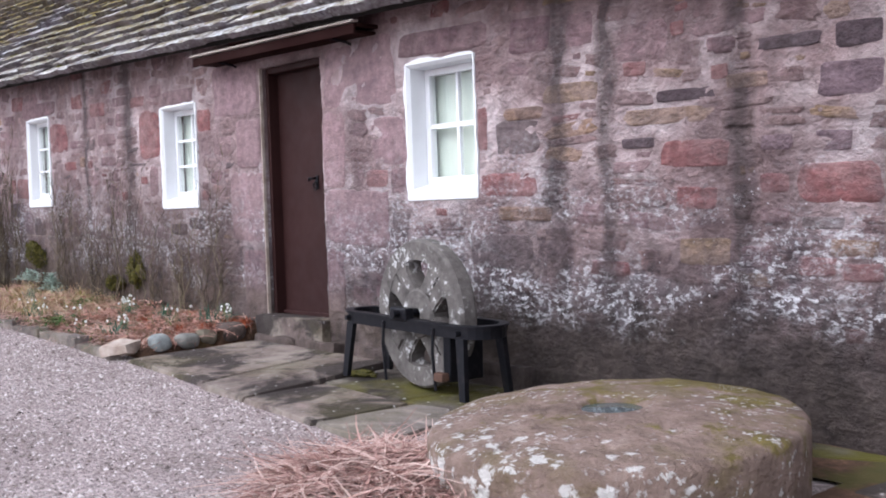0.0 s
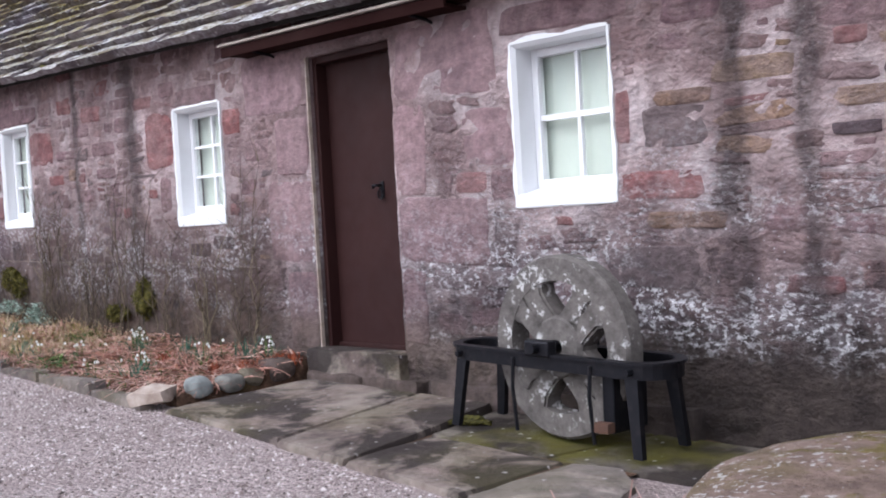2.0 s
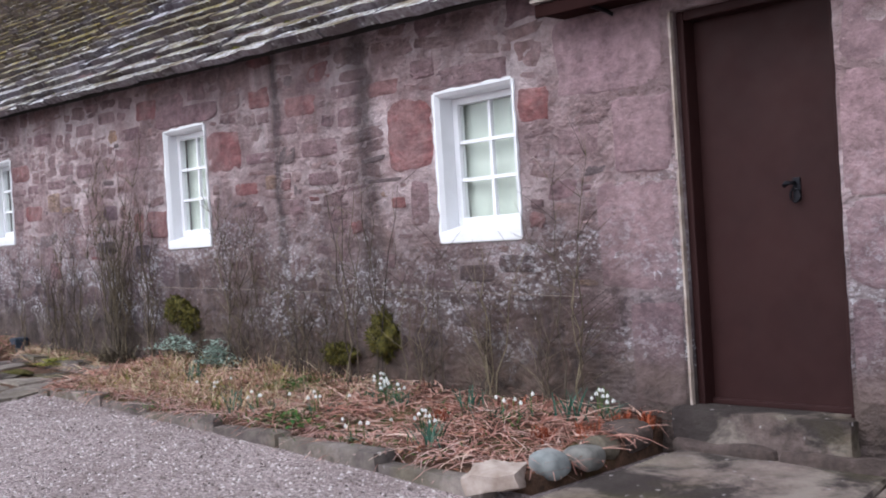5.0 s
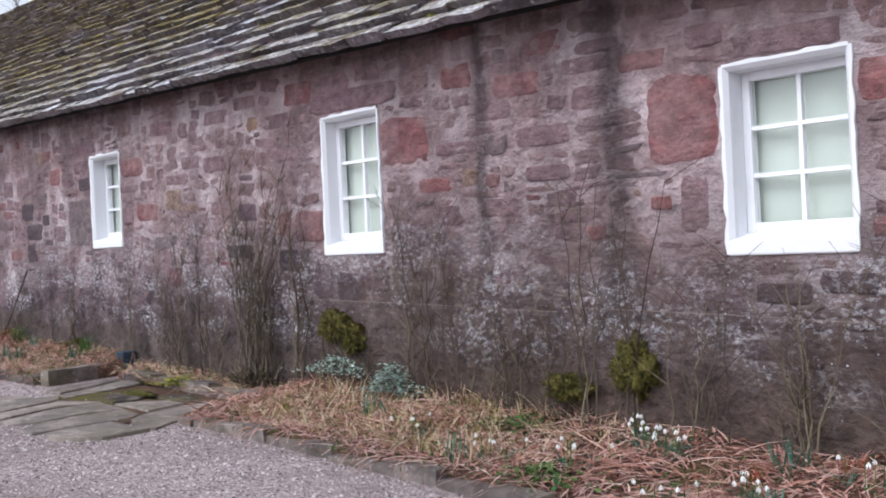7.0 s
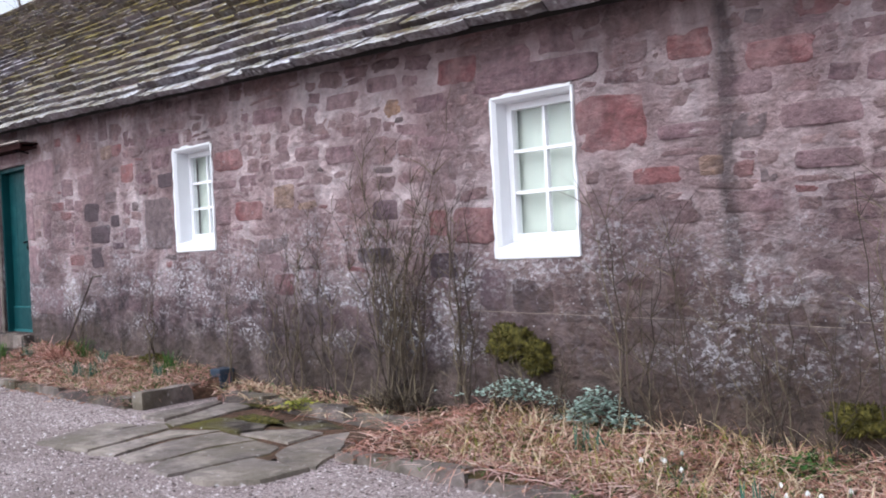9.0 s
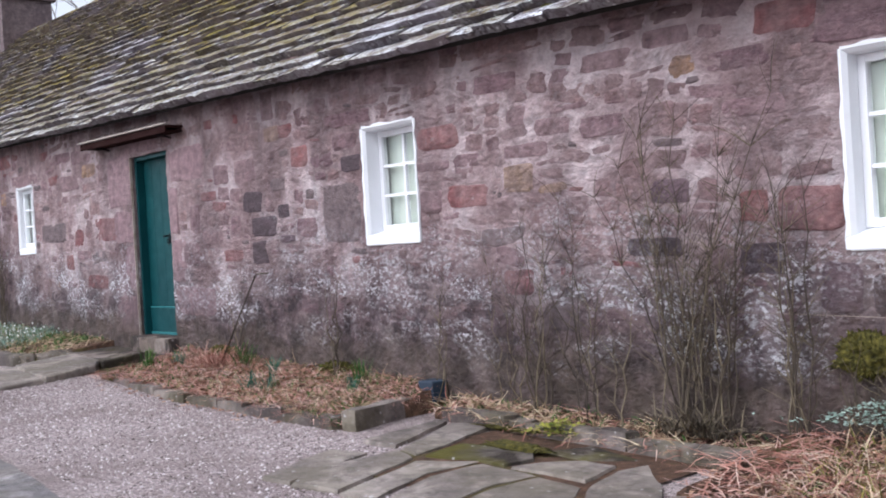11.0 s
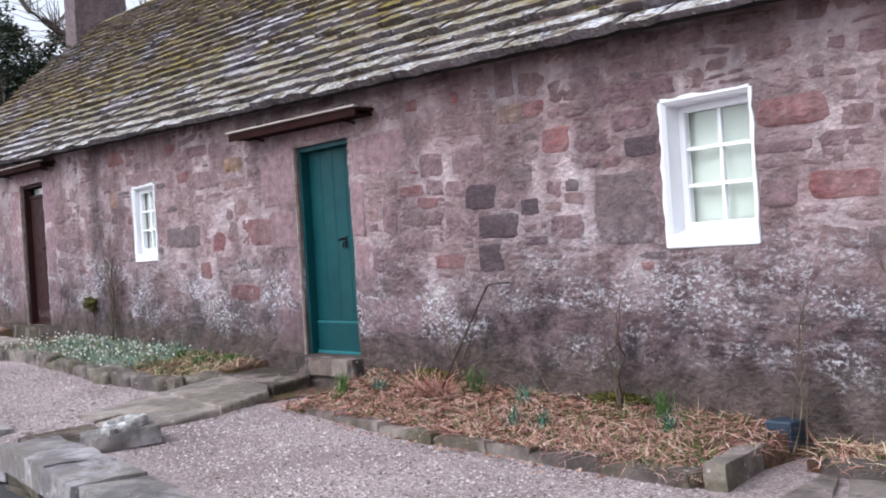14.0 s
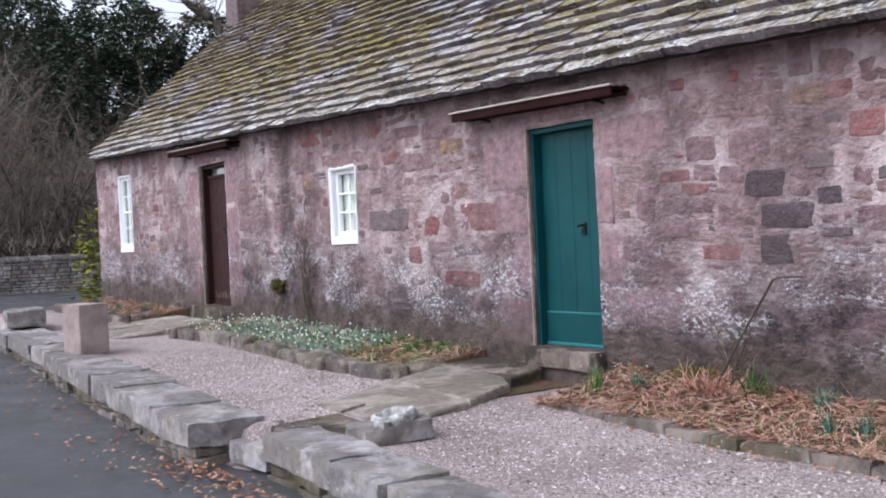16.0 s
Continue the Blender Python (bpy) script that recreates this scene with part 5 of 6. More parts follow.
def heap_spot():
    a, r = rnd(0, 6.28), math.sqrt(random.random())
    x, y = -3.64 + 0.62 * r * math.cos(a), 2.82 + 0.55 * r * math.sin(a)
    return (x, y, ground_z(x) + 0.01 + 0.13 * (1 - r * r) * random.random() ** 0.4)


litter("straw_heap", "heap of reddish dead iris straw beside the millstone", 3200, heap_spot, (0.15, 0.45), (0.003, 0.0065), (0.0, 0.45), PINK_STRAW, "straw heap")
litter("bed_greens", "small green weed blades in the bed", 900, bed_spot("flower_bed_1", 1.0, -12.9, -8.3), (0.03, 0.08), (0.003, 0.006), (0.4, 1.3), GREEN, "weeds")
litter("bed_greens", "small green weed blades in the bed", 1500, bed_spot("flower_bed_2"), (0.03, 0.09), (0.003, 0.006), (0.4, 1.3), GREEN, "weeds")
litter("bed_greens", "low green shoots behind the rockery", 900, bed_spot("flower_bed_3", 0.8, -27.5, -22.6, 0.0), (0.04, 0.12), (0.004, 0.008), (0.5, 1.3), GREEN, "weeds")
litter("bed_greens", "silvery green leaves carpeting the snowdrop bed", 2600, bed_spot("flower_bed_3", 0.9, -27.6, -23.9, 0.0), (0.05, 0.13), (0.004, 0.009), (0.5, 1.3), SILVER, "leaves")
litter("bed_greens", "green weeds at the wall foot", 260, bed_spot("flower_bed_5", 0.5), (0.03, 0.09), (0.004, 0.008), (0.4, 1.3), GREEN, "weeds")


def leaf_fall(label, n, where, size):
    pile = Pile()
    for i in range(n):
        p = Vector(where())
        s, a = rnd(*size), rnd(0, 6.28)
        u, v = Vector((math.cos(a), math.sin(a), rnd(-0.2, 0.2))) * s, Vector((-math.sin(a), math.cos(a), rnd(-0.2, 0.2))) * s * 0.6
        h = Vector((0, 0, s * rnd(0.2, 0.5)))
        pile.add([tuple(p - u), tuple(p - v + h), tuple(p + u), tuple(p + v + h), tuple(p + Vector((0, 0, 0.004)))], [(0, 1, 4), (1, 2, 4), (2, 3, 4), (3, 0, 4)])
    solo("fallen_leaves", pile.mesh("fallen_leaves"), DEADLEAF, label, "leaves", kind="stuff")


def road_spot():
    x = rnd(-29, -18.5)
    y = kerb_y(x) - 0.05 - abs(random.gauss(0, 0.35))
    return (x, y, land(x, y) + 0.03)


leaf_fall("brown fallen leaves blown along the road's edge", 300, road_spot, (0.015, 0.038))
leaf_fall("drift of brown leaves below the kerb step", 220, lambda: (lambda x, y: (x, y, land(x, y) + 0.02 + rnd(0, 0.04)))(random.gauss(-21.2, 0.5), 1.40 - abs(random.gauss(0, 0.20))), (0.014, 0.034))
leaf_fall("fallen leaves on the bed", 500, bed_spot("flower_bed_1"), (0.015, 0.035))
leaf_fall("orange-brown fallen leaves on the bed", 900, bed_spot("flower_bed_2", 1.0, -20.3, -17.2), (0.015, 0.04))
leaf_fall("fallen leaves along the edging", 60, lambda: (lambda x: (x, 3.60 - abs(random.gauss(0, 0.08)), ground_z(x) + 0.02))(rnd(-20, -16.5)), (0.015, 0.035))


# ---- flowers and shoots ----
def snowdrops(seed, n, spread):
    random.seed(seed)
    c = thing("snowdrop_clump", "clump of white snowdrops with grey-green leaves", "snowdrops", group="snowdrops in the beds")
    leaves, heads, stems = Pile(), Pile(), Pile()
    for i in range(n * 5):
        leaves.add(*ribbon((random.gauss(0, spread), random.gauss(0, spread * 0.7), 0), rnd(0, 6.28), rnd(0.07, 0.14), rnd(0.003, 0.005), rnd(0.9, 1.4), rnd(0.3, 0.9)))
    for i in range(n):
        x, y, h, a = random.gauss(0, spread), random.gauss(0, spread * 0.7), rnd(0.10, 0.17), rnd(0, 6.28)
        tip = (x + 0.03 * math.cos(a), y + 0.03 * math.sin(a), h)
        stems.add(*tube([(x, y, 0), (x, y, h * 0.8), (x + 0.015 * math.cos(a), y + 0.015 * math.sin(a), h + 0.008), tip], [0.0022, 0.002, 0.0016, 0.0016], 3))
        for k in range(4):
            b = k * math.pi / 2 + a
            u, w = Vector((math.cos(b), math.sin(b), 0)), Vector((-math.sin(b), math.cos(b), 0))
            t = Vector(tip)
            heads.add([tuple(t), tuple(t + u * 0.009 + w * 0.006 - Vector((0, 0, 0.013))), tuple(t + u * 0.009 - Vector((0, 0, 0.028))), tuple(t + u * 0.009 - w * 0.006 - Vector((0, 0, 0.013)))], [(0, 1, 2), (0, 2, 3)])
    part("leaf_tuft", leaves.mesh("leaf_tuft"), BLUE_GREEN, c)["kind"] = "stuff"
    part("flower_stem", stems.mesh("flower_stem"), GREEN, c)["kind"] = "stuff"
    part("flower_head", heads.mesh("flower_head"), PETAL, c, "nodding white flowers")["kind"] = "stuff"
    return c


def shoots(seed, n, h, material, label, category):
    random.seed(seed)
    pile = Pile()
    for i in range(n):
        pile.add(*ribbon((random.gauss(0, 0.04), random.gauss(0, 0.035), -0.01), rnd(0, 6.28), rnd(0.7, 1.0) * h, rnd(0.005, 0.009), rnd(1.15, 1.5), rnd(0.05, 0.3)))
    return solo("daffodil_tuft", pile.mesh("daffodil_tuft"), material, label, category, group="leaf shoots in the beds")


def stand_on_bed(ob, name, spots, scale=(0.85, 1.2)):
    front = BEDS[name][2]
    for i, (x, y) in enumerate(spots):
        m = Matrix.Translation((x, y, bed_z(x, y, front, 0.05 if name == "flower_bed_5" else 0.13) - 0.005)) @ Matrix.Rotation(rnd(0, 6.28), 4, "Z")
        copy_thing(ob, m) if i else None
        if i == 0:
            ob.matrix_basis = m


stand_on_bed(snowdrops(11, 8, 0.055), "flower_bed_1", [(-9.62, 4.38), (-8.95, 4.05), (-9.9, 4.52), (-8.12, 4.6)])
stand_on_bed(snowdrops(12, 5, 0.075), "flower_bed_1", [(-9.95, 4.1), (-10.4, 3.95), (-9.25, 3.85), (-11.2, 4.05), (-8.6, 4.35)])
random.seed(5)
stand_on_bed(snowdrops(13, 4, 0.16), "flower_bed_3", [(rnd(-27.8, -24.0), rnd(3.8, 4.55)) for i in range(46)])
random.seed(6)
stand_on_bed(shoots(21, 26, 0.19, BLUE_GREEN, "tuft of blue-green daffodil shoots in the bed", "daffodil shoots"), "flower_bed_2", [(-17.95, 4.05), (-17.72, 4.10), (-16.9, 4.35), (-18.3, 4.5), (-19.9, 4.35)])
stand_on_bed(shoots(22, 30, 0.26, GREEN, "tuft of tall green daffodil leaves by the door", "daffodil shoots"), "flower_bed_2", [(-20.15, 4.15), (-17.1, 4.58), (-18.9, 4.55)])
stand_on_bed(shoots(23, 18, 0.20, BLUE_GREEN, "tuft of green shoots among bracken", "daffodil shoots"), "flower_bed_1", [(-8.72, 3.85), (-9.0, 4.45), (-10.6, 3.85), (-11.9, 4.3), (-8.3, 4.5)])
stand_on_bed(shoots(24, 40, 0.16, BLUE_GREEN, "tuft of grey-green leaves on the far bed", "daffodil shoots"), "flower_bed_4", [(-32.6, 4.2), (-34.2, 4.3), (-31.6, 4.4)])
stand_on_bed(shoots(25, 60, 0.11, GREEN, "low bushy green weed at the wall", "weed"), "flower_bed_3", [(-23.2, 4.4), (-22.9, 4.55), (-23.9, 4.5), (-24.6, 4.55)])
stand_on_bed(shoots(26, 34, 0.10, RUSSET, "small russet dead fern at the doorway", "fern"), "flower_bed_1", [(-8.05, 4.35), (-8.0, 4.55), (-8.75, 4.55), (-7.88, 4.62), (-8.25, 4.2), (-9.1, 4.3)])


def leafy(name, label, category, n, spread, size, material, place):
    """A low cushion of many small leaves."""
    pile = Pile()
    for i in range(n):
        x, y = random.gauss(0, spread[0]), random.gauss(0, spread[1])
        p = Vector((x, y, rnd(0.0, spread[2]) * math.exp(-(x / spread[0]) ** 2 * 0.4)))
        a, s = rnd(0, 6.28), rnd(*size)
        u, w = Vector((math.cos(a), math.sin(a), rnd(-0.3, 0.7))) * s, Vector((-math.sin(a), math.cos(a), rnd(-0.3, 0.3))) * s * 0.45
        pile.add([tuple(p), tuple(p + u * 0.5 + w), tuple(p + u), tuple(p + u * 0.5 - w)], [(0, 1, 2, 3)])
    return solo(name, pile.mesh(name), material, label, category, place, kind="stuff")


leafy("lambs_ear", "silvery grey-green leafy sprays along the wall foot", "plant", 620, (0.20, 0.035, 0.14), (0.012, 0.032), SILVER, (-12.72, 4.60, bed_z(-12.72, 4.60, 3.62) + 0.10))
leafy("lambs_ear", "pale silvery leafy sprays along the wall foot", "plant", 820, (0.13, 0.035, 0.22), (0.012, 0.036), SILVER, (-12.08, 4.60, bed_z(-12.08, 4.60, 3.62) + 0.05))
leafy("weed_cushion", "bright green weed cushion by the sunken kerb", "plant", 500, (0.09, 0.07, 0.07), (0.015, 0.03), LAUREL, (-14.75, 4.38, ground_z(-14.75) + 0.06))
leafy("weed_cushion", "bright green weed cushion in the bed", "plant", 450, (0.16, 0.10, 0.06), (0.015, 0.035), GREEN, (-10.0, 3.86, bed_z(-10, 3.86, 3.62)))
leafy("weed_cushion", "green ground weed beside the wall", "plant", 450, (0.14, 0.08, 0.07), (0.015, 0.035), GREEN, (-10.75, 4.45, bed_z(-10.75, 4.45, 3.62)))
leafy("gable_laurel", "yellow-green laurel leaves beyond the gable", "shrub", 700, (0.20, 0.16, 2.3), (0.08, 0.17), LAUREL, (-36.3, 4.82, 0.42))


def moss_ball(x, z, rx, rz, label):
    """A hanging moss cushion: a lumpy dome covered in small tufts."""
    bm = bmesh.new()
    bmesh.ops.create_icosphere(bm, subdivisions=4, radius=1.0)
    for v in bm.verts:
        d = 1 + 0.55 * noise.noise(v.co * 1.5 + Vector((x, 0, z))) + 0.32 * noise.noise(v.co * 5 + Vector((z, x, 0))) + 0.14 * noise.noise(v.co * 18)
        v.co = Vector((v.co.x * rx * d, v.co.y * 0.075 * d, v.co.z * rz * d))
    for v in bm.verts[:]:
        if random.random() < 0.85 and v.co.y < 0.03:
            o, s = Vector(v.co), rnd(0.009, 0.024)
            out = Vector((o.x / rx, o.y / 0.075, o.z / rz)).normalized()
            a = out.orthogonal().normalized()
            a = (a * math.cos(o.x * 90) + out.cross(a) * math.sin(o.x * 90)) * s * 0.5
            bm.faces.new((bm.verts.new(o - a), bm.verts.new(o + a), bm.verts.new(o + out * s * 1.4)))
    solo("moss_cushion", to_mesh("moss_cushion", bm, True), MOSS, label, "moss", (x, WALL_Y - 0.02, z), group="moss on the wall")


moss_ball(-10.07, 0.70, 0.125, 0.155, "round yellow-green moss cushion growing on the wall")
moss_ball(-12.85, 0.86, 0.17, 0.11, "dark green moss cushion clinging to the wall")
moss_ball(-12.62, 0.78, 0.10, 0.10, "dark green moss cushion clinging to the wall")
moss_ball(-10.55, 0.56, 0.16, 0.07, "flat dark moss patch at the wall foot")
moss_ball(-27.0, 1.22, 0.16, 0.09, "small yellow-green moss cushion on the wall")
moss_ball(-19.55, 0.60, 0.28, 0.06, "low green moss along the wall foot")
moss_ball(-17.6, 0.55, 0.25, 0.04, "low green moss along the wall foot")


def moss_mat(x, y, rx, ry, label):
    bm = bmesh.new()
    bmesh.ops.create_icosphere(bm, subdivisions=4, radius=1.0)
    for v in bm.verts:
        d = 1 + 0.55 * noise.noise(v.co * 1.9 + Vector((x, y, 0))) + 0.40 * noise.noise(v.co * 5 + Vector((x, y, 0)))
        v.co = Vector((v.co.x * rx * d, v.co.y * ry * d, v.co.z * 0.014 * d + 0.010 * noise.noise(v.co * 14)))
    solo("moss_mat", to_mesh("moss_mat", bm, True), MOSS, label, "moss", (x, y, ground_z(x) + (0.040 if x > -6 else 0.036)), group="moss mats on the flags")


moss_mat(-5.9, 4.30, 0.16, 0.10, "small moss mat on the flagstones")
moss_mat(-14.75, 4.02, 0.26, 0.08, "moss mat in the flagstone joints")
moss_mat(-15.2, 4.40, 0.30, 0.06, "moss mat in the flagstone joints")

# field stones at the corner of the bed
for x, y, s, mat_, lab in ((-7.88, 3.84, 0.165, FIELD, "rounded grey field stone at the bed's corner"), (-7.84, 4.05, 0.165, FIELD, "rounded pale grey cobble at the bed's corner"),
                           (-7.92, 4.26, 0.17, RUBBLE_LOW, "rough brown stone at the bed's corner"), (-7.92, 4.50, 0.22, GREY, "flat mossy stone by the doorstep")):
    solo("field_stone", block(s * 1.15, s, s * 0.72, x + y * 3, 0.016, 6, 0.95, False), mat_, lab, "stone", (x, y, ground_z(x) + 0.045), group="stones at the bed's corner")
solo("broken_stone", block(0.27, 0.18, 0.10, 7.7, 0.035, 4, 0.3), PALE, "pale broken lump of sandstone at the bed's corner", "stone", m=pose(-7.95, 3.56, ground_z(-7.95) + 0.04, 8, -6, 25))
bm = boxed(-0.085, 0.085, -0.075, 0.075, 0.0, 0.16, bevel=0.012)
for v in bm.verts:
    if v.co.z < 0.05:
        v.co.x *= 0.85
        v.co.y *= 0.85
solo("plant_pot", bm, BLUE, "small dark blue square plant pot by the kerb", "plant pot", (-16.26, 4.63, ground_z(-16.26) + 0.07))

# bent iron bar leaning on the wall
vs, fs = tube([(-19.22, 4.45, 0.52), (-19.02, 4.56, 0.95), (-18.78, 4.63, 1.35), (-18.72, 4.62, 1.37), (-18.52, 4.62, 1.375)], [0.009, 0.009, 0.009, 0.009, 0.008], 6)
solo("bent_bar", mesh_of("bent_bar", vs, fs, True), BARK, "dark bent bar leaning against the wall in the bed", "bar")
for (xa, xb, z) in ((-10.6, -8.3, 1.0), (-13.6, -10.6, 1.04)):
    vs, fs = tube([(xa, WALL_Y - 0.05, z + 0.03), ((xa + xb) / 2, WALL_Y - 0.045, z), (xb, WALL_Y - 0.05, z - 0.04)], [0.0022] * 3, 4)
    solo("training_wire", mesh_of("training_wire", vs, fs), TWIG, "thin wire strung along the wall for climbers", "wire")


# ---- bare climbers on the wall ----
def climber(x, h, n, spread, seed, label, twig=10, thick=0.006):
    random.seed(seed)
    z0 = ground_z(x) + 0.10
    c = thing("bare_climber", label, "climbing shrub", (x, WALL_Y - 0.10, z0), group="bare climbers on the wall")
    side = Pile()
    for i in range(n):
        bx = random.gauss(0, 0.05)
        top = rnd(0.55, 1.0) * h
        lean = random.gauss(0, spread)
        pts, rad = [], []
        for k in range(8):
            t = k / 7
            pts.append((bx + lean * t ** 1.4 + 0.025 * noise.noise(Vector((t * 4, i * 3.1, seed))), rnd(-0.035, 0.055), top * t - 0.05))
            rad.append(thick * (1 - 0.75 * t) * rnd(0.9, 1.1))
        part("stem", mesh_of("stem", *tube(pts, rad, 4)), STEM, c)
        for j in range(twig):
            q = Vector(pts[random.randint(2, 7)])
            a = rnd(-1.1, 1.1)
            L = rnd(0.10, 0.38) * min(1, h)
            mid = q + Vector((math.sin(a) * L * 0.5, rnd(-0.03, 0.02), math.cos(a) * L * 0.45))
            end = q + Vector((math.sin(a) * L, rnd(-0.04, 0.03), math.cos(a) * L * 0.8))
            side.add(*tube([tuple(q), tuple(mid), tuple(end)], [0.0022, 0.0017, 0.0010], 3))
    part("twig", side.mesh("twig"), STEM, c)["kind"] = "stuff"


dense = "dense bare brown climber trained on the wall"
thin = "thin bare stems standing against the wall"
climber(-13.95, 1.95, 13, 0.30, 31, dense, 34, 0.0060)
climber(-13.70, 1.70, 8, 0.16, 32, dense, 26, 0.0065)
climber(-13.24, 1.60, 5, 0.10, 52, dense, 20, 0.0080)
climber(-11.83, 1.45, 5, 0.12, 33, dense, 24, 0.0065)
climber(-11.45, 1.30, 4, 0.14, 34, thin, 18, 0.0050)
climber(-14.70, 1.45, 5, 0.18, 53, thin, 18, 0.0050)
climber(-15.45, 1.2, 4, 0.16, 55, thin, 16, 0.0050)
climber(-10.35, 1.7, 5, 0.10, 35, thin, 8)
climber(-10.02, 1.5, 3, 0.12, 36, thin, 8)
climber(-9.55, 1.0, 5, 0.14, 37, thin, 6)
climber(-8.95, 1.1, 6, 0.14, 38, thin, 8)
climber(-8.36, 1.6, 4, 0.06, 39, thin, 14)
climber(-10.9, 1.0, 6, 0.18, 40, thin, 6)
climber(-12.9, 0.8, 4, 0.10, 41, thin, 8)
climber(-15.2, 1.3, 4, 0.14, 42, thin, 10)
climber(-16.2, 1.2, 3, 0.10, 43, thin, 8)
climber(-17.45, 0.95, 3, 0.05, 44, thin, 10, 0.010)
climber(-19.2, 0.95, 5, 0.20, 45, thin, 4)
climber(-26.1, 1.7, 10, 0.16, 46, dense, 18)
climber(-26.9, 1.0, 4, 0.14, 47, thin, 8)
climber(-12.35, 0.6, 3, 0.12, 48, thin, 4)
for i in range(11):
    random.seed(700 + i)
    climber(-8.5 - i * 0.66 + rnd(-0.12, 0.12), 0.6 if i in (1, 6) else rnd(0.7, 1.6), random.randint(2, 4), rnd(0.06, 0.2), 720 + i, thin, 12, 0.005)
random.seed(77)
litter("stem_base", "clump of broken brown stems at the climber's foot", 260, lambda: (random.gauss(-13.85, 0.16), 4.58 + rnd(-0.06, 0.06), ground_z(-13.85) + 0.12), (0.10, 0.30), (0.004, 0.008), (0.5, 1.4), STEM, "stems")
litter("stem_base", "clump of brown dead stems under the bent bar", 420, lambda: (random.gauss(-19.25, 0.14), 4.42 + rnd(-0.08, 0.08), ground_z(-19.25) + 0.14), (0.12, 0.34), (0.002, 0.005), (0.3, 1.3), BRACKEN, "stems")

# ---- boundary wall, trees and shrubs beyond ----
bwall = thing("wall_boundary", "grey dry-stone boundary wall across the road", "wall", (-47.5, 4.0, 0.55), kind="structure")
part("core", boxed(-0.16, 0.16, -16, 12, 0, 1.12), RUBBLE_LOW, bwall)
pile = Pile()
z = 0.0
while z < 1.10:
    h = rnd(0.07, 0.15)
    y = -6.0
    while y < 9.0:
        L = rnd(0.14, 0.42)
        p = rnd(0.17, 0.22)
        a, b, e, f = y + 0.01, y + L - 0.01, z + 0.008, z + h - 0.008
        pile.add([(p - 0.06, a, e), (p - 0.06, b, e), (p - 0.06, b, f), (p - 0.06, a, f), (p, a + 0.02, e + 0.012), (p, b - 0.02, e + 0.012), (p, b - 0.025, f - 0.012), (p, a + 0.02, f - 0.012)],
                 [(4, 5, 6, 7), (0, 1, 5, 4), (1, 2, 6, 5), (2, 3, 7, 6), (3, 0, 4, 7)])
        y += L
    z += h
ob = part("walling_stone", pile.mesh("walling_stone"), CAP, bwall)
ob["kind"] = "stuff"
y = -6.0
while y < 9.0:
    L = rnd(0.5, 0.9)
    part("cope_stone", block(0.46, L - 0.02, 0.13, y, 0.02, 3, 0.3), CAP, bwall, m=Matrix.Translation((0, y + L / 2, 1.12)))
    y += L


def crown(n, centre, radii, leaf, seed, gaps=0.1):
    """Leaf clumps scattered through an uneven crown."""
    random.seed(seed)
    pile = Pile()
    made = 0
    while made < n:
        d = Vector((random.gauss(0, 1), random.gauss(0, 1), random.gauss(0, 1))).normalized()
        r = rnd(0.55, 1.0) ** 0.5
        lump = 1 + 0.35 * noise.noise(d * 2.3 + Vector((seed, 0, 0))) + 0.2 * noise.noise(d * 6 + Vector((0, seed, 0)))
        p = Vector((d.x * radii[0], d.y * radii[1], d.z * radii[2])) * r * lump + Vector(centre)
        if noise.noise(p * 0.9) < gaps - 0.5:
            continue
        a = rnd(0, 6.28)
        s = rnd(*leaf)
        u = Vector((math.cos(a), math.sin(a), rnd(-0.7, 0.4))) * s
        w = Vector((-math.sin(a), math.cos(a), rnd(-0.5, 0.5))) * s * 0.4
        pile.add([tuple(p - u * 0.5), tuple(p + w), tuple(p + u * 0.6), tuple(p - w)], [(0, 1, 2, 3)])
        made += 1
    return pile.mesh("crown")


def evergreen(x, y, h, r, seed):
    t = thing("yew_tree", "dark evergreen yew tree behind the boundary wall", "tree", (x, y, 0.4), group="evergreens behind the wall")
    vs, fs = tube([(0, 0, 0), (0.1, 0, h * 0.4), (0, 0.1, h * 0.85)], [0.35, 0.22, 0.06], 8)
    part("trunk", mesh_of("trunk", vs, fs, True), BARK, t)
    for k in range(5):
        part("crown", crown(5200, (random.gauss(0, r * 0.35), random.gauss(0, r * 0.35), h * (0.22 + 0.16 * k)), (r * (1 - 0.12 * k), r * (1 - 0.12 * k), h * 0.17), (0.09, 0.24), seed + k), YEW, t)


evergreen(-57, 11.2, 11.5, 3.0, 101)
evergreen(-60, 8.0, 12.5, 3.2, 111)
evergreen(-58, 15.0, 11.8, 2.8, 121)
evergreen(-64, 12.6, 13.5, 3.4, 131)
evergreen(-61, 17.0, 10.8, 2.4, 141)
evergreen(-63, 5.4, 13.0, 3.0, 151)
evergreen(-66, 9.6, 14.5, 3.6, 161)
evergreen(-66, 15.8, 13.0, 3.2, 171)


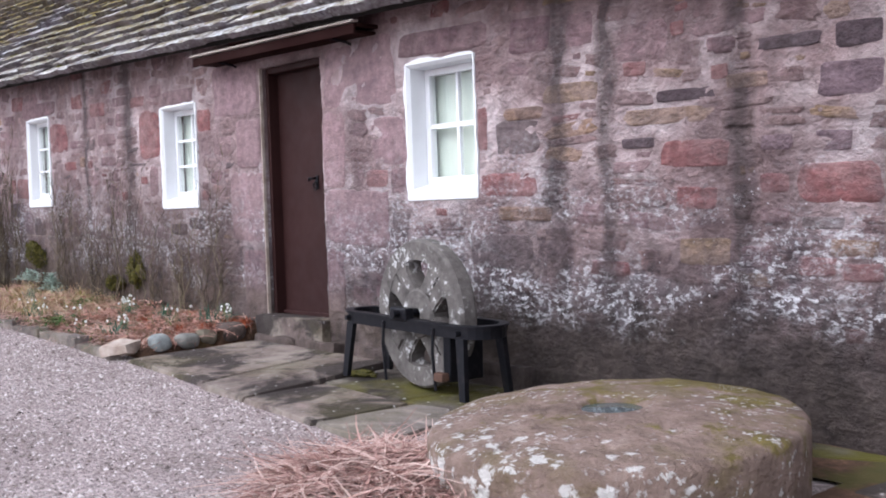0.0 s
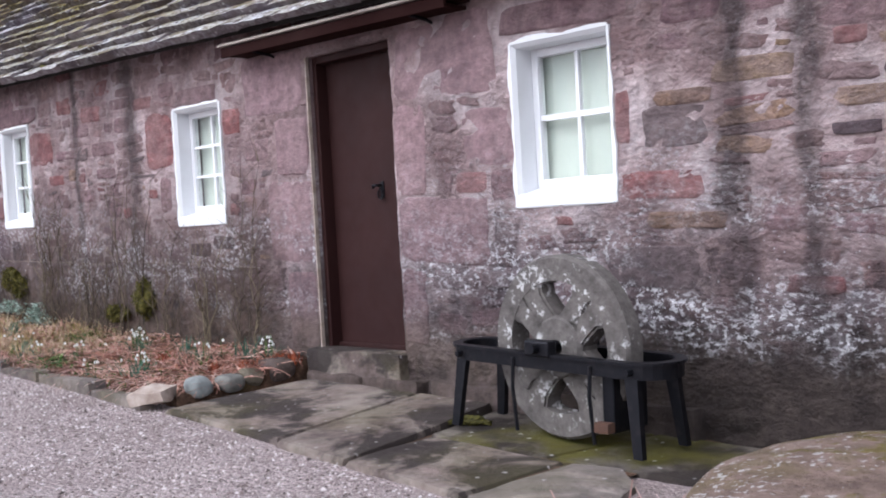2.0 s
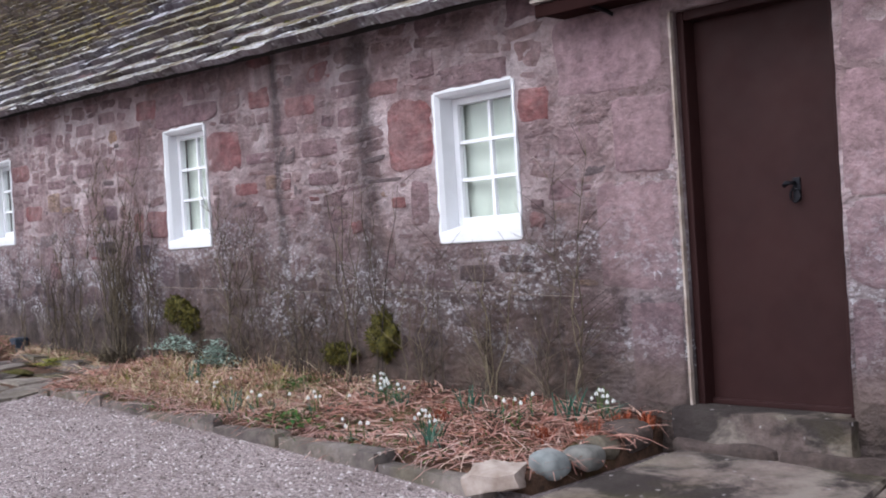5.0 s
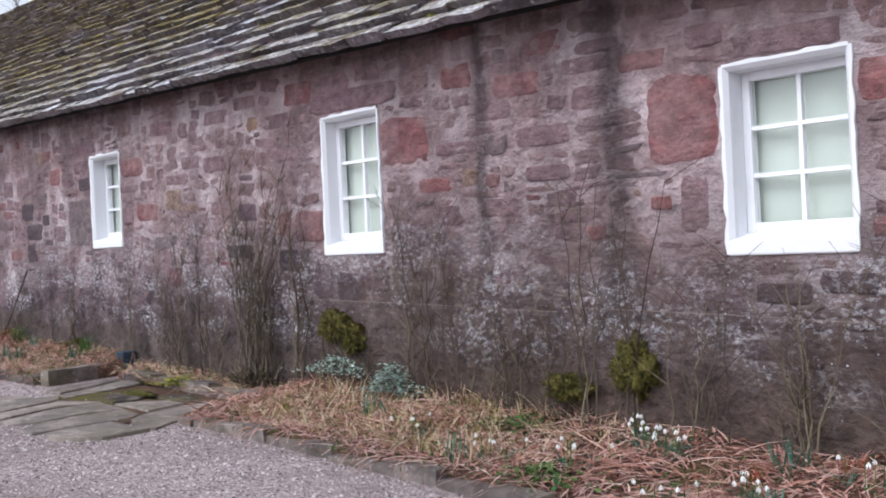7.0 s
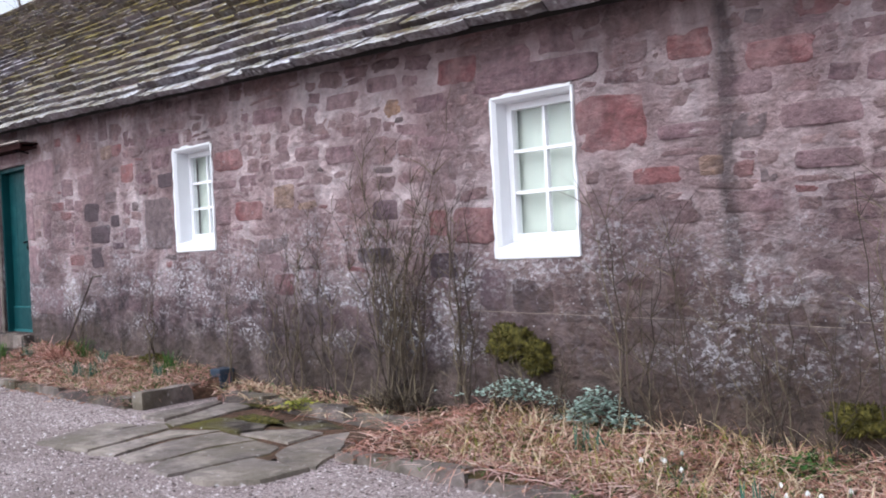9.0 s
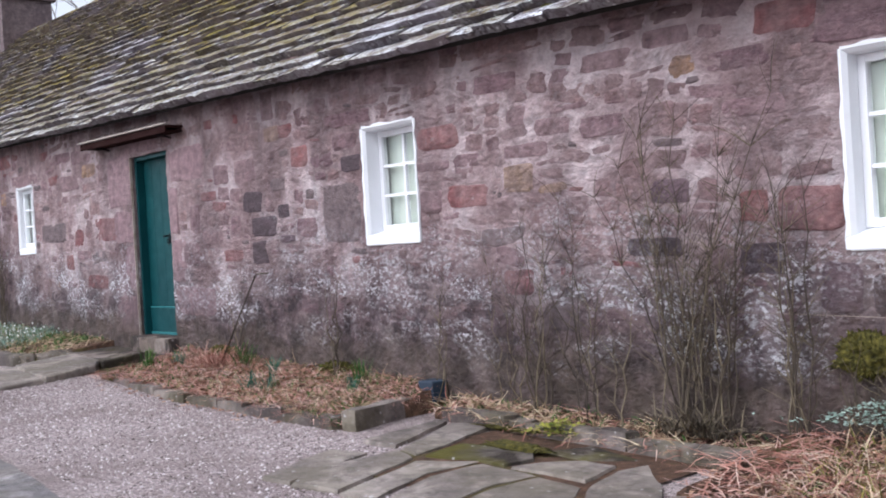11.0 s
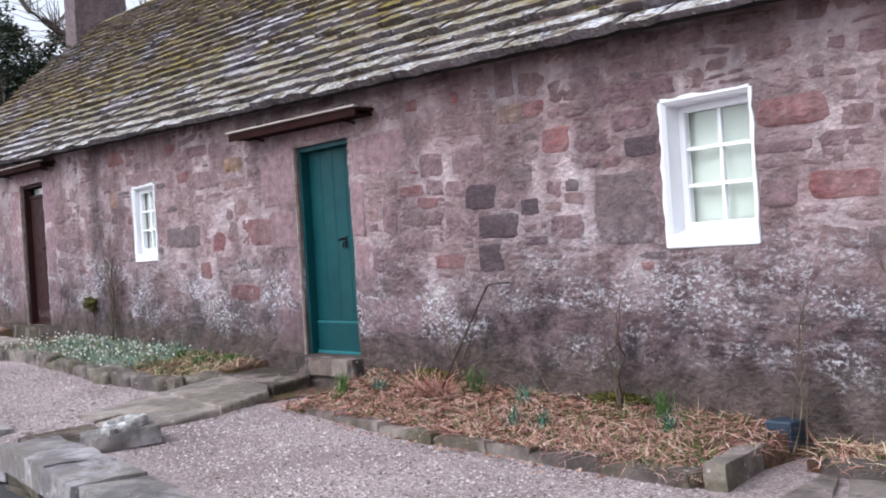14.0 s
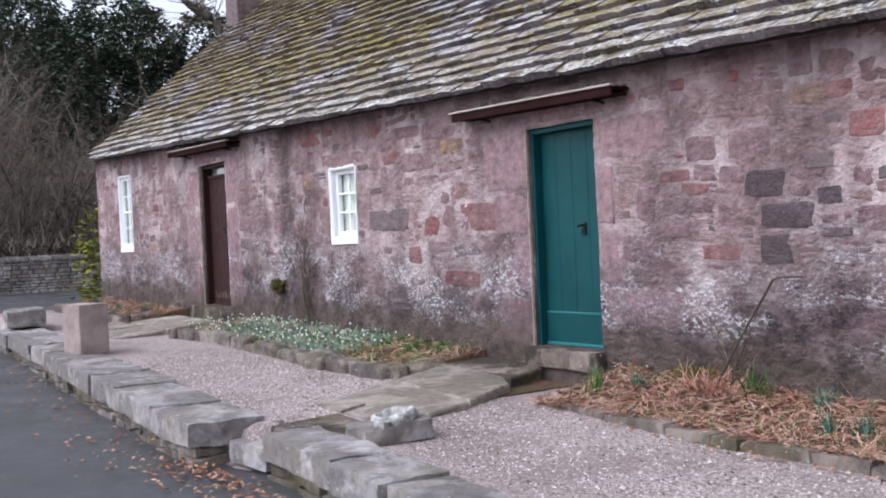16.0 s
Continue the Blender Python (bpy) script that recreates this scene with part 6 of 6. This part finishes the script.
def bare_tree(name, label, category, x, y, h, seed, levels=4, thick=0.16, spread=0.55, group="", stems=1):
    """A leafless tree or shrub grown by repeated branching."""
    random.seed(seed)
    t = thing(name, label, category, (x, y, 0.5), group=group)
    trunk, fine = Pile(), Pile()

    def grow(p, d, L, r, level):
        pts, rad = [tuple(p)], [r]
        q = Vector(p)
        for k in range(3):
            d = (d + Vector((random.gauss(0, 0.14), random.gauss(0, 0.14), random.gauss(0.03, 0.10)))).normalized()
            q = q + d * L / 3
            pts.append(tuple(q))
            rad.append(r * (1 - 0.14 * (k + 1)))
        (trunk if level >= levels - 1 else fine).add(*tube(pts, rad, 6 if level >= levels - 1 else 3))
        if level:
            for k in range(random.randint(3, 4)):
                s = Vector(pts[random.randint(1, 3)])
                nd = (d + Vector((random.gauss(0, spread), random.gauss(0, spread), random.gauss(0.05, spread * 0.7)))).normalized()
                grow(s, nd, L * rnd(0.55, 0.8), r * rnd(0.42, 0.6), level - 1)

    for k in range(stems):
        grow(Vector((random.gauss(0, 0.3) * (stems > 1), random.gauss(0, 0.5) * (stems > 1), 0)), Vector((random.gauss(0, 0.25), random.gauss(0, 0.25), 1)).normalized(), h * 0.42, thick, levels)
    part("trunk", trunk.mesh("trunk", True), BARK, t)
    part("branch_spray", fine.mesh("branch_spray"), TWIG, t)["kind"] = "stuff"


bare_tree("bare_tree", "leafless tree with crooked branches behind the roof", "tree", -54, 19.0, 15, 201, 5, 0.26, 0.5)
bare_tree("bare_tree", "leafless tree behind the boundary wall", "tree", -54, 7.2, 11, 206, 5, 0.14, 0.5)
crook = thing("crooked_tree", "bare tree with one thick crooked limb behind the gable", "tree", (-48, 14.3, 0.5))
vs, fs = tube([(0, 0, 0), (0, -0.15, 3), (0, -0.35, 6), (0, -0.75, 8.2)], [0.30, 0.25, 0.20, 0.16], 8)
part("trunk", mesh_of("trunk", vs, fs, True), BARK, crook)
vs, fs = tube([(0, -0.72, 8.1), (0, -1.36, 8.6), (0.05, -1.53, 8.98), (0, -1.75, 9.2), (-0.05, -2.1, 9.28), (0, -2.5, 9.54), (0, -3.05, 9.9), (0, -3.7, 10.8)], [0.16, 0.15, 0.14, 0.125, 0.11, 0.10, 0.085, 0.05], 7)
part("limb", mesh_of("limb", vs, fs, True), BARK, crook)
twigs = Pile()
random.seed(88)
for i in range(60):
    t = rnd(0, 1)
    p = Vector((0, -1.5 - 1.9 * t, 9.0 + 1.3 * t))
    d = Vector((random.gauss(0, 0.4), random.gauss(-0.2, 0.7), rnd(0.1, 1.0))).normalized() * rnd(0.5, 1.8)
    twigs.add(*tube([tuple(p), tuple(p + d * 0.5 + Vector((0, 0, rnd(-0.1, 0.15)))), tuple(p + d)], [0.022, 0.014, 0.006], 3))
part("branch_spray", twigs.mesh("branch_spray"), TWIG, crook)["kind"] = "stuff"
for i, (x, y, h) in enumerate(((-50.5, 5.6, 8.6), (-51.0, 7.0, 8.0), (-50.0, 8.3, 7.2), (-51.5, 9.6, 6.4), (-52.5, 6.2, 9.6), (-52.5, 11.0, 5.6))):
    bare_tree("bare_shrub", "tangled leafless grey-brown shrub behind the wall", "shrub", x, y, h, 300 + i, 5, 0.060, 0.62, "leafless shrubs", 5)
# dark undergrowth and rising wood behind
litter("undergrowth", "dark tangled undergrowth behind the boundary wall", 5000, lambda: (rnd(-56, -48.4), rnd(3, 14), rnd(0.4, 2.4)), (0.3, 0.9), (0.008, 0.03), (0.2, 1.4), TWIG, "undergrowth")
woods = crown(14000, (-80, 10, 5.5), (8, 13, 8.0), (0.3, 0.8), 401, -0.3)
solo("far_wood", woods, YEW, "dark evergreen wood in the distance", "woodland", kind="stuff")

# ---- roof slates, laid in courses ----
random.seed(41)
slate_meshes = []
for i in range(14):
    vs = []
    cols = 5
    wob = [rnd(-0.017, 0.017) for c in range(cols)]
    for row, (v, th) in enumerate(((0.0, 1.0), (0.5, 0.75), (1.0, 0.3))):
        for c in range(cols):
            u = -0.5 + c / (cols - 1)
            dy = wob[c] if row == 0 else 0.0
            if row == 0 and c in (0, cols - 1):
                dy += rnd(0.0, 0.016)
            b = rnd(-0.005, 0.005)
            vs.append((u, dy + v * 0.29, 0.066 * th + b))
    n = len(vs)
    vs += [(x, y + (0.026 if k < cols else 0), 0.0 if k < cols else z - 0.012) for k, (x, y, z) in enumerate(vs)]
    fs = []
    for r in range(2):
        for c in range(cols - 1):
            a = r * cols + c
            fs += [(a, a + 1, a + cols + 1, a + cols)]
    for c in range(cols - 1):
        fs.append((n + c, n + c + 1, c + 1, c))
    for r in range(2):
        a, b = r * cols, (r + 1) * cols
        fs.append((a, b, n + b, n + a))
        a, b = r * cols + cols - 1, (r + 1) * cols + cols - 1
        fs.append((b, a, n + a, n + b))
    slate_meshes.append((vs, fs))
shared = []
for i, (vs, fs) in enumerate(slate_meshes):
    me = mesh_of("slate", vs, fs)
    me.materials.append(SLATE)
    shared.append(me)
far = Pile()
COURSE = 0.142
slope = math.atan(PITCH)
count = 0
for c in range(26):
    x = RX0 - rnd(0, 0.3)
    y = EAVE_Y + c * COURSE
    while x < 1.0:
        w = rnd(0.24, 0.58) * (1.15 if c < 4 else 0.9)
        xc = x + w / 2
        if xc - w / 2 < RX0 - 0.02:
            x += w
            continue
        k = random.randrange(14)
        tilt = math.atan(0.0345)
        m = (Matrix.Translation((xc, y + rnd(-0.008, 0.008), plane_z(xc, y) + 0.036 + rnd(0, 0.008))) @ Matrix.Rotation(tilt, 4, "Y") @ Matrix.Rotation(slope + radians(rnd(-9.0, -7.0)), 4, "X")
             @ Matrix.Rotation(radians(rnd(-0.8, 0.8)), 4, "Z") @ Matrix.Diagonal((w - 0.008, rnd(0.95, 1.1), rnd(0.75, 1.25), 1)))
        if c < 9 and -24.0 < xc < -8.5 and count < 300:
            part("slate", shared[k], SLATE, roof, m=m)
            count += 1
        else:
            vs, fs = slate_meshes[k]
            far.add([tuple(m @ Vector(p)) for p in vs], fs)
        x += w
ob = part("slate_field", far.mesh("slate_field"), SLATE, roof, "mossy stone slates in diminishing courses")
ob["kind"] = "stuff"

# moss tufts in the slate joints
pile = Pile()
for i in range(800):
    c = random.randrange(1, 25)
    x = -6 - 29 * random.random()
    y = EAVE_Y + c * COURSE + rnd(-0.01, 0.03)
    if noise.noise(Vector((x * 0.5, y * 1.2, 8))) < -0.05:
        continue
    z = plane_z(x, y) + 0.03
    r, h = rnd(0.03, 0.13), rnd(0.015, 0.035)
    ring = [(x + r * rnd(0.7, 1.2) * math.cos(a), y + r * 0.5 * math.sin(a), z + PITCH * r * 0.5 * math.sin(a)) for a in [k * math.pi / 3 for k in range(6)]]
    pile.add(ring + [(x, y - 0.01, z + h)], [(k, (k + 1) % 6, 6) for k in range(6)])
ob = part("moss_tufts", pile.mesh("moss_tufts", True), MOSS, roof, "yellow-green moss tufts")
ob["kind"] = "stuff"

# ---- stones of the front wall ----
random.seed(17)


def stone_mesh(seed, n=12, square=0.6):
    """A unit stone seen from the front: an uneven rounded outline with a worn, slightly domed face."""
    random.seed(seed)
    outline = []
    for i in range(n):
        a = 2 * math.pi * (i + 0.5) / n
        c, s = math.cos(a), math.sin(a)
        e = 2 / (2 + 5 * square)
        x, z = math.copysign(abs(c) ** e, c), math.copysign(abs(s) ** e, s)
        f = 1 + rnd(-0.34, 0.10) * max(0.30, 1.3 - square)
        outline.append((0.5 * x * f, 0.5 * z * f))
    vs, fs = [], []
    for scale, y in ((1.0, 0.7), (0.96, -0.25), (0.88, -0.85), (0.5, -1.0)):
        for x, z in outline:
            vs.append((x * scale, y + (rnd(-0.4, 0.4) if scale < 0.95 else 0), z * scale))
    vs.append((0, -1.0, 0))
    for r in range(3):
        fs += [(r * n + i, r * n + (i + 1) % n, (r + 1) * n + (i + 1) % n, (r + 1) * n + i) for i in range(n)]
    fs += [(3 * n + i, 3 * n + (i + 1) % n, 4 * n) for i in range(n)]
    return vs, fs


rough_forms = [stone_mesh(500 + i, 17, 0.50) for i in range(40)]
broken_forms = [stone_mesh(560 + i, 17, 1.05) for i in range(16)]
square_forms = [stone_mesh(600 + i, 16, 1.6) for i in range(8)]


def form_mesh(form, material):
    me = mesh_of("stone", *form, smooth=True)
    me.materials.append(material)
    return me


random.seed(23)
part_meshes = {}
stone_far = Pile()
stone_count = 0
CELL = 0.048
S0 = -0.42
NX, NZ = int((EAST - WEST) / CELL), int(3.4 / CELL)
taken = np.zeros((NX, NZ), dtype=bool)


def block_out(x0, x1, z0, z1):
    for i in range(max(0, int((x0 - WEST) / CELL)), min(NX, int(math.ceil((x1 - WEST) / CELL)))):
        x = WEST + (i + 0.5) * CELL
        a = int(math.floor((z0 + SHEAR * x - S0) / CELL))
        b = int(math.ceil((z1 + SHEAR * x - S0) / CELL))
        taken[i, max(0, a):max(0, min(NZ, b))] = True


for x0, x1, z0, z1, rows in OPENINGS.values():
    block_out(x0 - 0.02, x1 + 0.02, z0 - 0.02, z1 + 0.02)


def lay(x0, x1, z0, z1, material, proud, form, as_part=True):
    """Sets one stone into the wall face."""
    global stone_count
    xc, zc = (x0 + x1) / 2, (z0 + z1) / 2
    m = Matrix.Translation((xc, skin(xc, zc) - 0.002, zc)) @ Matrix.Rotation(math.atan(SHEAR) * 0.8, 4, "Y") @ Matrix.Diagonal((x1 - x0, proud, z1 - z0, 1))
    if as_part and stone_count < 300:
        key = (id(form), material.name)
        if key not in part_meshes:
            part_meshes[key] = form_mesh(form, material)
        part("stone", part_meshes[key], material, wall_front, m=m)
        stone_count += 1
    else:
        stone_far.add([tuple(m @ Vector(p)) for p in form[0]], form[1])


# squared dressings round the doors: left, right, foot, head
BROWN_DOOR = [
    (-8.46, -7.68, 2.05, 2.52), (-8.06, -7.67, 1.61, 2.03), (-8.20, -7.67, 0.97, 1.59), (-8.02, -7.67, 0.36, 0.95),
    (-6.775, -5.88, 1.98, 2.50), (-6.775, -6.49, 1.40, 1.97), (-6.775, -6.00, 0.965, 1.385), (-6.775, -6.55, 0.45, 0.95), (-6.19, -5.78, 1.54, 1.89),
]
TEAL_DOOR = [
    (-22.25, -21.61, 2.16, 2.80), (-22.14, -21.61, 1.76, 2.14), (-22.0, -21.61, 1.20, 1.74), (-22.2, -21.61, 0.72, 1.18), (-21.95, -20.45, 2.75, 3.02),
    (-20.645, -19.82, 2.34, 2.73), (-20.645, -20.44, 1.80, 2.32), (-20.645, -20.30, 1.28, 1.78), (-20.60, -19.72, 0.95, 1.26),
]
FAR_DOOR = [
    (-30.4, -29.78, 2.35, 3.05), (-30.3, -29.78, 1.6, 2.33), (-30.5, -29.78, 0.9, 1.58), (-28.70, -28.2, 2.4, 3.1), (-28.70, -28.3, 1.6, 2.38), (-28.70, -28.2, 0.9, 1.58), (-30.0, -28.5, 3.08, 3.36),
]
RED_STONES_1 = [
    (-2.59, -2.38, 0.82, 0.91), (-2.82, -2.37, 1.19, 1.39), (-2.82, -2.61, 0.84, 0.94), (-3.02, -2.85, 1.25, 1.35), (-3.29, -3.18, 1.84, 1.92), (-3.53, -3.26, 1.18, 1.30),
    (-3.54, -3.45, 2.10, 2.18), (-3.62, -3.19, 1.40, 1.55), (-3.87, -3.70, 1.92, 2.00), (-4.14, -3.85, 0.81, 0.90), (-5.05, -4.55, 1.28, 1.44), (-5.05, -4.96, 1.58, 1.87),
    (-6.26, -6.00, 1.39, 1.52), (-8.74, -8.49, 1.97, 2.18), (-9.93, -9.79, 1.55, 1.63), (-9.94, -9.47, 1.79, 2.27), (-10.12, -9.78, 2.31, 2.42), (-11.10, -10.70, 2.30, 2.45),
    (-11.57, -11.28, 2.42, 2.59), (-11.85, -11.51, 1.77, 1.87), (-12.25, -11.71, 1.98, 2.32), (-13.35, -12.95, 1.49, 1.74),
]
RED_STONES_2 = [
    (-13.43, -13.04, 2.56, 2.74), (-13.58, -13.38, 1.56, 1.74), (-15.50, -15.21, 1.16, 1.34), (-16.07, -15.62, 1.79, 1.96), (-16.39, -15.90, 2.24, 2.42), (-18.18, -17.91, 2.29, 2.48),
    (-18.38, -18.13, 2.57, 2.70), (-19.51, -19.11, 1.49, 1.61), (-19.78, -19.61, 2.82, 2.92), (-19.92, -19.58, 2.11, 2.21), (-22.74, -21.98, 1.81, 2.10), (-23.04, -22.40, 1.25, 1.42),
    (-23.71, -23.45, 1.49, 1.69), (-26.20, -25.64, 2.99, 3.20),
]
BUFF_STONES_1 = [
    (-2.65, -2.40, 0.94, 1.02), (-3.20, -2.95, 1.78, 1.86), (-3.52, -3.17, 0.88, 1.03), (-3.88, -3.25, 1.64, 1.73), (-4.48, -4.04, 1.82, 1.94), (-4.82, -4.48, 1.75, 1.83),
    (-4.90, -4.42, 1.13, 1.22), (-11.40, -11.24, 1.79, 1.90), (-15.46, -15.16, 1.86, 2.06), (-18.64, -18.33, 2.56, 2.71), (-23.03, -22.60, 2.61, 2.78),
]
DARK_STONES_1 = [
    (-2.61, -2.36, 1.91, 2.04), (-3.02, -2.67, 1.95, 2.02), (-3.64, -3.25, 1.75, 1.82), (-3.89, -3.65, 1.52, 1.58), (-8.97, -8.67, 1.10, 1.21), (-9.31, -9.00, 1.05, 1.16),
    (-9.42, -9.14, 0.77, 0.88), (-12.83, -12.47, 1.04, 1.27), (-13.60, -13.29, 1.27, 1.45), (-14.39, -13.97, 1.39, 1.51),
    (-17.41, -17.12, 2.18, 2.32), (-18.45, -18.24, 1.86, 1.99), (-18.94, -18.47, 1.71, 1.90), (-18.96, -18.66, 1.45, 1.68), (-19.07, -18.70, 1.94, 2.15),
]
GREY_STONES_1 = [
    (-2.80, -2.56, 1.07, 1.13), (-3.79, -3.56, 0.71, 0.82), (-4.90, -4.51, 1.54, 1.76), (-5.15, -4.59, 0.82, 1.06), (-5.96, -5.75, 1.08, 1.21), (-6.08, -5.84, 0.82, 0.93),
    (-6.51, -6.20, 0.81, 0.91), (-15.15, -14.80, 0.93, 1.10), (-16.27, -16.04, 1.08, 1.17), (-17.72, -17.15, 1.60, 2.11), (-18.55, -18.29, 2.11, 2.23), (-24.56, -23.66, 1.86, 2.12),
]
MAUVE_STONES_1 = [
    (-3.02, -2.85, 1.10, 1.18), (-3.95, -3.56, 1.99, 2.22), (-4.24, -4.00, 1.11, 1.23), (-4.28, -4.07, 2.13, 2.34), (-4.75, -4.40, 2.15, 2.37), (-5.85, -4.95, 2.25, 2.42),
    (-5.97, -5.78, 1.33, 1.52), (-6.35, -6.28, 1.40, 1.53), (-8.45, -8.15, 1.75, 1.91), (-9.41, -8.78, 2.27, 2.40), (-9.67, -9.44, 2.37, 2.50), (-10.46, -10.17, 2.15, 2.29),
    (-10.54, -10.16, 2.36, 2.46), (-10.85, -10.49, 1.77, 1.87), (-10.93, -10.47, 1.98, 2.11), (-11.26, -10.91, 1.58, 1.70), (-11.26, -10.94, 2.18, 2.30), (-11.66, -11.23, 2.00, 2.09),
    (-13.01, -12.56, 2.57, 2.73), (-13.10, -12.05, 2.44, 2.60), (-13.66, -13.25, 2.14, 2.25), (-13.75, -13.31, 2.41, 2.53),
]
MAUVE_STONES_2 = [
    (-14.20, -13.85, 2.62, 2.74), (-14.70, -14.26, 2.56, 2.68), (-14.73, -14.35, 2.15, 2.29), (-15.14, -14.80, 2.21, 2.33), (-15.45, -15.01, 2.09, 2.19), (-15.72, -15.27, 2.57, 2.70),
    (-16.39, -16.13, 1.77, 1.95), (-16.40, -16.02, 2.09, 2.16), (-17.02, -16.70, 2.84, 2.96), (-17.52, -17.17, 2.37, 2.51), (-17.66, -16.93, 2.56, 2.68), (-18.15, -17.81, 1.66, 1.85),
    (-18.65, -18.44, 2.76, 3.04), (-19.22, -18.80, 2.23, 2.46), (-19.30, -19.12, 2.07, 2.20), (-19.33, -19.14, 1.74, 1.94), (-19.63, -19.31, 2.25, 2.45), (-19.96, -19.50, 1.68, 1.82),
    (-20.18, -19.97, 1.81, 2.10), (-20.37, -20.01, 1.48, 1.72), (-23.34, -22.89, 1.61, 1.73), (-23.35, -23.06, 2.80, 2.98),
]
MAUVE_STONES_3 = [
    (-9.74, -9.56, 1.40, 1.72), (-10.44, -9.96, 2.46, 2.54),
    (-23.81, -23.16, 2.49, 2.70), (-24.14, -23.41, 2.86, 3.01), (-25.70, -24.60, 2.69, 2.85),
]
PURPLE_STONES_1 = [
    (-2.70, -2.36, 1.69, 1.86), (-2.72, -2.52, 1.44, 1.54), (-3.01, -2.83, 1.46, 1.54), (-13.11, -12.87, 1.06, 1.34), (-14.19, -13.90, 1.70, 1.85), (-18.43, -18.18, 1.64, 1.71),
]
for group_, material_, forms_ in ((BROWN_DOOR, DRESSED, square_forms), (TEAL_DOOR, DRESSED, square_forms), (FAR_DOOR, DRESSED, square_forms), (RED_STONES_1, RED, broken_forms), (RED_STONES_2, RED, broken_forms), (BUFF_STONES_1, BUFF, broken_forms),
                                  (DARK_STONES_1, DARK, broken_forms), (GREY_STONES_1, GREY, broken_forms), (PURPLE_STONES_1, PURPLE, broken_forms),
                                  (MAUVE_STONES_1, MAUVE, broken_forms), (MAUVE_STONES_2, MAUVE, broken_forms), (MAUVE_STONES_3, MAUVE, broken_forms)):
    for a, b, c, d in group_:
        block_out(a - 0.01, b + 0.01, c - 0.01, d + 0.01)
        lay(a, b, c, d, material_, rnd(0.006, 0.012), random.choice(forms_))

# random rubble fills the rest, packed cell by cell
piles = {RUBBLE: Pile(), RED: Pile(), BUFF: Pile(), GREY: Pile(), MAUVE: Pile()}
for j in range(NZ):
    for i in range(NX):
        if taken[i, j]:
            continue
        x0, s0 = WEST + i * CELL, S0 + j * CELL
        zb = s0 - SHEAR * x0
        if zb < ground_z(x0) - 0.05 or zb > top_z(x0) - 0.12 or x0 > 1.5:
            continue
        big = random.random()
        w = random.randint(6, 12) if big > 0.5 else random.randint(3, 7)
        h = random.randint(3, 5) if big > 0.82 else random.randint(2, 3)
        if random.random() < (0.34 if zb - ground_z(x0) < 1.05 else 0.14):
            h = 1
        ww = 0
        while ww < w and i + ww < NX and not taken[i + ww, j]:
            ww += 1
        hh = 1
        while hh < h and j + hh < NZ and not taken[i:i + ww, j + hh].any():
            hh += 1
        hh = min(hh, max(1, ww - 1))
        taken[i:i + ww, j:j + hh] = True
        lift = zb - ground_z(x0)
        if ww < 2 or random.random() < (0.14 if x0 > -8.0 else 0.22 if x0 > -20 else 0.42):
            continue
        if lift < 0.34 + 0.12 * noise.noise(Vector((x0 * 1.3, 0, 2))) and random.random() < 0.82:
            continue
        if lift < 1.05 and random.random() < 0.22:
            continue
        gap = rnd(0.0, 0.012)
        xa, xb = x0 + gap + rnd(-0.01, 0.01), x0 + ww * CELL - gap + rnd(-0.01, 0.01)
        xm = (xa + xb) / 2
        za, zc = s0 - SHEAR * xm + gap * 0.7 + rnd(-0.008, 0.008), s0 + hh * CELL - SHEAR * xm - gap * 0.7 + rnd(-0.008, 0.008)
        r = random.random()
        east = xm > -5.0
        material = RED if r < 0.06 else BUFF if r < (0.16 if east else 0.09) else GREY if r < 0.15 else MAUVE if r < 0.32 else RUBBLE
        form = random.choice(rough_forms)
        if lift < 1.05:
            material = RUBBLE if material in (RED, BUFF) and random.random() < 0.6 else material
        proud = rnd(0.003, 0.011) if hh > 1 else rnd(0.002, 0.007)
        proud *= 0.6 if lift < 1.05 or xm < -8.0 else 1.0
        near = stone_count < 300 and hh > 1 and ww > 4 and (-7.0 < xm < -3.0 or -17 < xm < -10)
        m = Matrix.Translation((xm, skin(xm, (za + zc) / 2) - 0.002, (za + zc) / 2)) @ Matrix.Rotation(math.atan(SHEAR) + radians(rnd(-8, 8)), 4, "Y") @ Matrix.Diagonal((xb - xa, proud, zc - za, 1))
        if near:
            key = (id(form), material.name)
            if key not in part_meshes:
                part_meshes[key] = form_mesh(form, material)
            part("stone", part_meshes[key], material, wall_front, m=m)
            stone_count += 1
        else:
            piles[material].add([tuple(m @ Vector(p)) for p in form[0]], form[1])
for material, pl in piles.items():
    if pl.v:
        ob = part("rubble_stones", pl.mesh("rubble_stones", True), material, wall_front)
        ob["kind"] = "stuff"
if stone_far.v:
    ob = part("dressed_stones", stone_far.mesh("dressed_stones", True), DRESSED, wall_front)
    ob["kind"] = "stuff"
